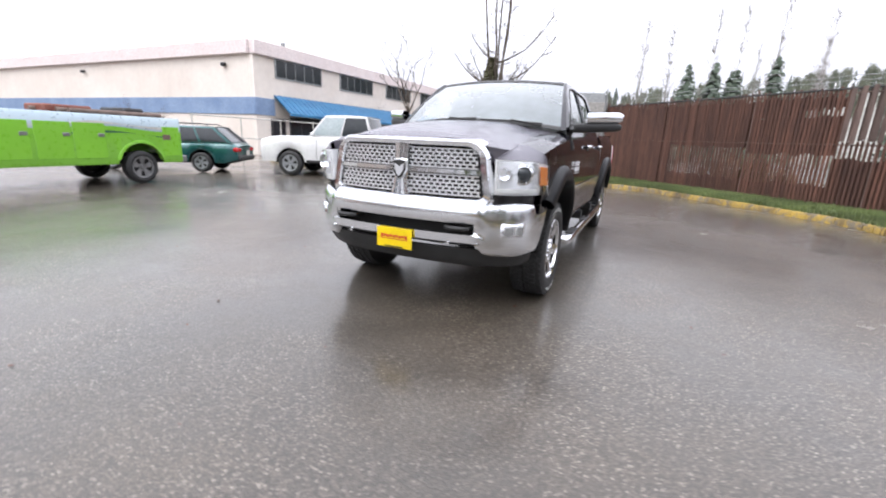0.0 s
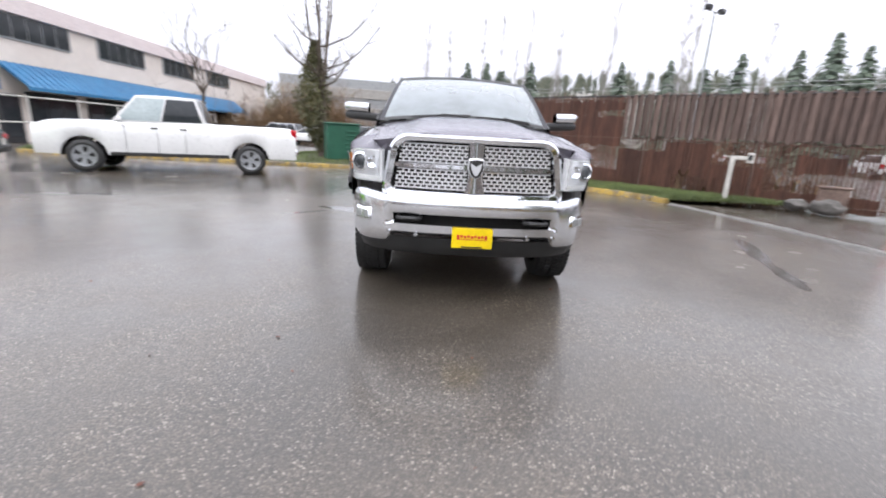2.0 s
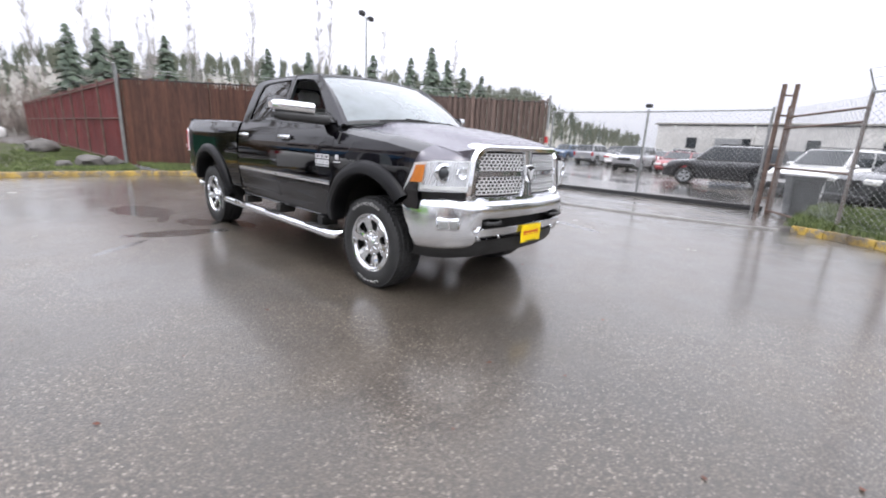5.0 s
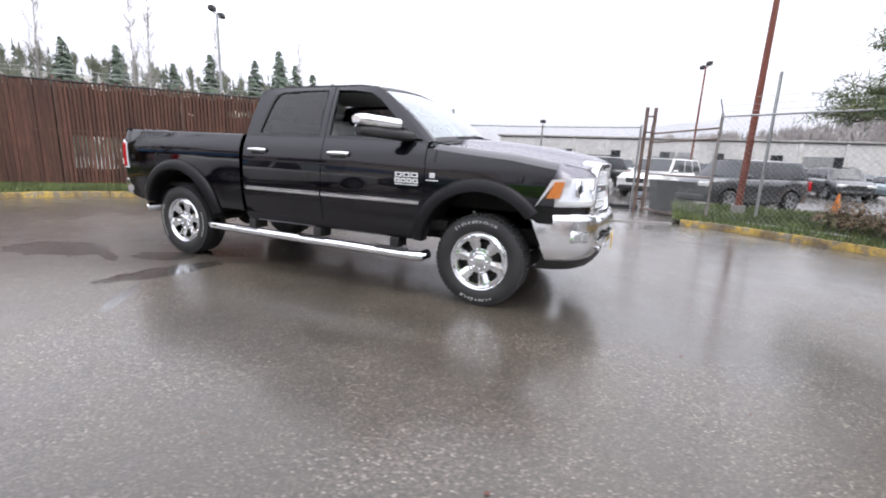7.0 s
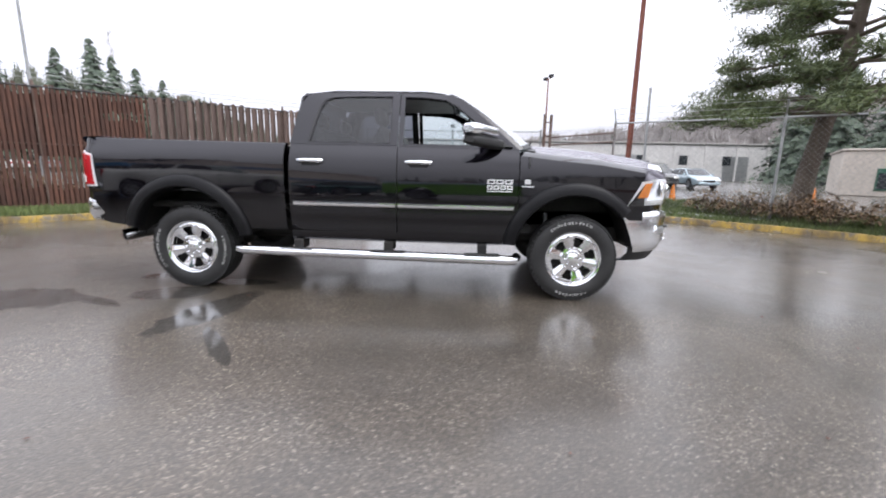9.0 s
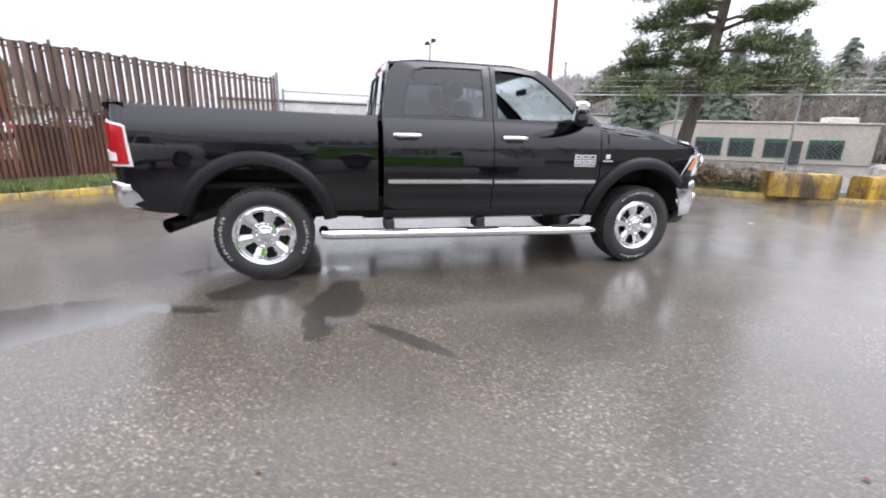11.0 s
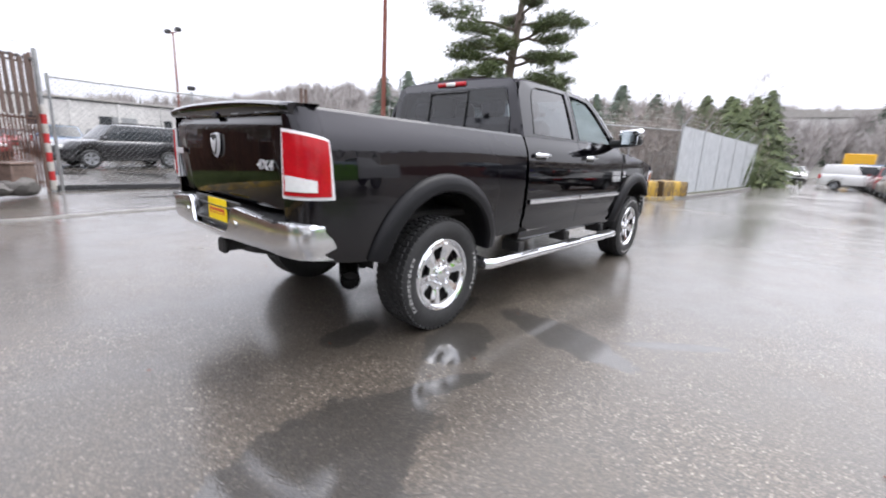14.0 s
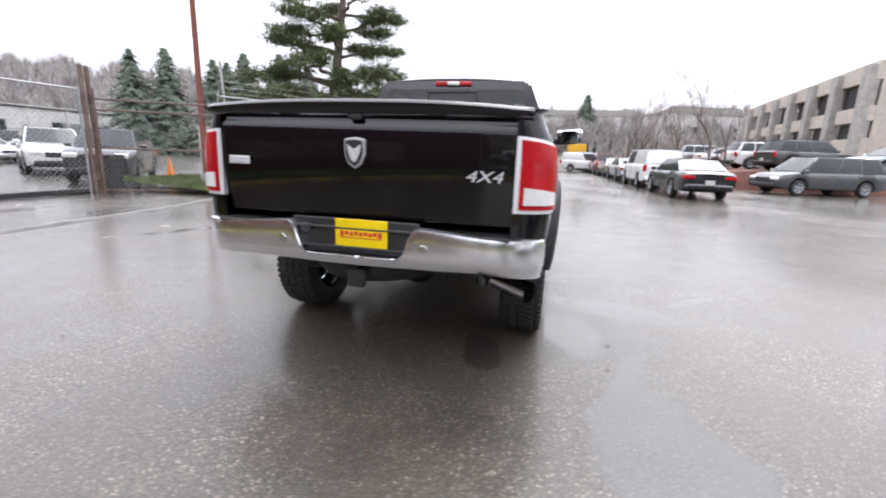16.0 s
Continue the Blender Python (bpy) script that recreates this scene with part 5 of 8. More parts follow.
        part("badge_bar", Geo().cbox(s * (body_x(-1.17, 1.04) + 0.003), -1.163, 1.042, 0.006, 0.235, 0.010, 0.002), M_BADGE, root, "raised silver badge bar")
        g = Geo().cbox(s * (body_x(-1.42, 1.13) + 0.004), -1.42, 1.135, 0.006, 0.052, 0.044, 0.006).cbox(s * (body_x(-1.42, 1.09) + 0.004), -1.42, 1.092, 0.006, 0.115, 0.010, 0.002)
        part("engine_badge", g, M_BADGE, root, "small silver engine badge")
        part("fender_aerial", Geo().tube([(s * 0.955, -1.43, 1.36), (s * 0.978, -1.43, 1.30), (s * 0.986, -1.43, 1.26)], 0.012, 6), M_PLASTIC, root)

    # --- wipers
    for x0, x1 in ((-0.55, 0.05), (0.10, 0.68)):
        def on_glass(x, v, o):
            p = Vector(shield((x / 0.845 + 1) / 2, v))
            return p + Vector((0, -o, o * 0.8))
        part("wiper", Geo().tube([on_glass(x0 + (x1 - x0) * q, 0.030 + 0.02 * q, 0.012) for q in np.linspace(0, 1, 6)], 0.006, 6).tube([on_glass(x1, 0.02, 0.01), on_glass((x0 + x1) / 2, 0.05, 0.018)], 0.008, 6), M_PLASTIC, root)

    # --- underbody
    g = Geo()
    for x in (-0.46, 0.46):
        g.cbox(x, 0.0, 0.60, 0.09, 5.3, 0.16, 0.01)
    g.cbox(0, -0.3, 0.66, 1.6, 2.4, 0.10, 0.02).cbox(0.35, 0.3, 0.50, 0.5, 1.2, 0.20, 0.04).cbox(0, 1.9, 0.82, 1.6, 2.0, 0.06, 0.02).cbox(0, -1.9, 0.75, 1.0, 1.5, 0.25, 0.05)
    g.cbox(0, -1.2, 0.52, 0.35, 0.9, 0.22, 0.05).cbox(-0.30, 0.6, 0.52, 0.22, 0.9, 0.18, 0.05)
    part("chassis", g, M_UNDER, root)
    for y in (AXLE_F, AXLE_R):
        ax = Geo().tube([(-0.80, y, HUB_Z), (0.80, y, HUB_Z)], 0.055, 12)
        ax.join(Geo().lathe([(-0.16, 0.02), (-0.14, 0.10), (0, 0.165), (0.14, 0.10), (0.16, 0.02)], 20, "y"), pose(0.0 if y > 0 else 0.22, y, HUB_Z))
        part("axle", ax, M_UNDER, root)
        for x in (-0.56, 0.56):
            part("shock_absorber", Geo().tube([(x, y + 0.16, 0.34), (x * 0.92, y + 0.22, 0.80)], 0.032, 10), M_STEEL, root)
    part("drive_shaft", Geo().tube([(0, -0.9, 0.50), (0, 1.75, 0.42)], 0.045, 10), M_UNDER, root)
    ex = Geo().tube([(-0.42, 0.2, 0.50), (-0.45, 1.3, 0.52), (-0.48, 1.75, 0.72), (-0.52, 2.1, 0.66), (-0.62, 2.42, 0.545), (-0.80, 2.58, 0.515)], 0.050, 12)
    pipe = part("exhaust_pipe", ex, M_UNDER, root)
    tip = Geo()
    tip.tube([(-0.70, 2.52, 0.530), (-0.905, 2.655, 0.500)], 0.062, 18, False).tube([(-0.70, 2.52, 0.530), (-0.903, 2.654, 0.501)], 0.055, 18, False)
    part("exhaust_tip", tip, M_BRIGHT, pipe, "polished exhaust tip")
    spare = Geo().lathe([(-0.11, 0.22), (-0.12, 0.36), (-0.07, 0.40), (0.07, 0.40), (0.12, 0.36), (0.11, 0.22)], 32, "z")
    part("spare_wheel", Geo().join(spare, pose(0.05, 2.52, 0.66)), M_RUBBER, root)

    # --- bed interior and cabin
    part("bed_floor", Geo().cbox(0, 1.94, 0.98, 1.70, 2.04, 0.03, 0.004).cbox(0, 0.915, 1.2, 1.72, 0.03, 0.46, 0.004), M_PAINT, root)
    cab = Geo().cbox(0, -0.25, 0.74, 1.66, 2.15, 0.06, 0.01)
    part("cabin_floor", cab, M_DARKTRIM, root)
    for s in (1, -1):
        g = Geo().grid(lambda u, v: (s * 0.83, -1.30 + 2.10 * u, 0.74 + 0.70 * v), 6, 3)
        part("door_lining", g, M_SEAT, root, thick=0.02)
    dash = Geo().rows([[(x, -1.50, 1.40), (x, -1.30, 1.435 - 0.02 * (x / 0.8) ** 2), (x, -1.06, 1.42), (x, -0.98, 1.36), (x, -1.02, 1.15), (x, -1.10, 0.80)] for x in np.linspace(-0.82, 0.82, 9)])
    part("dashboard", dash, M_DARKTRIM, root, thick=0.02)
    wheel_ring = Geo()
    wheel_ring.join(Geo().tube([(0.19 * math.cos(a), 0.19 * math.sin(a), 0) for a in np.linspace(0, 2 * math.pi, 25)], 0.016, 8, False), pose(0.40, -0.86, 1.33, 62, 0, 0))
    part("steering_wheel", wheel_ring, M_DARKTRIM, root)
    for x in (-0.42, 0.42):
        seat = Geo().cbox(x, -0.36, 1.00, 0.54, 0.54, 0.20, 0.06)
        seat.cbox(0, 0, 0.31, 0.52, 0.17, 0.66, 0.07, pose(x, -0.12, 1.02, -14)).cbox(0, 0, 0.75, 0.28, 0.11, 0.19, 0.045, pose(x, -0.12, 1.02, -14))
        part("front_seat", seat, M_SEAT, root, "grey leather front seat")
    seat = Geo().cbox(0, 0.36, 1.00, 1.46, 0.50, 0.18, 0.06).cbox(0, 0, 0.30, 1.46, 0.16, 0.62, 0.06, pose(0, 0.62, 1.02, -8))
    for x in (-0.45, 0.45):
        seat.cbox(x, 0.70, 1.70, 0.26, 0.10, 0.16, 0.04)
    part("rear_seat", seat, M_SEAT, root, "grey leather rear bench")
    part("rear_view_mirror", Geo().cbox(0, -0.86, 1.80, 0.25, 0.03, 0.07, 0.02), M_DARKTRIM, root)
    part("headliner", Geo().grid(lambda u, v: ((2 * u - 1) * 0.67, -0.66 + 1.36 * v, 1.925), 4, 4), M_SEAT, root)
    return root


pickup = make_pickup()

# ---------------------------------------------------------------- verges, kerbs, puddles
rnd = random.Random(4)


def dense(line, step):
    """Points along a broken line, about step apart."""
    out = [Vector(line[0])]
    for a, c in zip(line, line[1:]):
        a, c = Vector(a), Vector(c)
        k = max(1, round((c - a).length / step))
        out += [a.lerp(c, q / k) for q in range(1, k + 1)]
    return out


def rounded_line(line, k=3):
    """The same line with its corners cut, k times."""
    for _ in range(k):
        line = [line[0]] + [Vector(a).lerp(Vector(c), q) for a, c in zip(line, line[1:]) for q in (0.25, 0.75)] + [line[-1]]
    return [Vector(p) for p in line]


def kerb(name, line, mat, label, h=0.13, w=0.15, side=1):
    """Kerb stones laid end to end along a line; the road lies on its one side."""
    root = thing(name, label, "kerb", kind="structure")
    pts = dense(line, 1.5)
    for i, (a, c) in enumerate(zip(pts, pts[1:])):
        d = (c - a).normalized()
        nrm = Vector((-d.y, d.x)) * side
        g = Geo()
        prof = [(0.0, -0.06), (0.008, h - 0.03), (0.03, h), (w - 0.02, h), (w, h - 0.02), (w, -0.06)]
        lo, hi = a + d * 0.004, c - d * 0.004
        rows_ = []
        for p in (lo, (lo + hi) / 2, hi):
            wob = rnd.uniform(-0.006, 0.006)
            rows_.append([(p.x + nrm.x * (o + wob), p.y + nrm.y * (o + wob), z + (wob if z > 0 else 0)) for o, z in prof])
        g.rows(rows_)
        g.f.append(tuple(range(6)))
        g.f.append(tuple(len(g.v) - 6 + q for q in range(6)))
        part("kerb_stone", g, mat, root)
    return root


# behind the truck, from the west round to the driveway on the east
KERB_A = rounded_line([(-14.5, 9.3), (-5.2, 9.6), (-0.4, 9.6), (1.6, 9.0), (2.6, 7.9), (4.2, 6.2), (5.0, 5.3), (5.45, 4.25)], 2)
kerb("kerb_back", [p.to_tuple() for p in KERB_A], M_KERBYELLOW, "low concrete kerb with worn yellow paint")
# the flush edge of the driveway apron
KERB_B = rounded_line([(5.5, 4.2), (5.95, 2.4), (6.2, 0.4), (6.25, -2.0), (6.75, -4.1)], 2)
kerb("kerb_apron", [p.to_tuple() for p in KERB_B], M_WETKERB, "worn concrete driveway edge, nearly flush", 0.03, 0.16)
# in front of the truck, from the gate to the long slatted fence
KERB_C = rounded_line([(6.8, -4.25), (6.2, -5.5), (4.9, -7.0), (3.6, -8.5), (2.5, -9.7), (1.7, -11.2), (1.15, -13.2), (0.75, -20), (0.55, -27.5)], 2)
KERB_CUT = max(i for i, p in enumerate(KERB_C) if p.y > -13.6)
kerb("kerb_front", [p.to_tuple() for p in KERB_C[:KERB_CUT + 1]], M_KERBYELLOW, "low concrete kerb with worn yellow paint")
kerb("kerb_slats", [p.to_tuple() for p in KERB_C[KERB_CUT:]], M_WETKERB, "low wet bare concrete kerb below the slatted fence")


def sheet_between(name, near, far, mat, label, category, z0=0.105, z1=0.16, kind="structure", bumps=0.02):
    """Ground between two lines of as many points."""
    g = Geo()
    rows_ = []
    for a, c in zip(near, far):
        a, c = Vector(a), Vector(c)
        rows_.append([(a.x + (c.x - a.x) * q, a.y + (c.y - a.y) * q, z0 + (z1 - z0) * math.sin(q * math.pi / 2) + bumps * noise.noise(Vector((a.x + (c.x - a.x) * q, a.y + (c.y - a.y) * q, 0)) * 1.2)) for q in np.linspace(0, 1, 9)])
    g.rows(rows_)
    return tagged(part(name, g, mat), label, category, kind=kind)


def resample(line, n):
    pts = dense(line, 0.2)
    return [pts[round(i * (len(pts) - 1) / (n - 1))] for i in range(n)]


def tufts(name, spots, mat, label, category, h=(0.05, 0.13), per=5):
    """Blades of grass or weeds at many spots, one mesh."""
    g = Geo()
    for x, y, z in spots:
        for _ in range(per):
            a, b = rnd.uniform(0, 6.28), rnd.uniform(*h)
            px, py = x + rnd.uniform(-0.06, 0.06), y + rnd.uniform(-0.06, 0.06)
            w, lean = 0.007 + 0.006 * rnd.random(), rnd.uniform(-0.5, 0.5) * b
            dx, dy = math.cos(a), math.sin(a)
            g.add([(px - dx * w, py - dy * w, z - 0.02), (px + dx * w, py + dy * w, z - 0.02), (px + lean * dy + dx * w * 0.5, py - lean * dx + dy * w * 0.5, z + b * 0.6), (px + 1.6 * lean * dy, py - 1.6 * lean * dx, z + b)], [(0, 1, 2), (0, 2, 3)])
    return tagged(part(name, g, mat, smooth=False), label, category, kind="stuff")


def spots_between(near, far, count, z0, z1, q0=0.02, q1=1.0):
    out = []
    for _ in range(count):
        t, q = rnd.random() * (len(near) - 1), rnd.uniform(q0, q1)
        i = int(t)
        a = Vector(near[i]).lerp(Vector(near[min(i + 1, len(near) - 1)]), t - i)
        c = Vector(far[i]).lerp(Vector(far[min(i + 1, len(far) - 1)]), t - i)
        p = a.lerp(c, q)
        out.append((p.x, p.y, z0 + (z1 - z0) * math.sin(q * math.pi / 2)))
    return out


# fence lines
FENCE = [(-0.1, 12.0), (9.75, 2.85)]
RED_FENCE = [(-0.1, 12.0), (-0.4, 46.0)]
near = resample([(p.x - 0.02, p.y + 0.12) for p in KERB_A if p.x > 0.0], 24)
far = resample([(0.05, 12.1), (8.9, 3.9)], 24)
sheet_between("verge_fence", near, far, M_SOIL, "damp grass verge below the brown fence", "verge")
tufts("grass_fence", spots_between(near, far, 9000, 0.105, 0.16), M_GRASS, "short bright green grass along the fence", "grass")
near = resample([(p.x, p.y + 0.12) for p in KERB_A if p.x < 0.1], 24)
far = resample([(-15.5, 11.0), (-8.6, 12.0), (-5.6, 17.5), (-5.0, 27.0), (-0.4, 27.0), (-0.1, 12.2)], 24)
sheet_between("lawn_back", near, far, M_SOIL, "mown green lawn with bare patches", "lawn", 0.105, 0.14)
tufts("grass_back", spots_between(near, far, 12000, 0.105, 0.14), M_GRASS, "short green lawn grass", "grass", (0.04, 0.10))
near = resample([(p.x + 0.10, p.y + 0.10) for p in KERB_C if p.y > -9.8], 20)
far = resample([(11.0, -4.4), (10.5, -8.2), (8.5, -10.5), (3.6, -10.4)], 20)
sheet_between("verge_gate", near, far, M_SOIL, "raised grass verge under the pine", "verge", 0.105, 0.24)
tufts("grass_gate", spots_between(near, far, 6000, 0.105, 0.24), M_GRASS, "green grass beside the gate", "grass")

# low winter shrubs by the pine
for i, (x, y, r) in enumerate(((5.9, -7.6, 0.75), (5.2, -8.3, 0.7), (4.5, -8.6, 0.6), (6.4, -8.5, 0.8), (3.9, -9.2, 0.5), (6.8, -7.2, 0.5), (5.6, -9.2, 0.6))):
    g = Geo()
    for _ in range(900):
        a, q = rnd.uniform(0, 6.28), rnd.random() ** 0.5
        hgt = (0.20 + 0.42 * (1 - q * q)) * rnd.uniform(0.4, 1.05)
        px, py, pz = r * 1.25 * q * math.cos(a), r * q * math.sin(a), hgt
        s, t = rnd.uniform(0.02, 0.05), rnd.uniform(0, 6.28)
        u = Vector((math.cos(t), math.sin(t), rnd.uniform(-0.4, 0.9))) * s
        v = Vector((-math.sin(t), math.cos(t), rnd.uniform(-0.4, 0.6))) * s * 0.5
        p = Vector((px, py, pz))
        g.add([p - u, p - v, p + u, p + v], [(0, 1, 2, 3)])
    stems = Geo()
    for _ in range(40):
        a, q = rnd.uniform(0, 6.28), rnd.random()
        stems.tube([(0.3 * q * math.cos(a), 0.3 * q * math.sin(a), -0.05), (r * q * math.cos(a), r * q * math.sin(a), 0.5 * (1 - 0.4 * q))], 0.006, 4)
    bush = thing("low_shrub", "low sprawling brown and green winter shrub", "shrub", pose(x, y, 0.20), "shrubs under the pine")
    part("leaves", g, M_SHRUB, bush, smooth=False)
    part("stem", stems, M_BARK, bush)


# fallen leaves, twigs and grit
g = Geo()
for _ in range(170):
    x, y = rnd.uniform(-8, 7), rnd.uniform(-8, 7)
    s, a = rnd.uniform(0.008, 0.022), rnd.uniform(0, 6.28)
    p, u, v = Vector((x, y, 0.008)), Vector((math.cos(a), math.sin(a), rnd.uniform(-0.2, 0.2))) * s, Vector((-math.sin(a), math.cos(a), rnd.uniform(-0.2, 0.3))) * s * 0.6
    g.add([p - u, p - v, p + u, p + v], [(0, 1, 2, 3)])
tagged(part("leaf_litter", g, M_BARKMULCH, smooth=False), "scattered dark leaf bits on the asphalt", "litter", kind="stuff")


# ---------------------------------------------------------------- brown slat fence
def slat_fence(name, a, c, h, mat, label, pitch=0.085, width=lambda x: 0.056, deep=0.030, seed=1, spacing=2.45, worn_from=None):
    """Privacy slats woven through a chain-link fence; past worn_from their upper half hangs in two overlapping planes."""
    r = random.Random(seed)
    a, c = Vector((*a, 0)), Vector((*c, 0))
    d = (c - a).normalized()
    ang = math.degrees(math.atan2(d.y, d.x))
    length = (c - a).length
    root = thing(name, label, "fence", pose(a.x, a.y, 0, 0, 0, ang))
    n = max(1, round(length / spacing))
    bay = length / n
    for k in range(n + 1):
        part("fence_post", Geo().tube([(k * bay, 0.05, -0.1), (k * bay, 0.05, h + 0.12)], 0.032, 8), M_RUSTPOST, root)
    for z in (0.22, 1.55, h - 0.10):
        part("fence_rail", Geo().tube([(0, 0.05, z), (length, 0.05, z)], 0.021, 6), M_RUSTPOST, root)
    for k in range(n):
        g, top, side = Geo(), Geo(), 0
        x = k * bay + 0.04
        while x < (k + 1) * bay - 0.02:
            lo, hi = 0.10 + r.uniform(-0.03, 0.04), h + r.uniform(-0.03, 0.05)
            w = width(x) * r.uniform(0.92, 1.05)
            tilt = pose(0, 0, 0, r.uniform(-0.3, 0.3), 0, 0)
            if worn_from is not None and x > worn_from:
                if r.random() < 0.10:
                    lo += r.uniform(0.2, 0.9)
                mid = 1.60 + r.uniform(-0.05, 0.05)
                g.cbox(x, 0, (lo + mid) / 2, w, deep, mid - lo, 0.003, tilt)
                side = 1 - side
                top.cbox(x, 0.045 - 0.09 * side, (mid + hi) / 2 + 0.01, 0.096, deep, hi - mid, 0.003, tilt)
            else:
                g.cbox(x, 0, (lo + hi) / 2, w, deep, hi - lo, 0.003, tilt)
            x += pitch * r.uniform(0.94, 1.06)
        tagged(part("slat_panel", g, mat, root, smooth=False), kind="stuff")
        if top.v:
            tagged(part("slat_panel", top, M_PALEBROWN, root, "paler brown slats in two overlapping planes", smooth=False), kind="stuff")
    part("top_rail", Geo().tube([(0, 0.0, h - 0.01), (length, 0.0, h - 0.01)], 0.022, 6), M_DARKTRIM, root)
    wire = Geo()
    for z in (h + 0.16, h + 0.26):
        wire.tube([(length * q / 40, 0.05, z + 0.012 * math.sin(q * 2.1)) for q in range(41)], 0.006, 4)
    part("top_wire", wire, M_GALV, root)
    return root, bay, n


root, bay, n = slat_fence("brown_fence", FENCE[0], FENCE[1], 2.74, M_SLAT, "tall rust-brown slatted fence with a weathered finish", seed=3, pitch=0.088,
                          width=lambda x: 0.083 if x < 2.9 else 0.064 if x < 7.2 else 0.052, deep=0.008, spacing=2.7, worn_from=7.4)
# dead ivy and boards fastened behind parts of it
r2 = random.Random(8)
for x0, x1, z0, z1 in ((0.05, 2.9, 0.1, 2.6), (2.9, 5.3, 1.42, 2.6), (5.3, 7.3, 1.30, 2.16), (5.3, 6.5, 2.16, 2.6), (6.5, 7.3, 2.32, 2.6), (2.9, 4.6, 0.1, 0.62), (4.6, 7.3, 0.1, 0.62), (7.3, 8.9, 0.1, 1.25), (8.6, 9.8, 0.6, 1.5), (9.8, 11.0, 0.1, 0.95), (11.0, 13.2, 0.1, 0.45), (11.6, 12.5, 0.9, 1.3)):
    g = Geo().grid(lambda u, v: (x0 + (x1 - x0) * u, 0.10 + 0.02 * math.sin(u * 50), z0 + (z1 - z0) * v + 0.08 * noise.noise(Vector((u * 9, v * 3, x0)))), 24, 4)
    part("backing_board", g, M_SLAT, root, thick=0.01)
root, _, _ = slat_fence("red_fence", RED_FENCE[0], RED_FENCE[1], 2.75, M_REDSLAT, "long dark red slatted fence beside a lawn", seed=5, pitch=0.062, width=lambda x: 0.060, spacing=3.0)

# pale corner posts of the fence
corner = thing("corner_post", "tall grey steel fence corner post", "post", pose(-0.18, 11.86, 0))
part("pole", Geo().tube([(0, 0, 0), (0, 0, 2.95), (-0.03, -0.06, 3.15)], 0.05, 10), M_GALV, corner)

# striped post at the end of the fence
striped = thing("striped_post", "red and white striped steel gate post", "post", pose(9.80, 2.80, 0))
part("pole", Geo().tube([(0, 0, -0.05), (0, 0, 2.95)], 0.045, 10), M_GALV, striped)
for k in range(9):
    part("stripe", Geo().tube([(0, 0, 0.05 + 0.2 * k), (0, 0, 0.25 + 0.2 * k)], 0.055, 12), M_REDPAINT if k % 2 else M_WHITEPOST, striped)

# white post with a small box (keypad)
keypad = thing("keypad_post", "white painted steel post with an angled keypad box", "post", pose(7.05, 4.45, 0.08, 0, 0, -43))
part("post", Geo().cbox(0, 0, 0.55, 0.10, 0.10, 1.16, 0.01), M_WHITEPOST, keypad)
part("arm", Geo().cbox(0.13, 0, 1.11, 0.36, 0.09, 0.09, 0.01), M_WHITEPOST, keypad)
box = part("keypad_box", Geo().cbox(0.36, 0, 1.12, 0.14, 0.16, 0.24, 0.012), M_WHITEPOST, keypad)
part("keypad", Geo().cbox(0.36, -0.083, 1.13, 0.09, 0.008, 0.13, 0.003), M_DARKTRIM, box)

# utility box and boulders by the end of the brown fence
boulder_spots = [(8.75, 3.40, 0.30), (8.35, 3.80, 0.24), (-1.15, 11.45, 0.34), (-0.62, 11.6, 0.30), (-1.75, 11.3, 0.2), (-3.3, 12.2, 0.34), (-1.6, 19.0, 0.55)]


def boulder(x, y, r, seed):
    bm = bmesh.new()
    bmesh.ops.create_icosphere(bm, subdivisions=3, radius=r)
    for v in bm.verts:
        v.co *= 1 + 0.32 * noise.noise(v.co * (1.6 / r) + Vector((seed, 0, 0))) + 0.08 * noise.noise(v.co * (5 / r))
        v.co.z *= 0.62
    g = Geo().add([v.co.to_tuple() for v in bm.verts], [tuple(v.index for v in f.verts) for f in bm.faces])
    bm.free()
    return tagged(part("boulder", g, M_ROCK, m=pose(x, y, 0.12 + r * 0.34, 0, 0, seed * 40)), "dark rounded landscaping boulder on the grass", "rock", "landscaping boulders")


for i, (x, y, r) in enumerate(boulder_spots):
    boulder(x, y, r, i + 1.0)
hatch = thing("metal_box", "low rust-brown steel utility box by the fence", "utility box", pose(8.95, 3.55, 0.06, 0, 0, -43))
part("box_body", Geo().cbox(0, -0.18, 0.29, 0.55, 0.30, 0.58, 0.015), M_RUSTPOST, hatch)
part("box_lid", Geo().cbox(0, -0.18, 0.60, 0.60, 0.34, 0.04, 0.01), M_RUSTPOST, hatch)

# green steel box and the lawn's big ivy tree stand near each other
cab = thing("electric_cabinet", "dark green steel box with louvres", "cabinet", pose(-4.2, 13.0, 0.12, 0, 0, 20) @ Matrix.Scale(1.3, 4))
part("cabinet_body", Geo().cbox(0, 0, 0.55, 1.05, 0.9, 1.10, 0.02), M_GREENBOX, cab)
part("cabinet_lid", Geo().cbox(0, 0, 1.125, 1.12, 0.97, 0.06, 0.02), M_GREENBOX, cab)
for k in range(6):
    part("louvre", Geo().cbox(0.25, -0.455, 0.25 + 0.13 * k, 0.38, 0.03, 0.05, 0.01), M_GREENBOX, cab)


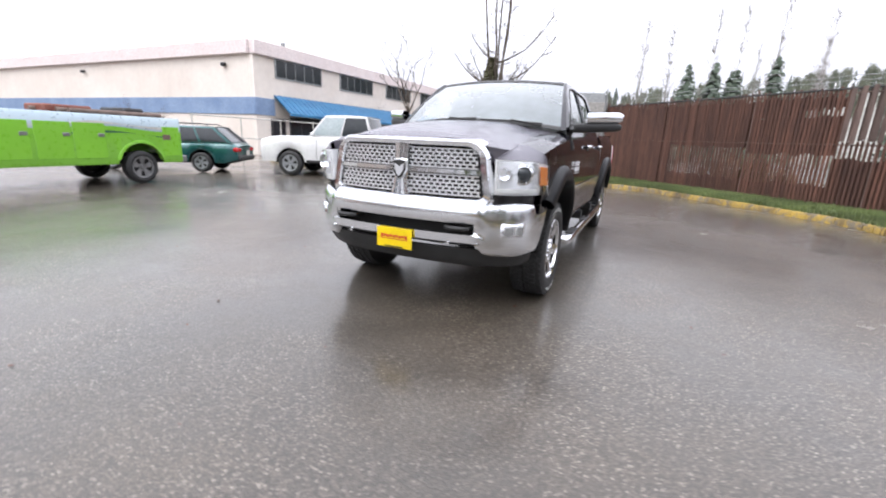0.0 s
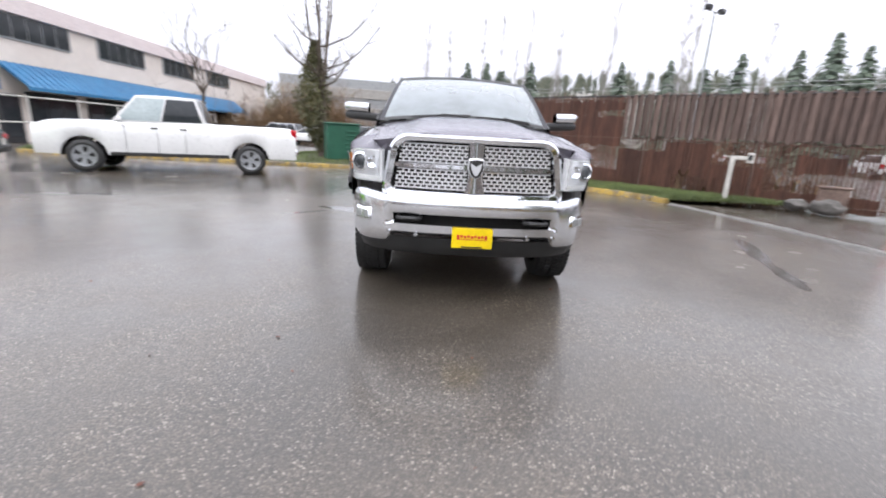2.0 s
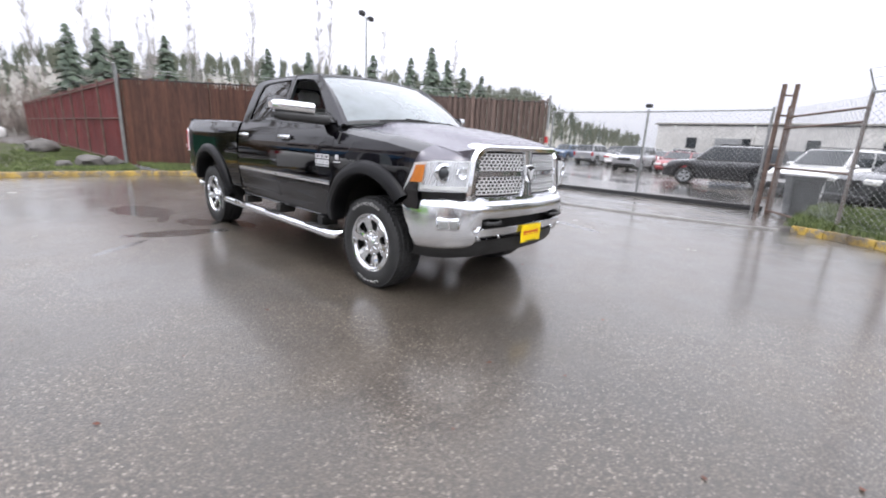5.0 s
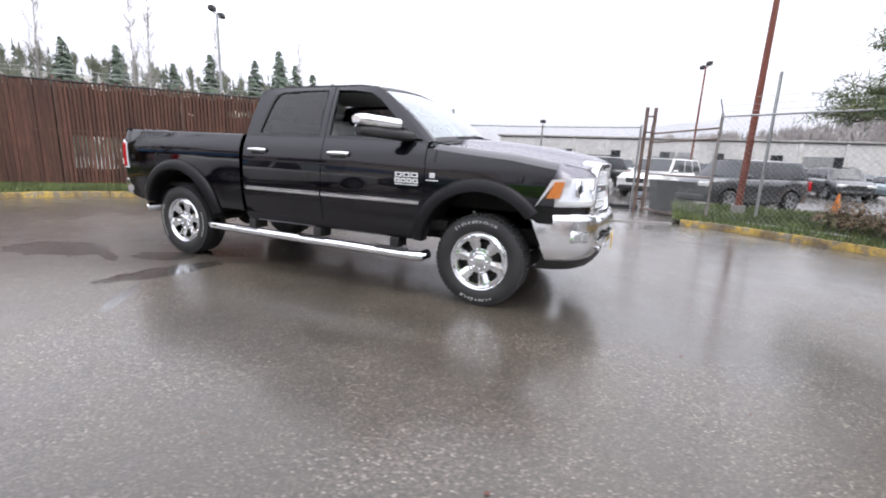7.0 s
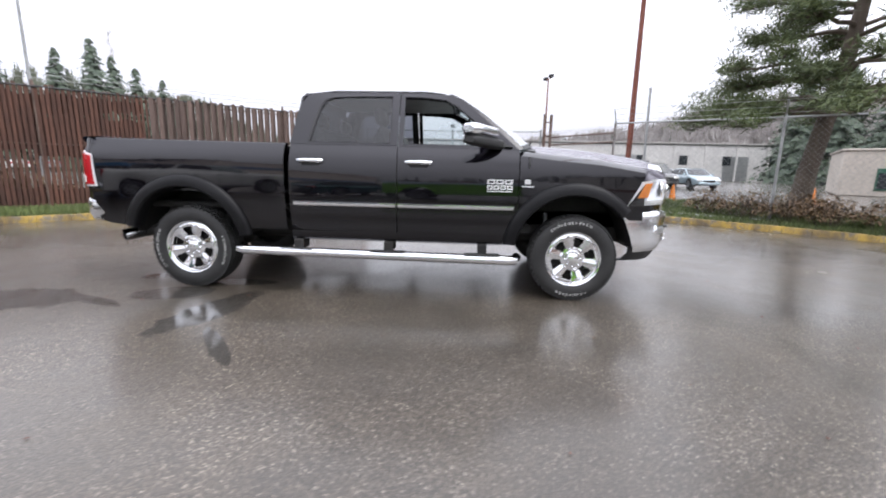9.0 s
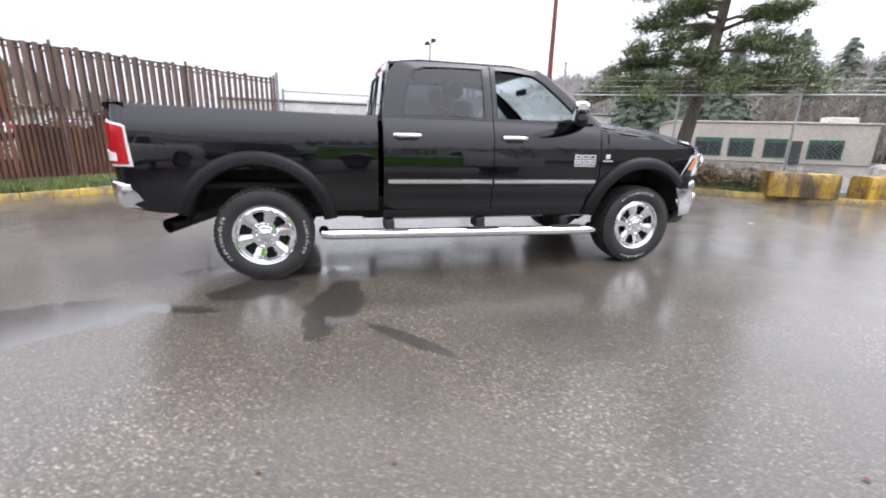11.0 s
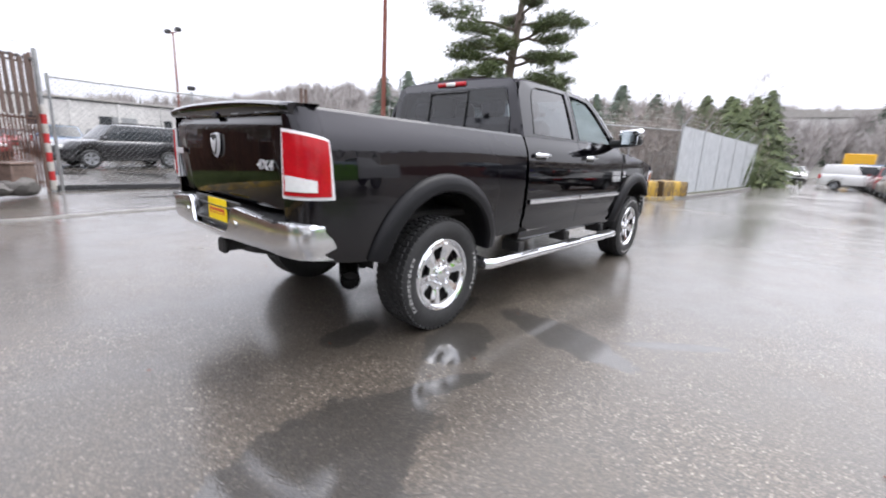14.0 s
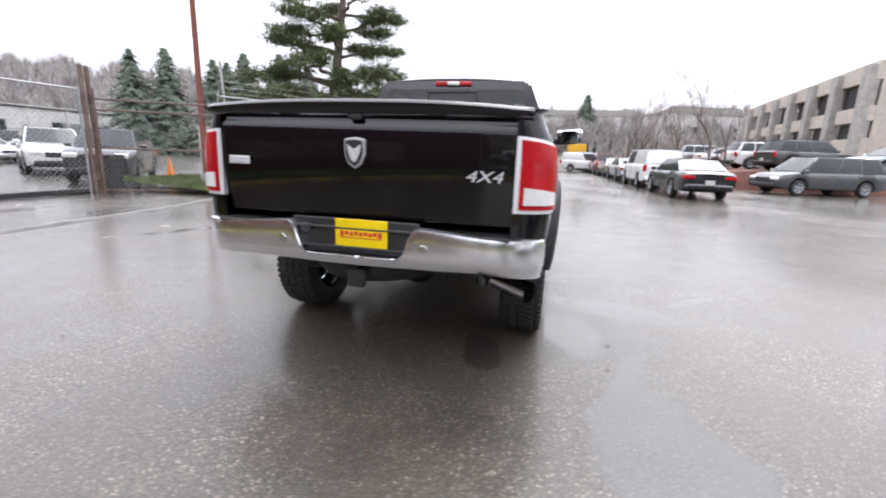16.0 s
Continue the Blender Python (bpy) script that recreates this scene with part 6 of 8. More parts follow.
# ---------------------------------------------------------------- chain-link fences and gate
def mesh_panel(x0, x1, z0, z1, pitch=0.085, r=0.0022):
    """Chain link as two sets of slanting wires."""
    g = Geo()
    h = z1 - z0
    for sgn in (1, -1):
        s = x0 - h
        while s < x1 + h:
            a, c = (s, z0), (s + h, z1)
            if sgn < 0:
                a, c = (s + h, z0), (s, z1)
            (xa, za), (xc, zc) = a, c
            if xa > xc:
                (xa, za), (xc, zc) = (xc, zc), (xa, za)
            lo, hi = max(xa, x0), min(xc, x1)
            if hi > lo + 0.01:
                f = lambda x: za + (zc - za) * (x - xa) / (xc - xa)
                g.add([(lo, -r, f(lo) - r), (hi, -r, f(hi) - r), (hi, r, f(hi) + r), (lo, r, f(lo) + r)], [(0, 1, 2, 3)])
                g.add([(lo, r, f(lo) - r), (hi, r, f(hi) - r), (hi, -r, f(hi) + r), (lo, -r, f(lo) + r)], [(0, 1, 2, 3)])
            s += pitch
    return g


def chain_fence(name, pts, h, label, rails=(0.06, 1.0), spacing=3.0, post_mat=None, mesh=True, barbed=True, pitch=0.11):
    root = thing(name, label, "fence")
    post_mat = post_mat or M_GALV
    for a, c in zip(pts, pts[1:]):
        a, c = Vector((*a, 0)), Vector((*c, 0))
        d, length = (c - a).normalized(), (c - a).length
        m = pose(a.x, a.y, 0, 0, 0, math.degrees(math.atan2(d.y, d.x)))
        n = max(1, round(length / spacing))
        for k in range(n + 1):
            x = length * k / n
            post = part("fence_post", Geo().tube([(x, 0, -0.05), (x, 0, h + 0.05)], 0.032, 8), post_mat, root, m=m)
            if barbed:
                part("wire_arm", Geo().tube([(x, 0, h + 0.04), (x, -0.22, h + 0.34)], 0.014, 6), post_mat, post)
        for z in rails:
            part("fence_rail", Geo().tube([(0, 0, z * h), (length, 0, z * h)], 0.022, 8), post_mat, root, m=m)
        if mesh:
            for k in range(n):
                tagged(part("chain_link", mesh_panel(length * k / n, length * (k + 1) / n, 0.06, h, pitch), M_GALV, root, m=m, smooth=False), kind="stuff")
        if barbed:
            w = Geo()
            for q in (0.15, 0.55, 1.0):
                w.tube([(0, -0.22 * q, h + 0.04 + 0.30 * q), (length, -0.22 * q, h + 0.04 + 0.30 * q)], 0.004, 4)
            part("barbed_wire", w, M_GALV, root, m=m)
    return root


# sliding gate across the driveway
gate_ob = chain_fence("sliding_gate", [(9.85, 2.65), (10.12, -0.25), (9.88, -3.2)], 2.45, "wide chain-link sliding gate on a dark bottom beam", rails=(0.995,), spacing=3.2, barbed=False, pitch=0.12)
part("bottom_beam", Geo().cbox(0, 0, 0.07, 0.12, 6.2, 0.12, 0.015), M_DARKTRIM, gate_ob, m=pose(10.0, -0.3, 0, 0, 0, 0.3))
lamp_head = Geo().cbox(10.12, -0.25, 2.60, 0.16, 0.16, 0.10, 0.02)
part("post_cap", lamp_head, M_DARKTRIM, gate_ob)
gp = thing("gate_post", "pair of tall rusty steel gate posts", "post", pose(9.86, -3.3, 0, 0, 0, -65))
for x, t in ((0.0, 0.01), (0.26, 0.0)):
    part("pole", Geo().tube([(x, 0, -0.05), (x + t, 0, 3.0)], 0.05, 10), M_RUSTPOST, gp)
for z in (0.35, 1.15, 2.3, 2.75):
    part("cross_tie", Geo().tube([(0.03, 0, z), (0.26, 0, z)], 0.022, 8), M_RUSTPOST, gp)
bin_ob = thing("waste_bin", "dark grey plastic bin behind the gate", "bin", pose(10.4, -4.05, 0.02, 0, 0, 20))
part("bin_body", Geo().rows([[(sx * w, sy * w, z) for sx, sy in ((-1, -1), (1, -1), (1, 1), (-1, 1), (-1, -1))] for z, w in ((0, 0.24), (0.8, 0.30), (0.82, 0.32), (0.86, 0.32))]), M_DARKTRIM, bin_ob)
part("bin_lid", Geo().cbox(0, 0, 0.89, 0.66, 0.66, 0.05, 0.02), M_DARKTRIM, bin_ob)
# fence from the gate round to the slatted stretch
chain_fence("lot_fence", [(9.82, -3.5), (7.45, -4.85)], 2.45, "short chain-link return beside the gate", rails=(0.03, 0.45, 0.82, 0.92), spacing=3.2, post_mat=M_RUSTPOST, barbed=False)
chain_fence("corner_fence", [(7.45, -4.85), (5.5, -8.0), (3.9, -10.2), (1.55, -14.15)], 2.52, "chain-link fence with barbed wire along the verge", rails=(0.06, 0.995), spacing=2.6, pitch=0.115)
tall = thing("tall_fence_post", "tall thin steel post beside the gate", "post", pose(8.1, -6.0, 0.1, 0, 2, 0))
part("pole", Geo().tube([(0, 0, 0), (0.05, 0, 3.5)], 0.035, 8), M_GALV, tall)

# slatted grey fence along the road
sl = thing("grey_slat_fence", "long pale grey slatted chain-link fence with barbed wire arms", "fence")
a, c = Vector((1.55, -14.15, 0)), Vector((0.92, -29.5, 0))
d, length = (c - a).normalized(), (c - a).length
m = pose(a.x, a.y, 0, 0, 0, math.degrees(math.atan2(d.y, d.x)))
for k in range(6):
    x = length * k / 5
    part("fence_post", Geo().tube([(x, 0, -0.05), (x, 0, 2.75)], 0.036, 8), M_GALV, sl, m=m)
    part("wire_arm", Geo().tube([(x, 0, 2.7), (x, -0.25, 3.05)], 0.016, 6), M_GALV, sl, m=m)
for k in range(5):
    g = Geo()
    x = length * k / 5 + 0.04
    while x < length * (k + 1) / 5:
        g.cbox(x, 0, 1.36, 0.060, 0.012, 2.62 + rnd.uniform(-0.03, 0.03), 0.003)
        x += 0.066
    tagged(part("slat_panel", g, M_PALESLAT, sl, m=m, smooth=False), kind="stuff")
part("fence_rail", Geo().tube([(0, 0.03, 2.68), (length, 0.03, 2.68)], 0.022, 8), M_GALV, sl, m=m)
w = Geo()
for q in (0.3, 0.65, 1.0):
    w.tube([(0, -0.25 * q, 2.7 + 0.35 * q), (length, -0.25 * q, 2.7 + 0.35 * q)], 0.004, 4)
part("barbed_wire", w, M_GALV, sl, m=m)
near = resample([(p.x + 0.12, p.y) for p in KERB_C if p.y < -9.5], 16)
far = resample([(3.9, -10.0), (2.2, -12.9), (1.5, -14.2), (0.98, -28.0)], 16)
sheet_between("verge_slats", near, far, M_SOIL, "narrow strip of damp soil below the fence", "verge", 0.105, 0.14)

# yellow concrete blocks
for i, (x0, y0, x1, y1) in enumerate(((3.30, -8.90, 2.62, -10.18), (2.40, -10.60, 1.80, -12.28), (1.74, -12.46, 1.38, -14.40))):
    a, c = Vector((x0, y0)), Vector((x1, y1))
    d = (c - a)
    blk = thing("concrete_block", "heavy concrete barrier block with peeling yellow paint", "barrier block", pose((x0 + x1) / 2, (y0 + y1) / 2, 0.10, 0, 0, math.degrees(math.atan2(d.y, d.x))), "yellow barrier blocks")
    n_cut, half, hgt = 14, d.length / 2 - 0.03, 0.56
    chips = [(rnd.uniform(-0.03, 0.012), rnd.uniform(-0.02, 0.02)) for q in range(n_cut + 1)]
    prof = ((-0.31, 0.0), (-0.31, 0.30), (-0.30, hgt - 0.05), (-0.26, hgt), (0.26, hgt), (0.30, hgt - 0.05), (0.31, 0.0))
    g = Geo().rows([[(half * (2 * q / n_cut - 1), o + chips[q][1] * (0.35 if z < 0.4 else 1.0), z + (chips[q][0] if z > 0.4 else 0)) for o, z in prof] for q in range(n_cut + 1)])
    g.f.append(tuple(range(7)))
    g.f.append(tuple(len(g.v) - 7 + q for q in range(7)))
    part("block_body", g, M_BLOCKYELLOW, blk)
    part("lifting_loop", Geo().tube([(0.12 * math.cos(q), 0, 0.53 + 0.08 * math.sin(q)) for q in np.linspace(0, math.pi, 9)], 0.012, 6), M_RUSTPOST, blk)


# ---------------------------------------------------------------- poles
red = thing("light_pole", "tall slender red-brown painted steel pole", "pole", pose(8.8, -5.75, 0.15))
part("base_collar", Geo().tube([(0, 0, -0.1), (0, 0, 0.28)], 0.16, 14), M_CONCRETE, red)
part("shaft", Geo().tube([(0, 0, 0.2), (0, 0, 2.6)], [0.085, 0.080], 14), M_REDPOLE, red)
part("upper_shaft", Geo().tube([(0, 0, 2.6), (0, 0, 6.0), (0, 0, 12.5)], [0.078, 0.066, 0.05], 14), M_REDPOLE, red)


def lot_lamp(x, y, h, label, turn=0.0, mat=None):
    lp = thing("lot_lamp", label, "lamp post", pose(x, y, 0, 0, 0, turn), "car lot lamp posts")
    part("shaft", Geo().tube([(0, 0, 0), (0, 0, h)], [0.09, 0.06], 10), mat or M_GALV, lp)
    part("cross_arm", Geo().tube([(-0.6, 0, h - 0.05), (0.6, 0, h - 0.05)], 0.035, 8), mat or M_GALV, lp)
    for s in (-0.6, 0.6):
        part("lamp_head", Geo().cbox(s * 1.15, 0, h + 0.10, 0.42, 0.34, 0.26, 0.04, None), M_DARKTRIM, lp)


lot_lamp(15.3, 20.3, 8.95, "tall grey floodlight post behind the fence", 30)
lot_lamp(33.9, -7.3, 8.7, "tall red-brown floodlight post in the car lot", 10, M_REDPOLE)

# ---------------------------------------------------------------- other vehicles
def paint_mat(name, c, metal=0.0):
    return surface(name, tuple(v * 0.9 for v in c), c, 1.2, (0.25, 0.34), metal, coat=0.9, fine=(0.96, 1.03))


PAINTS = {k: paint_mat(k + "_car_paint", c, m) for k, c, m in (
    ("white", (0.74, 0.74, 0.73), 0), ("silver", (0.42, 0.43, 0.45), 0.5), ("charcoal", (0.045, 0.048, 0.052), 0.3), ("black", (0.010, 0.010, 0.012), 0),
    ("blue", (0.10, 0.16, 0.26), 0.3), ("red", (0.26, 0.02, 0.025), 0.1), ("teal", (0.008, 0.085, 0.085), 0.3), ("tan", (0.33, 0.28, 0.22), 0.3),
    ("lime", (0.20, 0.50, 0.035), 0), ("pale_blue", (0.40, 0.50, 0.55), 0.3), ("yellow", (0.78, 0.42, 0.02), 0))}

# length, width, nose height, belt, roof, wheelbase, front overhang, tyre radius,
# then along the car, in metres from the nose: windshield foot, roof front, roof rear, rear glass foot, and the deck height
CAR_KINDS = {
    "sedan": (4.80, 1.82, 0.72, 0.94, 1.45, 2.78, 0.95, 0.325, 1.25, 2.05, 3.35, 4.20, 0.98),
    "suv": (4.75, 1.90, 0.88, 1.10, 1.74, 2.85, 0.90, 0.365, 1.20, 1.85, 4.30, 4.62, 1.12),
    "small_suv": (4.25, 1.80, 0.95, 1.08, 1.69, 2.57, 0.85, 0.345, 1.10, 1.60, 3.85, 4.15, 1.10),
    "wagon": (4.65, 1.70, 0.66, 0.88, 1.44, 2.62, 0.95, 0.310, 1.30, 1.95, 3.95, 4.52, 0.92),
    "minivan": (5.10, 1.98, 0.82, 1.02, 1.74, 3.03, 0.98, 0.340, 0.95, 1.80, 4.55, 5.00, 1.05),
    "van": (4.80, 1.84, 0.90, 1.12, 1.86, 2.92, 0.90, 0.330, 0.85, 1.55, 4.55, 4.74, 1.15),
    "crew_pickup": (5.85, 1.98, 1.13, 1.24, 1.93, 3.68, 0.98, 0.390, 1.56, 2.12, 3.44, 3.66, 1.28),
}


def car_wheel_parts(r, w=0.21):
    tyre = Geo().lathe([(-w / 2, r * 0.66), (-w / 2 - 0.012, r * 0.80), (-w / 2 + 0.02, r * 0.97), (0, r), (w / 2 - 0.02, r * 0.97), (w / 2 + 0.012, r * 0.80), (w / 2, r * 0.66)], 28)
    rim = Geo().lathe([(w / 2 + 0.004, r * 0.665), (w / 2, r * 0.60), (-0.02, r * 0.58)], 28)
    spoke = Geo()

    def hole(u, v):
        return 0.28 < v < 0.88 and abs((u * 5) % 1 - 0.5) < 0.19

    spoke.grid(lambda u, v: (w / 2 - 0.015 - 0.02 * (1 - v), (0.03 + v * (r * 0.63 - 0.03)) * math.sin(6.28319 * u), (0.03 + v * (r * 0.63 - 0.03)) * math.cos(6.28319 * u)), 50, 7, hole, True)
    cap = Geo().lathe([(w / 2 - 0.03, 0.055), (w / 2 - 0.005, 0.05), (w / 2, 0.001)], 14)
    dark = Geo().lathe([(w / 2 - 0.07, r * 0.60), (w / 2 - 0.08, 0.001)], 20)
    return tyre, rim, spoke, cap, dark


WHEEL_MESH = {}


def add_wheel(root, r, x, y, rim_mat):
    m = pose(x, y, r, 0, 0, 0 if x > 0 else 180) @ Matrix.Rotation(1.7 * y, 4, "X")
    key = (r, rim_mat.name)
    if key not in WHEEL_MESH:
        tyre, rim, spoke, cap, dark = car_wheel_parts(r)
        w = part("wheel", tyre, M_RUBBER, root, "alloy wheel with black tyre", m)
        part("rim", rim, rim_mat, w)
        part("spokes", spoke, rim_mat, w)
        part("hub_cap", cap, rim_mat, w)
        part("brake_disc", dark, M_UNDER, w)
        WHEEL_MESH[key] = w
        return w
    src = WHEEL_MESH[key]
    w = new("wheel", src.data)
    w.parent, w.matrix_basis, w["label"] = root, m, src["label"]
    for c in src.children:
        o = new(c.name.split(".")[0], c.data)
        o.parent = w
    return w


def make_car(name, kind, paint, label, m, group="", rim_mat=None, flares=False, front_pane=None):
    L, W, nose_z, belt, roof_z, wb, fo, tr, s0, s1, s2, s3, deck = CAR_KINDS[kind]
    root = thing(name, label, "van" if kind == "van" else "pickup truck" if kind == "crew_pickup" else "car", m, group)
    off = -L / 2
    yf, yr = off + fo, off + fo + wb
    hw = W / 2
    open_bed = kind == "crew_pickup"

    def top(y):
        s = y - off
        if s < s0:
            return lerp_table([0, 0.12, 0.35, s0], [nose_z - (0.05 if open_bed else 0.12), nose_z, nose_z + 0.5 * (belt - nose_z) + 0.02, belt], s)
        return lerp_table([s0, s3, L - 0.25, L - 0.05, L], [belt, deck, deck, deck - 0.03, deck - 0.10], s)

    def half(y):
        s = y - off
        a = max(0, (0.75 - s) / 0.75)
        c = max(0, (s - (L - 0.55)) / 0.55)
        return hw * (1 - (0.07 if open_bed else 0.17) * a ** 2.2 - (0.02 if open_bed else 0.10) * c ** 2.2)

    def low(y):
        z = 0.30 if kind not in ("crew_pickup", "van") else 0.42 if open_bed else 0.32
        for yw in (yf, yr):
            d = abs(y - yw)
            r = tr + 0.075
            if d < r:
                z = max(z, tr + math.sqrt(r * r - d * d))
        s = y - off
        return max(z, 0.30 + 0.10 * max(0, (0.3 - s) / 0.3) + 0.12 * max(0, (s - L + 0.4) / 0.4))

    ys = list(np.linspace(off, -off, 44))
    for yw in (yf, yr):
        ys += [yw + (tr + 0.075) * math.cos(a) for a in np.linspace(0, math.pi, 17)]
    ys = sorted(set(round(v, 3) for v in ys))
    lines = []
    for y in ys:
        b, t, w = low(y), top(y), half(y)
        h = t - b
        right = [(w * 0.955, b), (w * 0.985, b + 0.18 * h), (w, b + 0.42 * h), (w * 0.995, b + 0.68 * h), (w * 0.968, b + 0.88 * h), (w * 0.90, t - 0.015), (w * 0.82, t), (w * 0.42, t + 0.022), (0, t + 0.028)]
        lines.append([(x, y, z) for x, z in right] + [(-x, y, z) for x, z in right[-2::-1]])
    g = Geo().rows(lines)
    n = len(lines[0])
    g.f.append(tuple(range(n)))
    g.f.append(tuple(len(g.v) - n + q for q in range(n)))
    part("body", g, paint, root, sharp=45)
    # glasshouse: four panes, pillars and roof
    bw, rw = hw * 0.90, hw * (0.74 if kind not in ("van", "crew_pickup") else 0.82)
    zb0, zb1 = belt + 0.0, deck if not open_bed else belt + 0.02
    P = {"a": (bw, off + s0 + 0.03, zb0), "b": (rw, off + s1, roof_z - 0.05), "c": (rw, off + s2, roof_z - 0.05), "d": (bw * 0.98, off + s3 - 0.02, zb1)}

    def side_pt(t, v):
        """t along from front to back, v from belt to roof."""
        a, b, c, d = (Vector(P[k]) for k in "abcd")
        lo, hi = a.lerp(d, t), b.lerp(c, t)
        return lo.lerp(hi, v) + Vector((0.02 * math.sin(v * math.pi), 0, 0))

    for s in (1, -1):
        def flip(p):
            return (s * p[0], p[1], p[2])
        cuts = [0.03, 0.42, 0.70, 0.97] if kind in ("suv", "small_suv", "wagon", "minivan") else [0.03, 0.50, 0.97] if kind in ("sedan", "crew_pickup") else [0.03, 0.42]
        part("window_frame", Geo().grid(lambda u, v: flip(side_pt(u, v)), 12, 5), paint, root)
        for t0, t1 in zip(cuts, cuts[1:]):
            part("side_window", Geo().grid(lambda u, v: flip(side_pt(t0 + 0.012 + (t1 - t0 - 0.024) * u, 0.05 + 0.87 * v) + Vector((0.006, 0, 0))), 6, 4), front_pane if front_pane and t0 == cuts[0] else M_WINDOW, root, "side window with see-through light painted as a pale pane" if front_pane and t0 == cuts[0] else "dark side window")
        fy = off + s0 + 0.22
        part("side_mirror", Geo().cbox(s * (hw + 0.06), fy, belt + 0.06, 0.20, 0.10, 0.14, 0.04), paint if kind != "van" else M_PLASTIC, root)
        for q in (0.32, 0.62) if kind != "van" else (0.3,):
            y = off + s0 + (s3 - s0) * q + 0.25
            part("door_handle", Geo().cbox(s * (half(y) * 0.985 + 0.008), y, belt - 0.13, 0.03, 0.16, 0.035, 0.01), M_DARKTRIM if paint.name.startswith("white") else paint, root)
        part("rocker_trim", Geo().cbox(s * hw * 0.95, (yf + yr) / 2, 0.34 if not open_bed else 0.46, 0.06, wb - 2 * tr - 0.25, 0.10, 0.02), M_PLASTIC, root)
        # seams between the doors
        for q in ((0.0, 0.36, 0.68) if kind != "van" else (0.0, 0.30, 0.62)):
            y = off + s0 + 0.30 + (s3 - s0 - 0.2) * q
            part("door_seam", Geo().tube([(s * (half(y) * f), y, low(y) + (belt - low(y)) * v) for f, v in ((0.985, 0.1), (0.999, 0.42), (0.996, 0.66), (0.968, 0.88))], 0.006, 4), M_UNDER, root)
        if flares:
            for yw in (yf, yr):
                part("wheel_flare", Geo().rows([[(s * hw * 0.96, yw + r * math.cos(a), tr + r * math.sin(a)) if o == 0 else (s * (hw + o), yw + r * math.cos(a), tr + r * math.sin(a)) for r, o in ((tr + 0.06, 0), (tr + 0.065, 0.02), (tr + 0.12, 0.018), (tr + 0.13, 0))] for a in np.linspace(0.0, math.pi, 18)]), M_PLASTIC, root)
        for yw in (yf, yr):
            add_wheel(root, tr, s * (hw - 0.10), yw, rim_mat or M_RIM)
            part("wheel_well", Geo().rows([[(s * x, yw + (tr + 0.085) * math.cos(a), tr + (tr + 0.085) * math.sin(a)) for x in (hw * 0.55, hw * 0.97)] for a in np.linspace(0, math.pi, 12)]), M_UNDER, root)
        # lamps
        part("headlamp", Geo().cbox(s * hw * 0.66, off + 0.10, nose_z - 0.10, hw * 0.40, 0.24, 0.16, 0.04, None), M_WHITELENS, root, "clear headlamp")
        if kind in ("suv", "small_suv", "minivan", "van", "crew_pickup"):
            part("tail_lamp", Geo().cbox(s * hw * 0.88, -off - 0.06, deck - 0.20, 0.16, 0.16, 0.32, 0.03), M_RED, root, "red tail lamp")
        else:
            part("tail_lamp", Geo().cbox(s * hw * 0.72, -off - 0.07, deck - 0.20, hw * 0.44, 0.18, 0.16, 0.04), M_RED, root, "red tail lamp")
    ws = [Vector(P["a"]), Vector(P["b"]), Vector(P["c"]), Vector(P["d"])]
    for nm, a, b, sg in (("windshield", ws[0], ws[1], -1), ("rear_window", ws[3], ws[2], 1)):
        def pane(u, v, grow=0.0):
            p = a.lerp(b, v)
            k = 2 * u - 1
            return (k * p.x * (0.93 - grow), p.y + sg * 0.09 * (1 - k * k) * (1 if sg < 0 else 0.4) + sg * 0.01, p.z + 0.012)
        part(nm, Geo().grid(lambda u, v: pane(u, 0.06 + 0.88 * v), 10, 5), M_WINDOW if (kind != "van" or sg < 0) else paint, root, "dark glass")
        part("pillar", Geo().grid(lambda u, v: (lambda q: (q[0] / 0.93, q[1] - sg * 0.012, q[2] - 0.012))(pane(u, v)), 10, 5), paint, root)
    part("roof", Geo().grid(lambda u, v: ((2 * u - 1) * rw, off + s1 - 0.09 * (1 - (2 * u - 1) ** 2) + (s2 - s1 + 0.09) * v, roof_z - 0.05 + 0.05 * (1 - (2 * u - 1) ** 4) * (0.55 + 0.45 * math.sin(v * math.pi))), 10, 10), paint, root)
    part("front_grille", Geo().cbox(0, off + 0.02, nose_z - 0.16, hw * 0.85, 0.06, 0.20, 0.02), M_PLASTIC, root)
    part("front_bumper", Geo().cbox(0, off + 0.03, 0.42 if not open_bed else 0.58, hw * 1.55, 0.16, 0.22, 0.06), M_PLASTIC if kind not in ("sedan", "crew_pickup") else paint if kind == "sedan" else M_CHROME, root)
    part("rear_bumper", Geo().cbox(0, -off - 0.02, 0.46 if not open_bed else 0.62, hw * 1.70, 0.18, 0.20, 0.06), M_CHROME if open_bed else paint if kind in ("sedan", "van") else M_PLASTIC, root)
    part("number_plate", Geo().cbox(0, -off + 0.075, 0.62 if not open_bed else 0.70, 0.31, 0.01, 0.16, 0.004), M_WHITEPOST, root)
    part("underbody", Geo().cbox(0, 0, 0.36 if not open_bed else 0.50, W * 0.78, L * 0.86, 0.18, 0.05), M_UNDER, root)
    if kind in ("suv", "wagon"):
        for s in (1, -1):
            part("roof_rail", Geo().tube([(s * rw * 0.9, off + s1 + 0.2, roof_z), (s * rw * 0.9, off + s1 + 0.35, roof_z + 0.045), (s * rw * 0.9, off + s2 - 0.35, roof_z + 0.045), (s * rw * 0.9, off + s2 - 0.2, roof_z)], 0.016, 6), M_DARKTRIM, root)
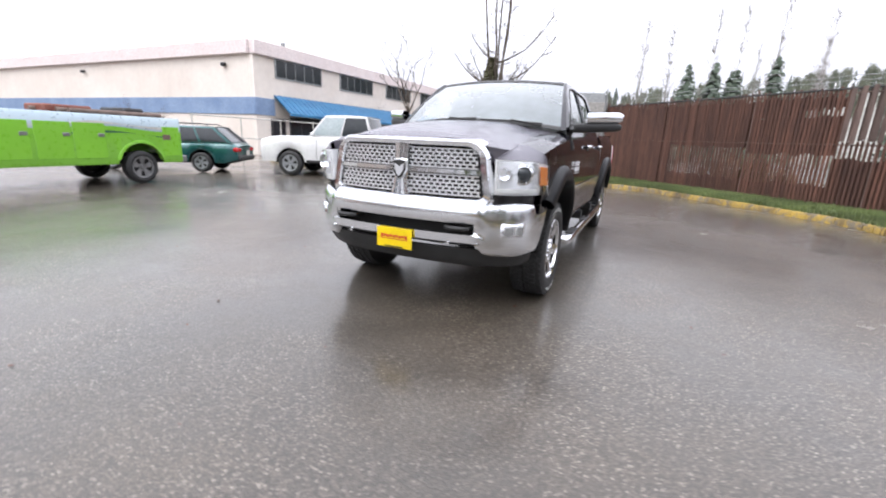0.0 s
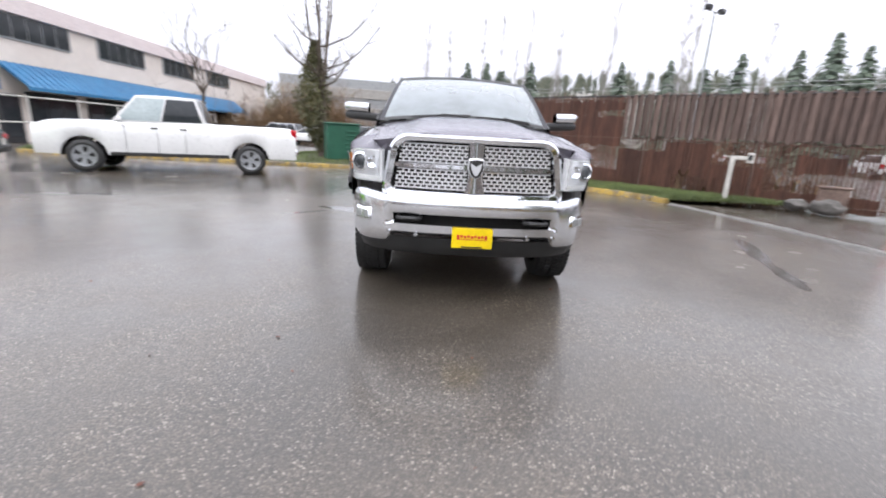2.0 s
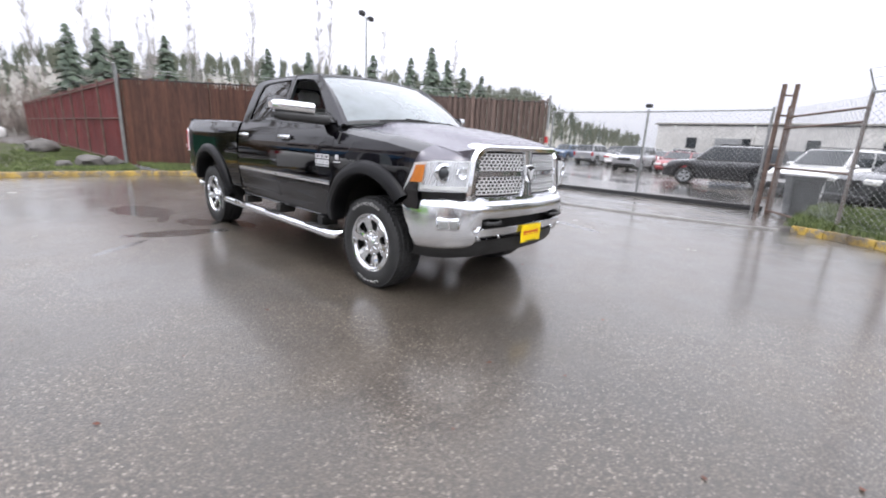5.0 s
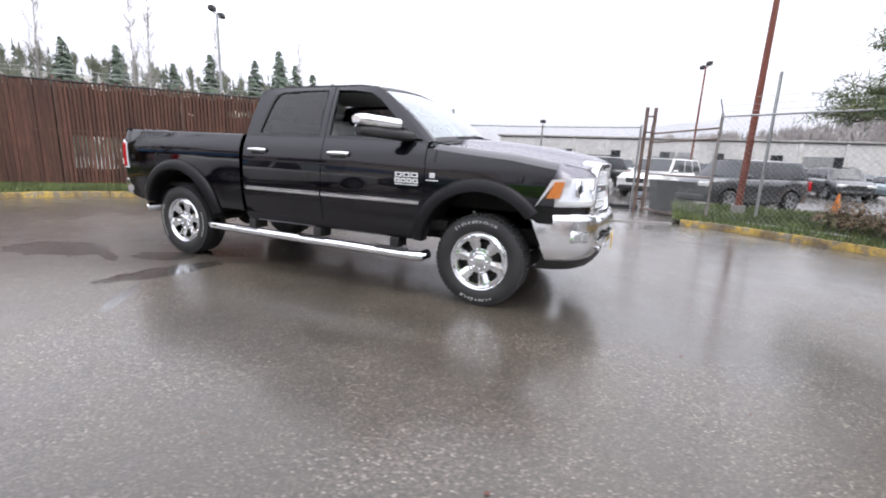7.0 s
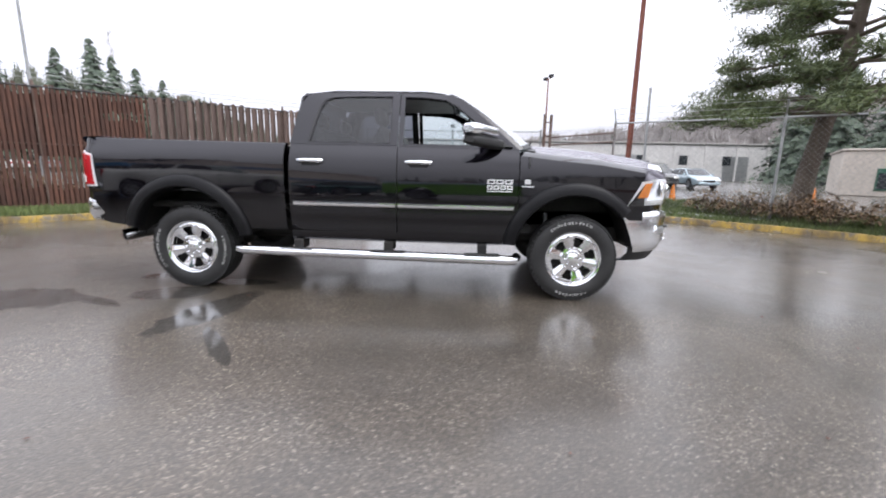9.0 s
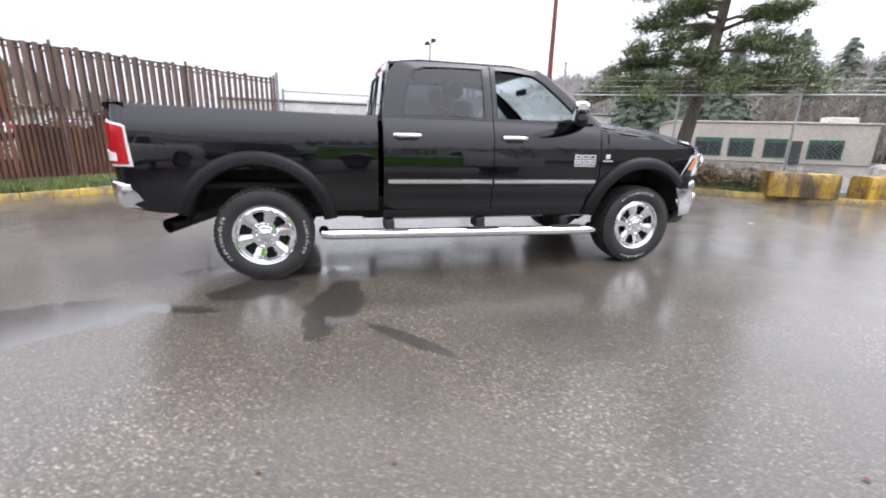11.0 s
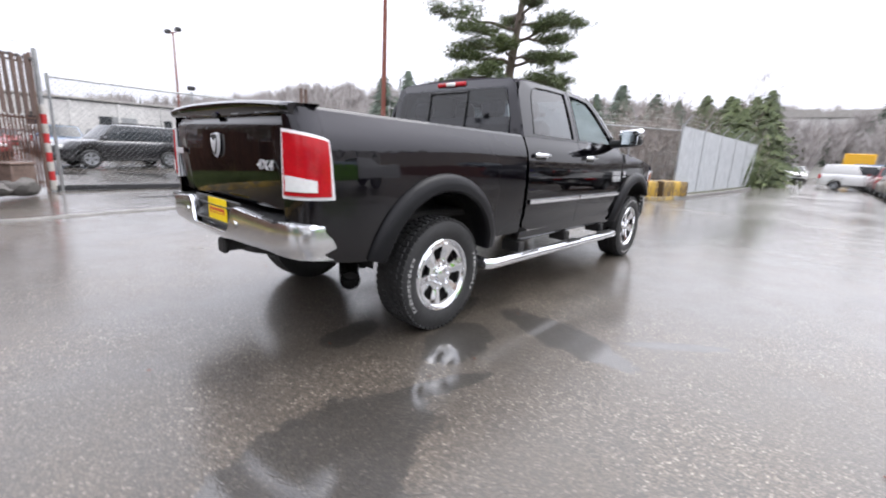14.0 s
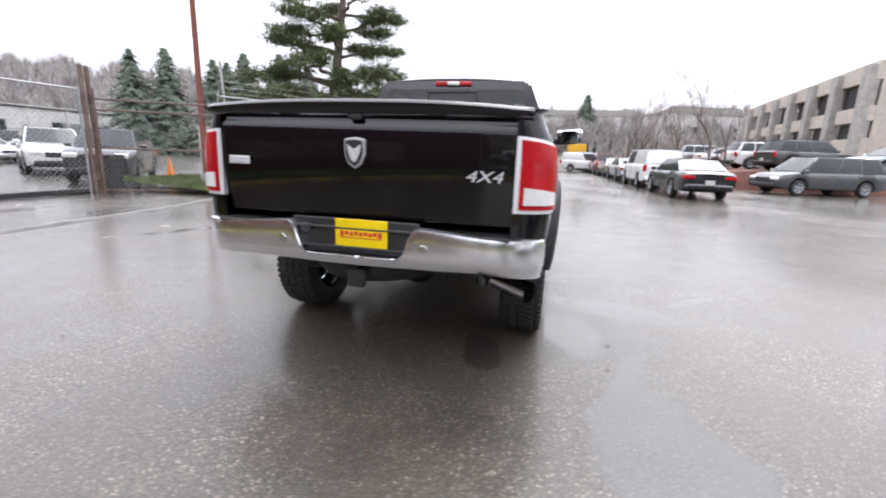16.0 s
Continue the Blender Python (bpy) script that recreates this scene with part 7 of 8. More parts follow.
    if open_bed:
        # flat dark lid stands in for the shaded inside of the bed
        part("bed_well", Geo().cbox(0, (off + s3 - off) / 2 + 0.02, deck + 0.024, W * 0.80, L - s3 - 0.16, 0.02, 0.004), M_UNDER, root)
    return root


def at(x, y, heading, z=0.0):
    """A car whose nose points along heading, in degrees."""
    return pose(x, y, z, 0, 0, heading + 90)


# in the yard behind the truck
make_car("white_pickup", "crew_pickup", PAINTS["white"], "white crew-cab pickup parked by the kerb", at(-7.23, 6.35, 200), rim_mat=M_RIM, front_pane=M_PALEPANE)
make_car("teal_wagon", "wagon", PAINTS["teal"], "old teal station wagon with silver wheels", at(-12.58, 3.46, 212))


def make_service_truck():
    root = thing("service_truck", "lime green utility service truck with pale blue upper trim", "service truck", pose(-10.15, -0.90, 0, 0, 0, 4))
    lime = PAINTS["lime"]
    # rear wheel at y = +1.45, tail at y = +2.5, front of the utility body at y = -1.4
    def low(y):
        d = abs(y - 1.45)
        return max(0.47, 0.42 + math.sqrt(0.53 ** 2 - d * d)) if d < 0.53 else 0.47

    ys = sorted(set([round(v, 3) for v in np.linspace(-1.5, 2.48, 30)] + [round(1.45 + 0.53 * math.cos(a), 3) for a in np.linspace(0, math.pi, 21)]))
    for s in (1, -1):
        lines = [[(s * 1.0, y, low(y)), (s * 1.02, y, low(y) + 0.04), (s * 1.02, y, 1.25 + 0.05 * math.sin(y * 2.2))] for y in ys]
        part("side_panel", Geo().rows(lines), lime, root)
        lines = [[(s * 1.021, y, 1.25 + 0.05 * math.sin(y * 2.2)), (s * 1.02, y, 1.50), (s * 1.0, y, 1.53), (s * 0.6, y, 1.54)] for y in ys]
        part("upper_trim", Geo().rows(lines), PAINTS["pale_blue"], root, "pale blue sky-pattern strip")
        for y in (-0.95, -0.25, 0.40):
            door = part("locker_door", Geo().cbox(s * 1.022, y, 0.98, 0.012, 0.62, 0.74, 0.005), lime, root, "locker door")
            part("latch", Geo().cbox(s * 1.032, y + 0.22, 1.10, 0.016, 0.13, 0.075, 0.01), M_STEEL, door)
        part("locker_door", Geo().cbox(s * 1.022, 2.22, 0.98, 0.012, 0.44, 0.70, 0.005), lime, root)
        part("fender_lip", Geo().rows([[(s * (1.02 + o), 1.45 + r * math.cos(a), 0.42 + r * math.sin(a)) for r, o in ((0.52, -0.1), (0.52, 0.025), (0.57, 0.02), (0.58, 0.0))] for a in np.linspace(0.26, math.pi - 0.26, 20)]), lime, root)
        part("round_sticker", Geo().cbox(s * 1.026, 2.10, 1.08, 0.006, 0.20, 0.13, 0.05), M_RUSTPOST, root)
        add_wheel(root, 0.385, s * 0.90, 1.45, M_STEEL)
        add_wheel(root, 0.385, s * 0.88, -2.9, M_STEEL)
        part("cab_side", Geo().rows([[(s * 1.0, y, 0.55), (s * 1.02, y, 1.0), (s * 0.98, y, 1.28), (s * 0.80, y, 1.28 + h)] for y, h in ((-1.55, 0.62), (-2.6, 0.62), (-3.1, 0.05), (-4.0, 0.0))]), PAINTS["white"], root)
    part("tail_panel", Geo().cbox(0, 2.47, 1.03, 2.03, 0.04, 0.94, 0.01), lime, root)
    part("deck", Geo().cbox(0, 0.5, 1.525, 2.0, 3.95, 0.03, 0.005), PAINTS["pale_blue"], root)
    part("rear_bumper", Geo().cbox(0, 2.58, 0.55, 1.9, 0.18, 0.16, 0.02), M_STEEL, root)
    part("cab_top", Geo().cbox(0, -2.05, 1.88, 1.62, 1.2, 0.06, 0.03).cbox(0, -3.4, 1.28, 1.7, 1.4, 0.06, 0.03), PAINTS["white"], root)
    part("chassis", Geo().cbox(0, -0.4, 0.55, 1.3, 6.2, 0.2, 0.03), M_UNDER, root)
    for k in range(4):
        part("rusty_pipe", Geo().tube([(0.62 - 0.16 * k, 0.3 - 0.15 * k, 1.595), (0.62 - 0.16 * k, 2.3 - 0.2 * k, 1.595)], 0.05, 10), M_RUSTPOST, root)
    part("tool_box", Geo().cbox(-0.2, 1.9, 1.64, 0.9, 0.5, 0.20, 0.03), M_DARKTRIM, root)
    part("tool_box", Geo().cbox(0.1, 0.4, 1.62, 0.7, 0.9, 0.16, 0.03), M_REDPOLE, root, "rust-red load box")
    for s in (1, -1):
        wave = [[(s * 1.0235, y, 1.12 + 0.06 * math.sin(y * 1.9) - 0.015 * (1 + math.sin(y * 3.1))), (s * 1.0235, y, 1.12 + 0.06 * math.sin(y * 1.9) + 0.015 * (1 + math.sin(y * 3.1)))] for y in np.linspace(-1.45, 2.40, 40)]
        part("stripe", Geo().rows(wave), M_GREENBOX, root, "dark green wavy stripe", thick=0.002)
        wave = [[(s * 1.0236, y, 1.30 + 0.05 * math.sin(y * 2.2)), (s * 1.0236, y, 1.30 + 0.05 * math.sin(y * 2.2) + 0.035 + 0.02 * math.sin(y * 4.0))] for y in np.linspace(-1.45, 2.40, 40)]
        part("stripe", Geo().rows(wave), M_WHITEPOST, root, "white wavy stripe", thick=0.002)
    return root


make_service_truck()

# in the fenced lot
make_car("black_suv", "suv", PAINTS["black"], "black sport utility vehicle with silver side trim", at(19.6, -0.6, 100))
make_car("grey_suv", "small_suv", PAINTS["charcoal"], "dark grey compact utility vehicle behind the fence", at(13.0, -6.5, 128))
make_car("white_suv", "suv", PAINTS["white"], "white sport utility vehicle behind the gate", at(17.6, -4.4, 152))
make_car("white_suv", "suv", PAINTS["white"], "white sport utility vehicle behind the gate", at(18.3, -8.3, 150))

# beside the road
make_car("black_sedan", "sedan", PAINTS["black"], "black sedan parked along the road", at(-6.3, -13.8, -88))
make_car("white_van", "van", PAINTS["white"], "white cargo van parked along the road", at(-6.15, -19.4, -88))
make_car("white_van", "van", PAINTS["white"], "white van standing across the road", at(-4.6, -39.5, 176))
make_car("dark_minivan", "minivan", PAINTS["charcoal"], "dark grey minivan parked by the bank", at(-13.2, -18.6, 14))
for i, (kind, col, x, y) in enumerate((("sedan", "silver", -6.0, -25.2), ("sedan", "tan", -5.9, -30.6), ("suv", "red", -5.8, -36.4), ("suv", "charcoal", -5.6, -42.0), ("sedan", "black", -5.4, -47.5))):
    make_car("parked_car", kind, PAINTS[col], "%s %s parked along the road" % (col, "sedan" if kind == "sedan" else "utility vehicle"), at(x, y, -88), "cars along the road")
make_car("white_car", "suv", PAINTS["white"], "white utility vehicle far down the road", at(0.2, -55.0, 100))

# rows in the lot: a few models, copied
models = []
for kind, col in (("sedan", "white"), ("sedan", "silver"), ("suv", "charcoal"), ("suv", "white"), ("small_suv", "blue"), ("sedan", "red"), ("small_suv", "silver"), ("sedan", "pale_blue")):
    word = {"sedan": "sedan", "suv": "utility vehicle", "small_suv": "compact utility vehicle"}[kind]
    models.append((make_car("lot_car", kind, PAINTS[col], "%s %s parked in the car lot" % (col.replace("_", " "), word), at(30.0 + 3.1 * len(models), 40.0, 90), "cars in the lot")))
spots = []
r3 = random.Random(21)
for x0, y0, dx, dy, n, hd in ((27.5, -17.0, 0.0, 2.9, 9, 180), (33.5, -17.0, 0.0, 2.9, 12, 0), (41.0, -22.0, 0.0, 2.9, 17, 180), (26.0, 16.0, 2.9, 1.2, 9, 250), (30.0, 24.5, 2.9, 1.0, 8, 70)):
    for k in range(n):
        if r3.random() < 0.12:
            continue
        spots.append((x0 + dx * k + r3.uniform(-0.2, 0.2), y0 + dy * k, hd + r3.uniform(-3, 3)))
for k, (x, y, hd) in enumerate(spots):
    copy_thing(models[r3.randrange(len(models))], at(x, y, hd))

# ---------------------------------------------------------------- buildings
def wall_window(root, m, x, z, w, h, panes, frame=None):
    """A window let into a wall that faces local -y at y = 0."""
    win = part("window", Geo().cbox(x, -0.01, z, w + 0.12, 0.10, h + 0.12, 0.01), frame or M_DARKTRIM, root, "dark framed window", m)
    for k in range(panes):
        pw = w / panes
        part("pane", Geo().cbox(x - w / 2 + pw * (k + 0.5), -0.062, z, pw - 0.06, 0.02, h - 0.04, 0.004), M_WINDOW, win)
    return win


CX, CY, TOP = -19.1, 12.7, 5.88
office = thing("office_building", "two-storey cream building with a blue band and awning", "building")
# long east face (towards the yard) and south face
part("east_wall", Geo().cbox(CX - 0.15, CY + 16, TOP / 2, 0.3, 32, TOP, 0.02), M_STUCCO, office)
part("south_wall", Geo().cbox(CX - 20.0, CY + 0.15, TOP / 2, 40.0 - 0.62, 0.3, TOP, 0.02), M_STUCCO, office)
part("flat_roof", Geo().cbox(CX - 20.2, CY + 16.2, TOP - 0.15, 39.4, 31.4, 0.1, 0.01), M_CONCRETE, office)
part("parapet", Geo().cbox(CX + 0.02, CY + 16, TOP - 0.02, 0.42, 32.1, 0.75, 0.03), M_PINK, office)
part("parapet", Geo().cbox(CX - 20.2, CY - 0.02, TOP - 0.02, 39.98, 0.42, 0.75, 0.03), M_PINK, office)
part("colour_band", Geo().cbox(CX - 20.0, CY - 0.02, 2.74, 40.0, 0.06, 0.95, 0.01), M_BLUEBAND, office, "painted blue band")
part("colour_band", Geo().cbox(CX + 0.02, CY + 0.70, 2.74, 0.06, 1.4, 0.95, 0.01), M_BLUEBAND, office, "painted blue band")
m = pose(CX, CY, 0, 0, 0, 90)
for y in (3.55, 9.46, 15.4, 21.3):
    wall_window(office, m, y, 4.97, 3.9, 1.0, 5, M_GALV)
for y in (4.0, 7.6, 11.2, 14.8, 18.4, 22.0):
    wall_window(office, m, y, 1.35, 2.8, 1.7, 3)
door = part("entry_door", Geo().cbox(1.6, -0.02, 1.05, 1.1, 0.10, 2.1, 0.01), M_DARKTRIM, office, m=m)
part("door_glass", Geo().cbox(1.6, -0.08, 1.10, 0.85, 0.02, 1.7, 0.01), M_WINDOW, door)
aw = part("awning", Geo().prism([(0, 3.40), (0.04, 3.44), (1.25, 2.42), (1.25, 2.27), (1.20, 2.27), (1.20, 2.40), (0, 3.34)], lambda a, c: (1.42, -a, c), lambda a, c: (24.0, -a, c)), M_AWNING, office, "blue standing-seam metal awning", m)
for k in range(56):
    x = 1.44 + 0.40 * k
    part("awning_rib", Geo().prism([(0.0, 3.44), (0.0, 3.49), (1.26, 2.47), (1.26, 2.42)], lambda a, c: (x - 0.02, -a, c), lambda a, c: (x + 0.02, -a, c)), M_AWNING, aw)
for x in (-2.2, -16.8):
    part("wall_lamp", Geo().cbox(CX + x, CY - 0.14, 4.98, 0.28, 0.24, 0.2, 0.04), M_DARKTRIM, office)
for x in (-0.7, -12.0, -20.0):
    part("roof_vent", Geo().tube([(CX + x, CY + 3, TOP + 0.2), (CX + x, CY + 3, TOP + 0.75)], 0.14, 10), M_GALV, office)
# pipe rail in front of the building
rail = thing("pipe_rail", "white pipe railing in front of the building", "railing", pose(-0.55, -0.5, 0))
for k in range(9):
    part("rail_post", Geo().tube([(-13.8, 6.0 + 2.2 * k, 0), (-13.8, 6.0 + 2.2 * k, 1.9)], 0.03, 8), M_WHITEPOST, rail)
for z in (1.0, 1.85):
    part("rail_bar", Geo().tube([(-13.8, 6.0, z), (-13.8, 23.6, z)], 0.026, 8), M_WHITEPOST, rail)

# warehouse behind the lot
wh = thing("warehouse", "long low off-white warehouse behind the car lot", "building")
part("wall", Geo().cbox(55.2, -25.0, 2.35, 0.4, 78.0, 4.7, 0.03), M_WHITEWALL, wh)
part("wall", Geo().cbox(65.4, 13.8, 2.35, 20.0, 0.4, 4.7, 0.03), M_WHITEWALL, wh)
part("roof", Geo().cbox(65.6, -25.0, 4.78, 21.4, 78.8, 0.20, 0.04), M_CONCRETE, wh)
part("gutter", Geo().cbox(54.94, -25.0, 4.62, 0.14, 78.0, 0.12, 0.02), M_DARKTRIM, wh)
m = pose(55.0, 14.0, 0, 0, 0, -90)
for k in range(13):
    wall_window(wh, m, 4.0 + 5.6 * k, 2.6, 1.0, 1.1, 1)
for k in range(5):
    part("roller_door", Geo().cbox(8.0 + 14.0 * k, -0.02, 1.6, 3.2, 0.08, 3.2, 0.02), M_GALV, wh, m=m)
for k in range(20):
    part("pilaster", Geo().cbox(2.0 + 4.0 * k, -0.06, 2.3, 0.25, 0.14, 4.6, 0.02), M_WHITEWALL, wh, m=m)

# low tan building behind the corner fence
tan = thing("tan_building", "low tan workshop with green-framed windows", "building", pose(20.95, -24.44, 0, 0, 0, -124.2))
part("wall", Geo().cbox(3.9, 4.0, 1.3, 11.8, 8.0, 2.6, 0.05), M_TAN, tan)
part("roof", Geo().cbox(3.9, 4.0, 2.66, 12.0, 8.2, 0.12, 0.03), M_TAN, tan)
part("roof_unit", Geo().cbox(8.2, 1.6, 2.90, 1.7, 1.2, 0.40, 0.05), M_WHITEWALL, tan)
for x, wd in ((0.4, 1.7), (2.4, 1.5), (4.4, 1.3), (7.2, 1.9)):
    w = part("window", Geo().cbox(x, -0.02, 0.98, wd, 0.10, 1.25, 0.02), M_GREENBOX, tan, "green framed window")
    for s in (-1, 1):
        part("pane", Geo().cbox(x + s * wd * 0.235, -0.08, 0.90, wd * 0.43, 0.02, 0.90, 0.01), M_WINDOW, w)
part("door", Geo().cbox(5.6, -0.02, 0.75, 0.62, 0.08, 1.5, 0.02), M_DARKTRIM, tan)
# oddments stored in front of it
for i, (x, y, mat, s) in enumerate(((6.5, -19.0, M_WHITEPOST, 0.55), (5.6, -18.2, M_REDPAINT, 0.4), (7.4, -20.4, M_WHITEPOST, 0.6), (5.0, -17.2, M_STEEL, 0.4), (8.4, -21.3, M_CONCRETE, 0.5))):
    tagged(part("crate", Geo().cbox(0, 0, s / 2, s * 1.5, s, s, 0.05), mat, m=pose(x, y, 0.0, 0, 0, 30 * i)), "small stored crate in the yard behind the fence", "crate", "stored crates")
for x, y in ((14.0, -9.6), (13.0, -14.6)):
    cone = thing("traffic_cone", "small orange traffic cone in the lot", "cone", pose(x, y, 0))
    part("cone", Geo().lathe([(0.04, 0.15), (0.70, 0.025), (0.71, 0.001)], 16, "z"), M_AMBER, cone)
    part("base", Geo().cbox(0, 0, 0.02, 0.36, 0.36, 0.04, 0.01), M_AMBER, cone)

# concrete offices by the road, on the raised lot
off2 = thing("concrete_offices", "two-storey grey concrete offices with recessed windows", "building", pose(-22.0, -31.0, 0.9, 0, 0, -98))
part("wall", Geo().cbox(13.0, 0.4, 1.2, 28.0, 0.5, 2.4, 0.03), M_TAN, off2)
part("wall", Geo().cbox(13.0, 0.4, 4.0, 28.0, 0.5, 1.0, 0.03), M_TAN, off2)
part("wall", Geo().cbox(13.0, 0.4, 6.7, 28.0, 0.5, 1.2, 0.03), M_TAN, off2)
part("wall", Geo().cbox(-0.8, -8.0, 3.6, 0.5, 16.5, 7.4, 0.03), M_TAN, off2)
part("flat_roof", Geo().cbox(13.0, -8.0, 7.2, 28.0, 16.4, 0.2, 0.03), M_CONCRETE, off2)
for k in range(7):
    part("pillar", Geo().cbox(-0.5 + 4.5 * k, 0.72, 3.55, 0.9, 0.7, 7.1, 0.05), M_CONCRETE, off2)
    if k < 6:
        for z, h in ((3.0, 1.15), (5.3, 1.55)):
            part("window", Geo().cbox(1.75 + 4.5 * k, 0.25, z, 3.6, 0.1, h, 0.01), M_WINDOW, off2, "dark strip window")

# raised bank with red mulch and the upper lot
g = Geo()
lines = []
for y in np.linspace(-20.5, -70, 30):
    e = -8.6 + 0.5 * math.sin(y * 0.3)
    lines.append([(e, y, -0.03), (e - 0.6, y, 0.45), (e - 1.5, y, 0.85), (e - 3.0, y, 0.98), (e - 6.0, y, 1.0), (-70.0, y, 1.0)])
first = [(x, -19.9, -0.04) for x in (-8.6, -9.2, -10.1, -11.6, -14.6, -70)]
g.rows([first] + lines)
tagged(part("bank", g, M_BARKMULCH), "low planted bank covered with red-brown mulch", "bank", kind="structure")
for k, (x, y, hd) in enumerate(((-15.5, -24.5, 190), (-15.0, -28.0, 185), (-14.2, -31.5, 180), (-13.6, -35.0, 175), (-18.5, -22.2, 12))):
    copy_thing(models[(2, 3, 0, 6, 7)[k]], at(x, y, hd, 1.0))

# box truck and far office blocks
bx = thing("box_truck", "yellow box truck far down the road", "truck", at(-4.6, -58.0, -90))
part("cargo_box", Geo().cbox(0, 0.8, 2.0, 2.3, 4.4, 2.3, 0.05), PAINTS["yellow"], bx)
part("cab", Geo().cbox(0, -2.2, 1.25, 2.1, 1.5, 1.6, 0.2), PAINTS["white"], bx)
part("underframe", Geo().cbox(0, 0, 0.55, 1.6, 5.8, 0.5, 0.05), M_UNDER, bx)
bt = thing("blue_trailer", "small blue trailer along the road", "trailer", at(-5.2, -52.5, -90))
part("trailer_box", Geo().cbox(0, 0, 1.3, 2.0, 3.4, 1.6, 0.05), PAINTS["blue"], bt)
part("axle", Geo().cbox(0, 0.3, 0.35, 2.0, 0.7, 0.6, 0.1), M_UNDER, bt)
blk = thing("grey_office_block", "grey multi-storey block behind bare trees", "building", pose(-16.3, 71.4, 0, 0, 0, 14))
for k in range(3):
    part("storey", Geo().cbox(0, 0, 1.5 + 2.9 * k, 19, 8, 1.5, 0.05), M_CONCRETE, blk)
    part("strip_window", Geo().cbox(0, 0, 2.9 + 2.9 * k, 18.6, 7.6, 1.5, 0.02), M_GALV, blk)
for i, (x, y, w, h, t) in enumerate(((10.0, -118.0, 20, 9, 5), (-12.0, -130.0, 26, 10, -5), (-36, -120, 22, 10, 20))):
    hs = thing("far_building", "pale distant building among trees", "building", pose(x, y, 3.0 if y < -100 else 0.0, 0, 0, t), "distant buildings")
    part("wall", Geo().cbox(0, 0, h / 2, w, 8, h, 0.1), M_WHITEWALL, hs)
    part("roof", Geo().prism([(-w / 2 - 0.4, h), (w / 2 + 0.4, h), (w / 2 - 2, h + 1.6), (-w / 2 + 2, h + 1.6)], lambda a, c: (a, -4.3, c), lambda a, c: (a, 4.3, c)), M_CONCRETE, hs)
    for s in (-1, 1):
        for k in range(4):
            part("window", Geo().cbox(-w / 2 + w * (k + 0.5) / 4, s * 4.03, h * 0.55, w / 8, 0.1, h * 0.28, 0.02), M_WINDOW, hs)
# parked cars at the far end of the lawn
for k, (x, y, hd) in enumerate(((-6.9, 30, 170), (-10.4, 31, 175), (-4.6, 34.0, 5), (-9.0, 38, 178), (-13.5, 32.5, 170))):
    copy_thing(models[(2, 0, 3, 1, 6)[k]], at(x, y, hd))

# ---------------------------------------------------------------- trees
def conifer(h, seed, spread=0.17, dens=1.0):
    """Trunk and a full crown of drooping sprays, its foot at the origin."""
    r = random.Random(seed)
    trunk = Geo().tube([(0, 0, -0.2), (0.02 * h * 0.1, 0, h * 0.5), (0, 0, h * 0.98)], [0.016 * h, 0.010 * h, 0.002 * h], 8)
    g = Geo()
    z = 0.06 * h
    while z < h * 0.995:
        q = 1 - z / h
        reach = h * spread * (q ** 0.72) * r.uniform(0.80, 1.12) + 0.06
        for _ in range(int((7 + 9 * q) * dens)):
            a = r.uniform(0, 6.28)
            L = reach * r.uniform(0.55, 1.1)
            d = Vector((math.cos(a), math.sin(a), 0))
            side = Vector((-d.y, d.x, 0))
            for s in (0.25, 0.5, 0.75, 0.95):
                p = d * L * s + Vector((0, 0, z - 0.22 * L * s * s + r.uniform(-0.006, 0.006) * h))
                w = 0.20 * L * (1.25 - s) + 0.016 * h
                for sg in (-1, 1):
                    e = p + side * sg * w * r.uniform(0.6, 1.3) + d * w * r.uniform(0.2, 0.9) - Vector((0, 0, w * r.uniform(0.1, 0.7)))
                    t = Vector((0, 0, 1)) * w * 0.42
                    g.add([p + t, p - t * 0.6 + d * w * 0.3, e], [(0, 1, 2)])
        z += h * 0.020 * r.uniform(0.8, 1.25)
    return trunk, g


def bare_tree(h, seed, spread=0.5, depth=5, fork=0.28, thick=0.016):
    """Trunk and limbs that branch down to twigs."""
    r = random.Random(seed)
    wood, twigs = Geo(), Geo()
    h *= 1.55

    def grow(p, d, length, rad, level):
        pts, rr = [p], [rad]
        for k in range(3):
            d = (d + Vector((r.uniform(-1, 1), r.uniform(-1, 1), r.uniform(-0.3, 0.8))) * 0.13).normalized()
            p = p + d * length / 3
            pts.append(p)
            rr.append(rad * (1 - 0.08 * (k + 1)))
        (wood if level < 3 else twigs).tube(pts, rr, 7 if level < 2 else 4 if level < 4 else 3, False)
        if level >= depth:
            return
        for k in range(r.choice((2, 3, 3)) if level else 4):
            a = r.uniform(0, 6.28)
            t = spread * r.uniform(0.6, 1.3)
            ax = d.orthogonal().normalized()
            nd = (d * math.cos(t) + (Matrix.Rotation(a, 3, d) @ ax) * math.sin(t) + Vector((0, 0, 0.14))).normalized()
            src = pts[-1] if k == 0 else pts[r.choice((1, 2, 2, 3))]
            grow(src, nd, length * r.uniform(0.60, 0.80), max(0.006, rr[-1] * 0.66), level + 1)

    grow(Vector((0, 0, -0.1)), Vector((0, 0, 1)), h * fork, h * thick * 0.62, 0)
    return wood, twigs


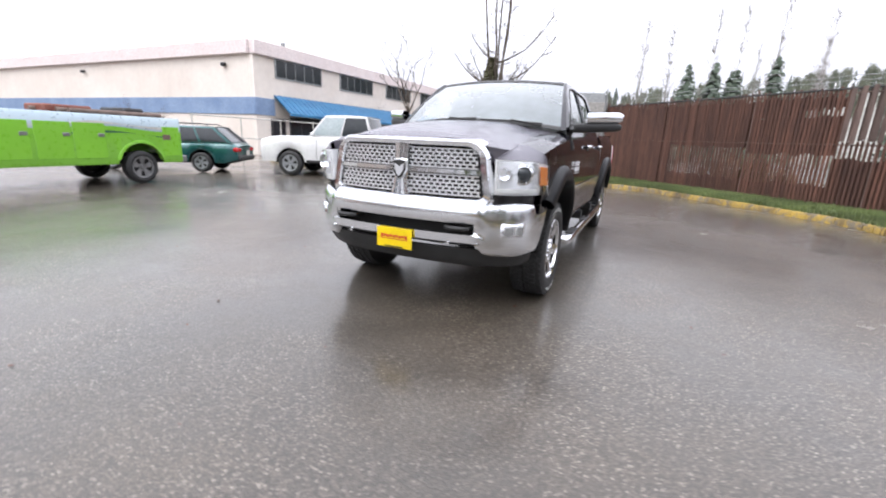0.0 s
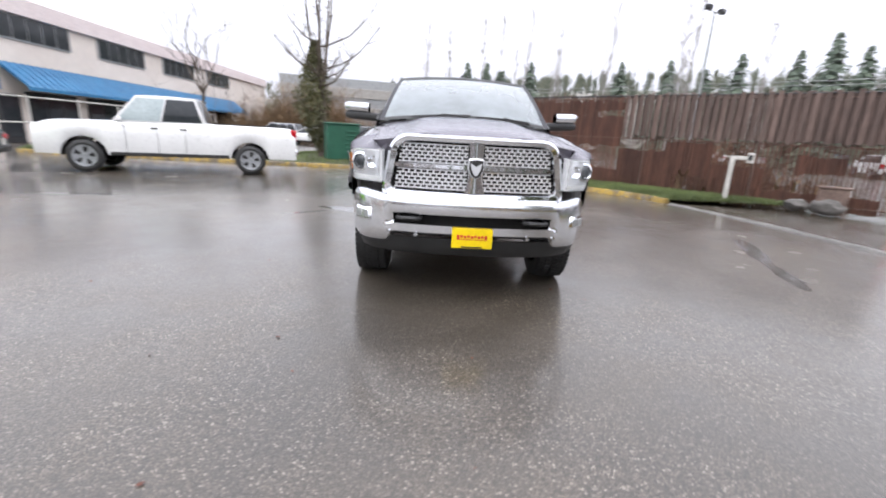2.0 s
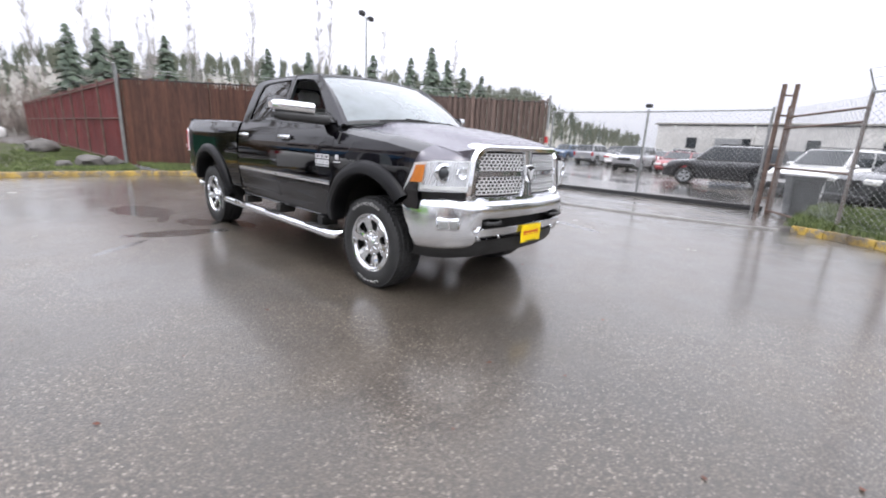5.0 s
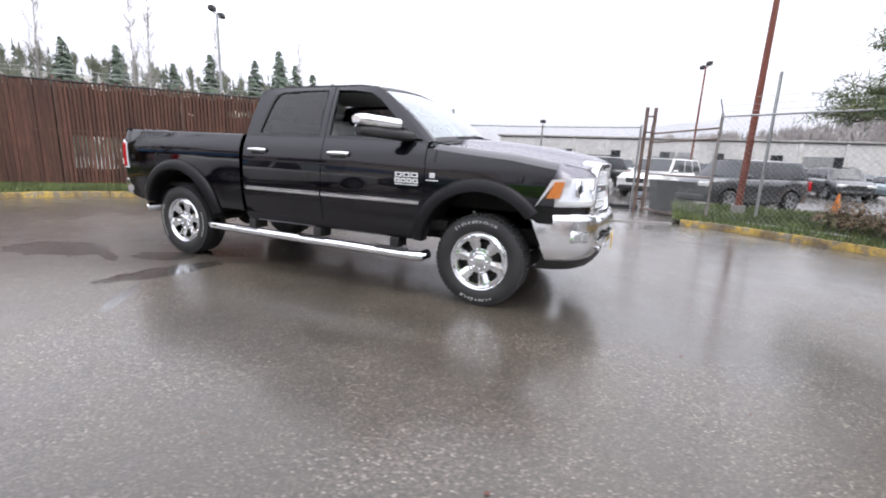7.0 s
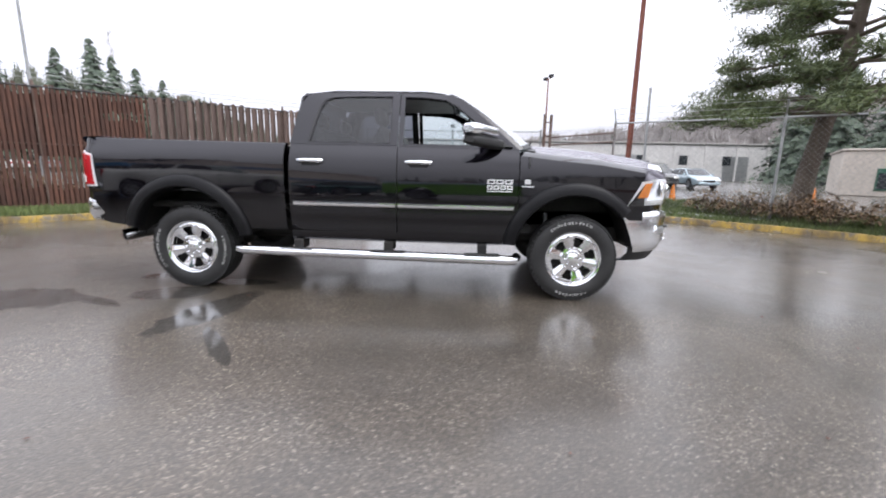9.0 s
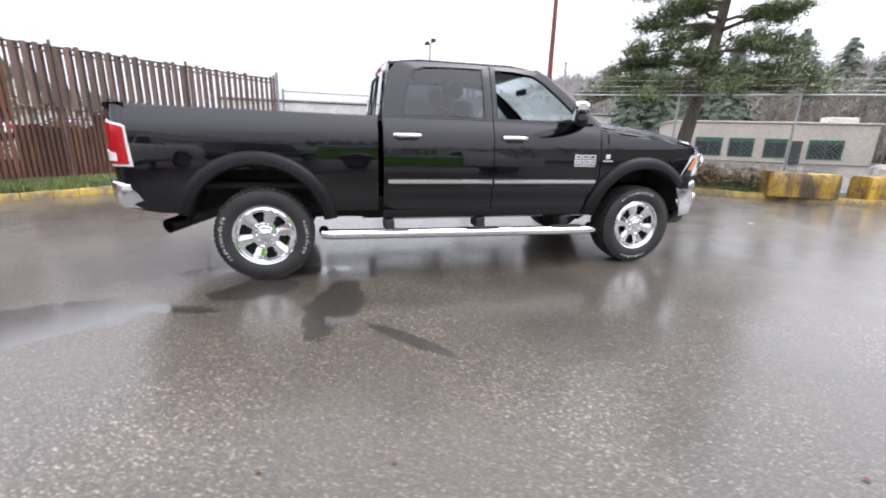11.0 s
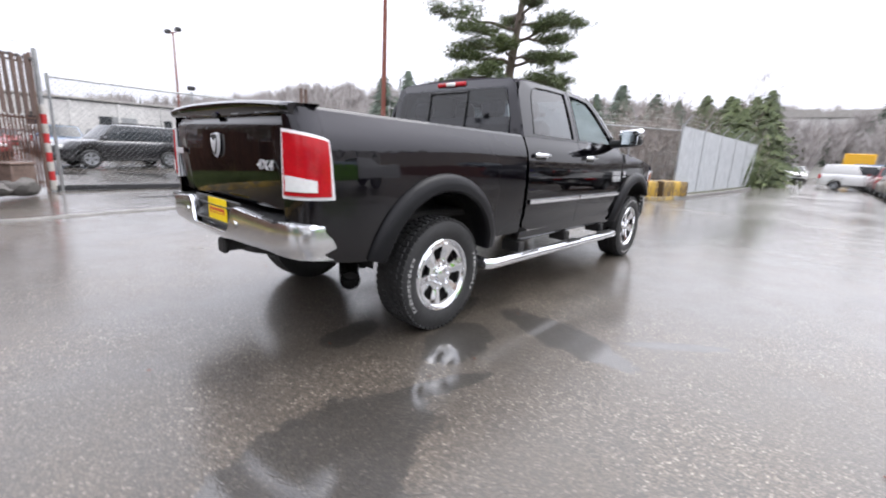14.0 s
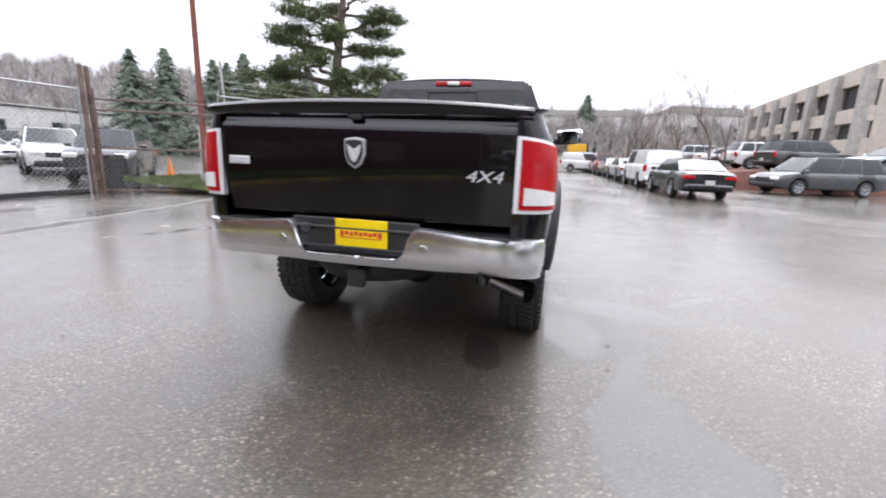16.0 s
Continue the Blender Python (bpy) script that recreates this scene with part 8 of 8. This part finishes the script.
def slender_tree(h, seed):
    """A tall thin winter poplar: one stem with short upright side shoots."""
    r = random.Random(seed)
    wood, twigs = Geo(), Geo()
    lean = Vector((r.uniform(-0.04, 0.04), r.uniform(-0.04, 0.04), 1))
    wood.tube([lean * h * q + Vector((0.05 * math.sin(q * 5 + seed), 0, -0.1)) for q in np.linspace(0, 1, 8)], [h * 0.0038 * (1.05 - q) + 0.008 for q in np.linspace(0, 1, 8)], 6)
    for _ in range(60):
        q, a = r.uniform(0.30, 0.98), r.uniform(0, 6.28)
        L = h * 0.10 * (1.15 - q) * r.uniform(0.6, 1.3) + 0.3
        p = lean * h * q
        e = p + Vector((math.cos(a), math.sin(a), 1.5)).normalized() * L
        twigs.tube([p, p.lerp(e, 0.5) + Vector((math.cos(a), math.sin(a), 0)) * L * 0.10, e], [0.018, 0.013, 0.007], 3, False)
        for _ in range(3):
            f = p.lerp(e, r.uniform(0.3, 0.9))
            twigs.tube([f, f + Vector((r.uniform(-1, 1), r.uniform(-1, 1), 1.2)) * L * 0.28], [0.011, 0.005], 3, False)
    return wood, twigs


def plant(name, trunk_geo, crown_geo, trunk_mat, crown_mat, label, m, group, crown_name="crown"):
    t = thing(name, label, "tree", m, group)
    part("trunk", trunk_geo, trunk_mat, t)
    part(crown_name, crown_geo, crown_mat, t, smooth=False)
    return t


def scatter(name, makers, spots, mats, label, group, crown_name="crown"):
    """Trees of a few shapes set at (x, y, height)."""
    protos = [None] * len(makers)
    for i, (x, y, h) in enumerate(spots):
        k = i % len(makers)
        m = pose(x, y, 0, 0, 0, i * 77) @ Matrix.Diagonal((h / 10, h / 10, h / 10, 1))
        if protos[k] is None:
            a, c = makers[k]()
            protos[k] = plant(name, a, c, mats[0], mats[1], label, m, group, crown_name)
        else:
            o = copy_thing(protos[k], Matrix.Identity(4))
            o.matrix_basis = m


CONIFERS_N = [(3.9, 53.6, 10.8), (8.7, 57.9, 10.6), (11.9, 51.9, 11.0), (24.5, 54.5, 12.1), (38.2, 68.2, 15.4), (31.7, 47.2, 10.7), (30.9, 40.1, 11.1), (36.1, 39.1, 11.5),
              (36.8, 36.0, 12.6), (43.7, 39.8, 12.6), (46.2, 39.0, 11.8), (49.2, 38.0, 11.0), (6.9, 57.3, 11.5), (9.2, 57.8, 10.7)]
CONIFERS_S = [(47.4, -38.3, 13.6), (44.5, -40.3, 14.2), (32.2, -35.7, 11.1), (36.4, -38.6, 12.2), (31.0, -36.8, 12.4), (1.4, -36.0, 6.9), (2.6, -39.0, 6.9), (4.6, -40.4, 7.2), (6.8, -42.3, 7.6),
              (9.6, -44.1, 8.4), (13.0, -48.3, 10.0), (-9.7, -115.4, 19.9), (26.1, -50.4, 13.6), (22.2, -61.8, 13.8), (26.7, -64.0, 13.1), (16.7, -59.3, 11.1), (38.1, -53.8, 16.6), (38.7, -62.5, 16.5),
              (27.1, -51.8, 13.7), (18.5, -53.0, 12.2), (3.2, -34.2, 6.2), (2.2, -31.5, 5.2)]
MAKE_CON = [lambda s=s: conifer(10, s, sp) for s, sp in ((1, 0.24), (2, 0.29), (3, 0.21), (4, 0.26))]
scatter("conifer", MAKE_CON, CONIFERS_N, (M_BARK, M_NEEDLE), "tall dark green conifer behind the fence", "northern conifers")
CONIFERS_NEAR = [p for p in CONIFERS_S if p[2] < 8.0]
CONIFERS_S = [(x, y, h * 0.88) for x, y, h in CONIFERS_S if h >= 8.0]
scatter("conifer", [lambda s=s: conifer(10, s, 0.46, 1.7) for s in (7, 8)], CONIFERS_NEAR, (M_BARK, M_HEDGE), "bushy olive green conifer at the end of the fence", "hedge conifers")
scatter("conifer", [lambda s=s: conifer(10, s, 0.38, 1.4) for s in (5, 6, 9)], CONIFERS_S, (M_BARK, M_NEEDLE), "dark green conifer beyond the car lot", "southern conifers")

POPLARS = [(11.4, 58.0, 13.6), (18.6, 61.9, 14.5), (35.1, 60.2, 22.1), (46.4, 56.8, 19.0), (58.0, 51.0, 19.4), (-1.6, 60.6, 17.6), (7.0, 65.2, 19.5), (10.4, 70.6, 20.6), (15.3, 74.4, 17.3), (19.8, 71.5, 20.1),
           (2.0, 63.1, 17.3), (12.8, 61.1, 19.4), (23.9, 59.1, 21.6), (32.6, 53.7, 20.3)]
scatter("poplar", [lambda s=s: slender_tree(10, s) for s in (1, 2, 3, 4)], POPLARS, (M_HAZYBARK, M_HAZYBARK), "tall slender leafless poplar", "leafless poplars", "crown")
BARE_S = [(-9.9, -29.8, 6.6), (-11.8, -28.5, 8.0), (-9.6, -33.8, 6.3), (-9.4, -45.7, 7.9), (-12.4, -56.0, 11.1), (-13.9, -44.9, 8.6), (-11.5, -25.0, 6.4), (7.1, -78.5, 15.6), (-8.9, -38.5, 6.8)]
scatter("bare_tree", [lambda s=s: bare_tree(10, s, 0.50, 6, 0.22, 0.012) for s in (11, 12, 13)], BARE_S, (M_BARK, M_TWIGDARK), "leafless street tree with fine brown twigs", "leafless street trees", "crown")

# big trees by the lawn: one tall with ivy, one low and spreading
def many_stemmed(seed):
    """A short trunk that parts into upright stems, with long low side limbs and stubby twigs."""
    r = random.Random(seed)
    wood, twigs = Geo(), Geo()
    wood.tube([(0, 0, -0.2), (0.02, 0, 1.2), (-0.02, 0.02, 2.6), (0.0, 0.0, 3.6)], [0.24, 0.19, 0.17, 0.15], 10)

    def shoots(pts, n, size):
        for _ in range(n):
            k = r.uniform(0.15, 0.99) * (len(pts) - 1)
            p = pts[int(k)].lerp(pts[int(k) + 1], k - int(k))
            a = r.uniform(0, 6.28)
            d = Vector((math.cos(a), math.sin(a), r.uniform(0.1, 1.1))).normalized()
            L = size * r.uniform(0.35, 1.2)
            e = p + d * L
            twigs.tube([p, p.lerp(e, 0.5) - Vector((0, 0, 0.05 * L)), e + Vector((0, 0, 0.10 * L))], [0.011, 0.008, 0.004], 3, False)
            for _ in range(3):
                f = p.lerp(e, r.uniform(0.3, 1.0))
                twigs.tube([f, f + Vector((r.uniform(-1, 1), r.uniform(-1, 1), r.uniform(-0.1, 1.2))) * L * 0.32], [0.008, 0.003], 3, False)

    for a, out, z0, top in ((0.2, 0.55, 2.6, 12.5), (1.9, 0.7, 3.2, 11.5), (3.3, 0.95, 2.8, 13.0), (4.6, 0.6, 3.4, 11.0), (5.5, 1.1, 3.0, 10.0)):
        d = Vector((math.cos(a), math.sin(a), 0))
        pts = [Vector((0, 0, z0)) + d * out * (1 - math.exp(-3.0 * q)) + Vector((r.uniform(-0.06, 0.06), r.uniform(-0.06, 0.06), (top - z0) * q)) for q in np.linspace(0, 1, 9)]
        wood.tube(pts, [0.050 * (1 - 0.88 * q) + 0.006 for q in np.linspace(0, 1, 9)], 7, False)
        shoots(pts, 34, 0.75)
    for k in range(11):
        a, z0 = k * 0.62 + r.uniform(-0.2, 0.2), r.uniform(2.7, 5.0)
        d = Vector((math.cos(a), math.sin(a), 0))
        L = r.uniform(1.4, 2.6)
        pts = [Vector((0, 0, z0)) + d * L * q + Vector((r.uniform(-0.05, 0.05), r.uniform(-0.05, 0.05), L * (0.18 * q + 0.55 * q ** 2.4))) for q in np.linspace(0, 1, 7)]
        wood.tube(pts, [0.040 * (1 - 0.85 * q) + 0.006 for q in np.linspace(0, 1, 7)], 6, False)
        shoots(pts, 16, 0.6)
    return wood, twigs


wood, twigs = many_stemmed(31)
big = plant("ivy_tree", wood, twigs, M_BARK, M_BARK, "tall leafless tree with ivy on its trunk", pose(-5.3, 14.2, 0.1), "lawn trees", "crown")
g = Geo()
r = random.Random(6)
for _ in range(9000):
    z = r.uniform(0.2, 4.9)
    wide = lerp_table([0.2, 1.0, 2.2, 3.2, 4.2, 4.9], [0.25, 0.55, 0.95, 0.80, 0.42, 0.18], z) * (0.85 + 0.35 * noise.noise(Vector((0, 0, z * 1.7))))
    rad = wide * math.sqrt(r.random()) * r.uniform(0.8, 1.15)
    a, s = r.uniform(0, 6.28), r.uniform(0.025, 0.065)
    p = Vector((rad * math.cos(a) - 0.45 * lerp_table([0.2, 2.0, 4.9], [0, 1, 0.6], z), rad * math.sin(a), z))
    u = Vector((r.uniform(-1, 1), r.uniform(-1, 1), r.uniform(-1, 1))) * s
    v = Vector((r.uniform(-1, 1), r.uniform(-1, 1), r.uniform(-1, 1))) * s
    g.add([p - u, p - v, p + u, p + v], [(0, 1, 2, 3)])
part("ivy", g, M_IVY, big, "olive green ivy", smooth=False)
wood, twigs = bare_tree(9.0, 33, 0.62, 5, 0.22, 0.013)
plant("bare_tree", wood, twigs, M_BARK, M_BARK, "leafless spreading tree by the cream building", pose(-14.0, 21.0, 0), "lawn trees", "crown")
wood, twigs = bare_tree(3.4, 36, 0.70, 4, 0.2, 0.018)
plant("bare_tree", wood, twigs, M_BARK, M_BARK, "small leafless tree beside the service truck", pose(-16.8, 4.7, 0), "lawn trees", "crown")

wood, twigs = bare_tree(11.0, 37, 0.5, 5, 0.24, 0.012)
plant("bare_tree", wood, twigs, M_HAZYBARK, M_HAZYBARK, "leafless tree behind the cream building, paled by painted haze", pose(-51.2, 26.3, 0), "lawn trees", "crown")

# the old pine by the corner
def old_pine():
    r = random.Random(17)
    root = thing("pine_tree", "old leaning pine with layered dark green branches", "tree", pose(6.95, -9.7, 0.1))
    lean = Vector((-0.060, -0.075, 1.0))

    def stem(z):
        return Vector((lean.x * z + 0.10 * math.sin(z * 0.7), lean.y * z + 0.07 * math.sin(z * 1.1 + 1), z))

    zs = [-0.2, 1.2, 2.6, 4.0, 5.4, 6.8, 8.2, 9.4]
    part("trunk", Geo().tube([stem(z) for z in zs], [0.27, 0.22, 0.19, 0.165, 0.135, 0.10, 0.06, 0.02], 12), M_BARK, root)
    needles = Geo()

    def tuft(p, size):
        for _ in range(28):
            d = Vector((r.gauss(0, 1), r.gauss(0, 1), r.gauss(0.45, 0.5))).normalized()
            b = d.orthogonal().normalized() * size * 0.055
            q = p + Vector((r.gauss(0, 1), r.gauss(0, 1), r.gauss(0, 0.42))) * size * 0.60
            needles.add([q - b, q + b, q + d * size * r.uniform(0.45, 0.95)], [(0, 1, 2)])

    def limb(z0, a, L, droop, thick):
        d = Vector((math.cos(a), math.sin(a), 0))
        pts = [stem(z0) + d * L * s + Vector((0, 0, 0.24 * L * s - droop * L * s * s)) + Vector((r.uniform(-1, 1), r.uniform(-1, 1), r.uniform(-0.5, 0.5))) * 0.05 * L * (s > 0) for s in np.linspace(0, 1, 7)]
        wood = Geo().tube(pts, [thick * (1 - 0.85 * s) + 0.008 for s in np.linspace(0, 1, 7)], 6, False)
        for k in range(3, 7):
            for _ in range(5):
                sa = a + r.uniform(-1.3, 1.3)
                e = pts[k] + Vector((math.cos(sa), math.sin(sa), r.uniform(-0.25, 0.45))) * L * r.uniform(0.12, 0.30)
                wood.tube([pts[k], e], [0.016, 0.006], 4, False)
                for q in (0.45, 0.75, 1.0):
                    tuft(pts[k].lerp(e, q) + Vector((0, 0, r.uniform(-0.04, 0.14))), r.uniform(0.17, 0.30))
        part("limb", wood, M_BARK, root)

    # a broad low tier, an open gap with bare trunk, then the upper tiers
    for z0, a, L, droop, th in ((2.7, 0.75, 3.6, 0.34, 0.08), (2.9, 1.25, 3.5, 0.36, 0.08), (2.6, 1.9, 3.3, 0.40, 0.08), (2.8, 2.6, 3.3, 0.38, 0.08), (3.0, 3.3, 3.3, 0.36, 0.07), (2.8, 4.1, 3.0, 0.34, 0.07),
                                (3.1, 4.9, 3.0, 0.32, 0.07), (2.9, 5.7, 3.0, 0.32, 0.07), (3.5, 0.4, 3.3, 0.26, 0.07), (3.7, 1.6, 3.0, 0.26, 0.07), (3.6, 2.9, 2.9, 0.26, 0.06), (3.8, 4.5, 2.8, 0.24, 0.06),
                                (3.4, 0.95, 2.6, 0.20, 0.06), (3.3, 2.25, 2.6, 0.24, 0.06), (4.5, 0.7, 2.4, 0.18, 0.06), (4.6, 1.9, 2.2, 0.18, 0.06), (4.4, 3.3, 2.3, 0.18, 0.06), (4.7, 4.6, 2.2, 0.18, 0.06), (4.5, 5.8, 2.3, 0.18, 0.06), (5.1, 1.3, 2.5, 0.16, 0.06), (5.2, 2.8, 2.3, 0.16, 0.06), (5.3, 4.2, 2.3, 0.16, 0.06), (5.0, 0.1, 2.5, 0.16, 0.06), (5.6, 0.9, 3.2, 0.16, 0.07), (5.9, 2.4, 2.6, 0.16, 0.06), (5.8, 4.0, 2.7, 0.16, 0.06), (6.1, 5.5, 2.5, 0.14, 0.06),
                                (6.7, 0.3, 2.6, 0.10, 0.05), (6.9, 1.7, 2.4, 0.10, 0.05), (7.1, 3.2, 2.2, 0.08, 0.05), (7.3, 4.7, 2.2, 0.08, 0.05), (8.0, 1.0, 1.9, 0.04, 0.04), (8.2, 2.5, 1.7, 0.04, 0.04),
                                (8.3, 4.0, 1.7, 0.02, 0.04), (8.6, 5.6, 1.5, 0.0, 0.03), (9.0, 0.4, 1.2, -0.05, 0.03), (9.2, 2.2, 1.0, -0.1, 0.03), (9.3, 4.2, 0.9, -0.1, 0.03)):
        limb(z0, a, L * 0.82, droop, th)
    part("needles", needles, M_PINE, root, "dark green needle clumps", smooth=False)


old_pine()


# ---------------------------------------------------------------- wooded hills and brush all round
def hill(name, ridge, depth, mat, label):
    """A rising slope below a ridge line of (x, y, height)."""
    lines = []
    for x, y, h in ridge:
        d = Vector((x, y)).normalized()
        row = []
        for s, q in ((0.0, 0.0), (0.25, 0.30), (0.5, 0.62), (0.75, 0.88), (1.0, 1.0), (1.4, 0.9)):
            p = Vector((x, y)) + d * depth * (s - 1.0)
            row.append((p.x, p.y, -0.05 + h * q + (h * 0.06 * noise.noise(Vector((p.x, p.y, 0)) * 0.05) if q else 0)))
        lines.append(row)
    return tagged(part(name, Geo().rows(lines), mat), label, "hill", kind="structure")


def woods(name, ridge, depth, count, firs, label, size, seed, mat):
    """Trees all over a slope, one mesh: spiky firs of drooping sprays, or bare crowns of thin upright twigs."""
    r = random.Random(seed)
    g = Geo()
    for _ in range(count):
        t = r.random() * (len(ridge) - 1)
        i = int(t)
        p = Vector(ridge[i]).lerp(Vector(ridge[i + 1]), t - i)
        s = r.random() ** 0.7
        d = Vector((p.x, p.y, 0)).normalized()
        across = Vector((-d.y, d.x, 0))
        z = p.z * lerp_table([0, 0.25, 0.5, 0.75, 1.0], [0, 0.30, 0.62, 0.88, 1.0], s) - 0.4
        base = Vector((p.x, p.y, 0)) + d * depth * (s - 1.0) + Vector((0, 0, z))
        h = size * r.uniform(0.5, 1.35)
        if firs:
            wide = r.uniform(0.15, 0.24)
            for _ in range(46):
                q = r.random() ** 1.3
                a = r.uniform(0, 6.28)
                w = h * wide * (1.03 - q) * r.uniform(0.5, 1.1) + 0.05 * h * 0.2
                o = base + Vector((0, 0, h * q))
                e = o + Vector((w * math.cos(a), w * math.sin(a), -0.35 * w))
                up = Vector((0, 0, h * 0.055))
                g.add([o + up, o - up, e], [(0, 1, 2)])
            g.add([base + Vector((0, 0, h * 1.08)), base + across * h * 0.03 + Vector((0, 0, h * 0.7)), base - across * h * 0.03 + Vector((0, 0, h * 0.7))], [(0, 1, 2)])
        else:
            crown = h * r.uniform(0.22, 0.36)
            for _ in range(34):
                a, q = r.uniform(0, 6.28), r.random()
                o = base + Vector((0, 0, h * r.uniform(0.05, 0.55)))
                e = base + Vector((crown * q * math.cos(a), crown * q * math.sin(a), h * (0.55 + 0.45 * math.sqrt(max(0.0, 1 - q * q)) * r.uniform(0.75, 1.05))))
                side = across * h * r.uniform(0.008, 0.022)
                g.add([o - side, o + side, e], [(0, 1, 2)])
                f = o.lerp(e, 0.55)
                k = (e - f) + Vector((r.gauss(0, 1), r.gauss(0, 1), r.gauss(0, 0.6))) * h * 0.06
                g.add([f - side * 0.8, f + side * 0.8, f + k], [(0, 1, 2)])
    return tagged(part(name, g, mat, smooth=False), label, "woods", kind="stuff")


HILL_N = [(-65.9, 147.4, 10), (-35.7, 143.6, 11), (-11.8, 139.5, 12), (6.9, 140.2, 14), (30.1, 148.9, 17), (47.1, 146.1, 19), (68.7, 132.7, 19), (92.1, 120.2, 19), (109.4, 106.7, 19), (125.7, 95.1, 17), (142.7, 91.7, 17), (159.9, 86.0, 12), (172.0, 78.5, 6), (188.5, 64.5, 4)]
hill("hill_north", HILL_N, 45, M_HILL, "wooded hillside in the distance")
woods("woods_north", HILL_N, 45, 420, True, "dark firs on the hillside", 5.5, 1, M_FIRS)
woods("brown_woods_north", HILL_N, 45, 900, False, "leafless winter woods on the hillside", 5.0, 4, M_WOODS)
HILL_S = [(190, 20, 2), (170, -25, 4), (150, -42, 4), (132, -56, 6), (112, -69, 10), (91, -92, 11), (60, -115, 10), (30, -135, 9), (4, -142, 8), (-20, -146, 8), (-50, -140, 9), (-90, -125, 9)]
hill("hill_south", HILL_S, 40, M_HILL, "low wooded rise beyond the road")
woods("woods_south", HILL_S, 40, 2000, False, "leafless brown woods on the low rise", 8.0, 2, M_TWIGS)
woods("firs_south", HILL_S, 40, 170, True, "scattered firs on the low rise", 7.0, 5, M_FIRS)
# unseen rise; its south-west end is raised to darken the pickup's side reflections
HILL_W = [(-70, -135, 10), (-95, -115, 22), (-123, -86, 28), (-145, -39, 20), (-152, -10, 10), (-150, 10, 8), (-120, 80, 8), (-70, 145, 10)]
hill("hill_west", HILL_W, 40, M_HILL, "unseen wooded rise, heightened to darken reflections")
woods("woods_west", HILL_W, 40, 300, True, "unseen winter woods on the heightened rise", 7.0, 3, M_FIRS)


def thicket(name, x0, y0, x1, y1, wide, h, count, mat, label, seed):
    """A band of leafless brush, one mesh."""
    r = random.Random(seed)
    g = Geo()
    for _ in range(count):
        q = r.random()
        x, y = x0 + (x1 - x0) * q + r.gauss(0, wide), y0 + (y1 - y0) * q + r.gauss(0, wide)
        top = h * r.uniform(0.5, 1.1) * (0.75 + 0.35 * math.sin(q * 9 + seed))
        z = 0.0
        for _ in range(5):
            e = Vector((x + r.gauss(0, 0.12) * top, y + r.gauss(0, 0.12) * top, top * r.uniform(0.6, 1)))
            b = Vector((r.uniform(-1, 1), r.uniform(-1, 1), 0)) * 0.05
            s = Vector((x, y, 0))
            g.add([s - b, s + b, e], [(0, 1, 2)])
            for _ in range(4):
                p = s.lerp(e, r.uniform(0.3, 1))
                f = p + Vector((r.gauss(0, 1), r.gauss(0, 1), r.uniform(0.3, 1.4))) * top * 0.14
                c = Vector((r.uniform(-1, 1), r.uniform(-1, 1), 0)) * 0.03
                g.add([p - c, p + c, f], [(0, 1, 2)])
    return tagged(part(name, g, mat, smooth=False), label, "brush", kind="stuff")


thicket("brush_north", -18.5, 61.3, 11.8, 62.4, 4.0, 7.5, 700, M_BROWNBRUSH, "tall leafless brown brush behind the lawn", 1)
thicket("brush_fence", 9, 60, 60, 34, 5.0, 4.0, 500, M_WOODS, "low green and brown undergrowth behind the fence", 2)
thicket("brush_tan", 16, -49, 40, -44, 3.0, 10.0, 700, M_BROWNBRUSH, "tall leafless brown trees behind the workshop", 3)
thicket("brush_slope", 3.5, -34, 17, -47, 2.2, 7.5, 650, M_BROWNBRUSH, "tall leafless brown trees above the grey fence", 9)
thicket("brush_road", -12, -62, -30, -85, 4.0, 6.0, 500, M_BROWNBRUSH, "leafless brown brush along the road", 4)
thicket("brush_lot", 60, -62, 95, -30, 5.0, 7.0, 400, M_BROWNBRUSH, "leafless brown trees behind the warehouse", 5)
thicket("hedge_lawn", -25, 26, -9.8, 43.7, 1.6, 6.0, 800, M_SHRUB, "reddish-brown leafless hedge behind the lawn", 7)
thicket("brush_back", 3.6, 10.4, 9.6, 4.8, 0.4, 1.5, 380, M_SHRUB, "brown brambles behind the fence", 8)
thicket("brush_slats", 1.8, -27.5, 3.0, -33.0, 0.8, 3.2, 160, M_PINE, "dense green undergrowth at the end of the fence", 6)
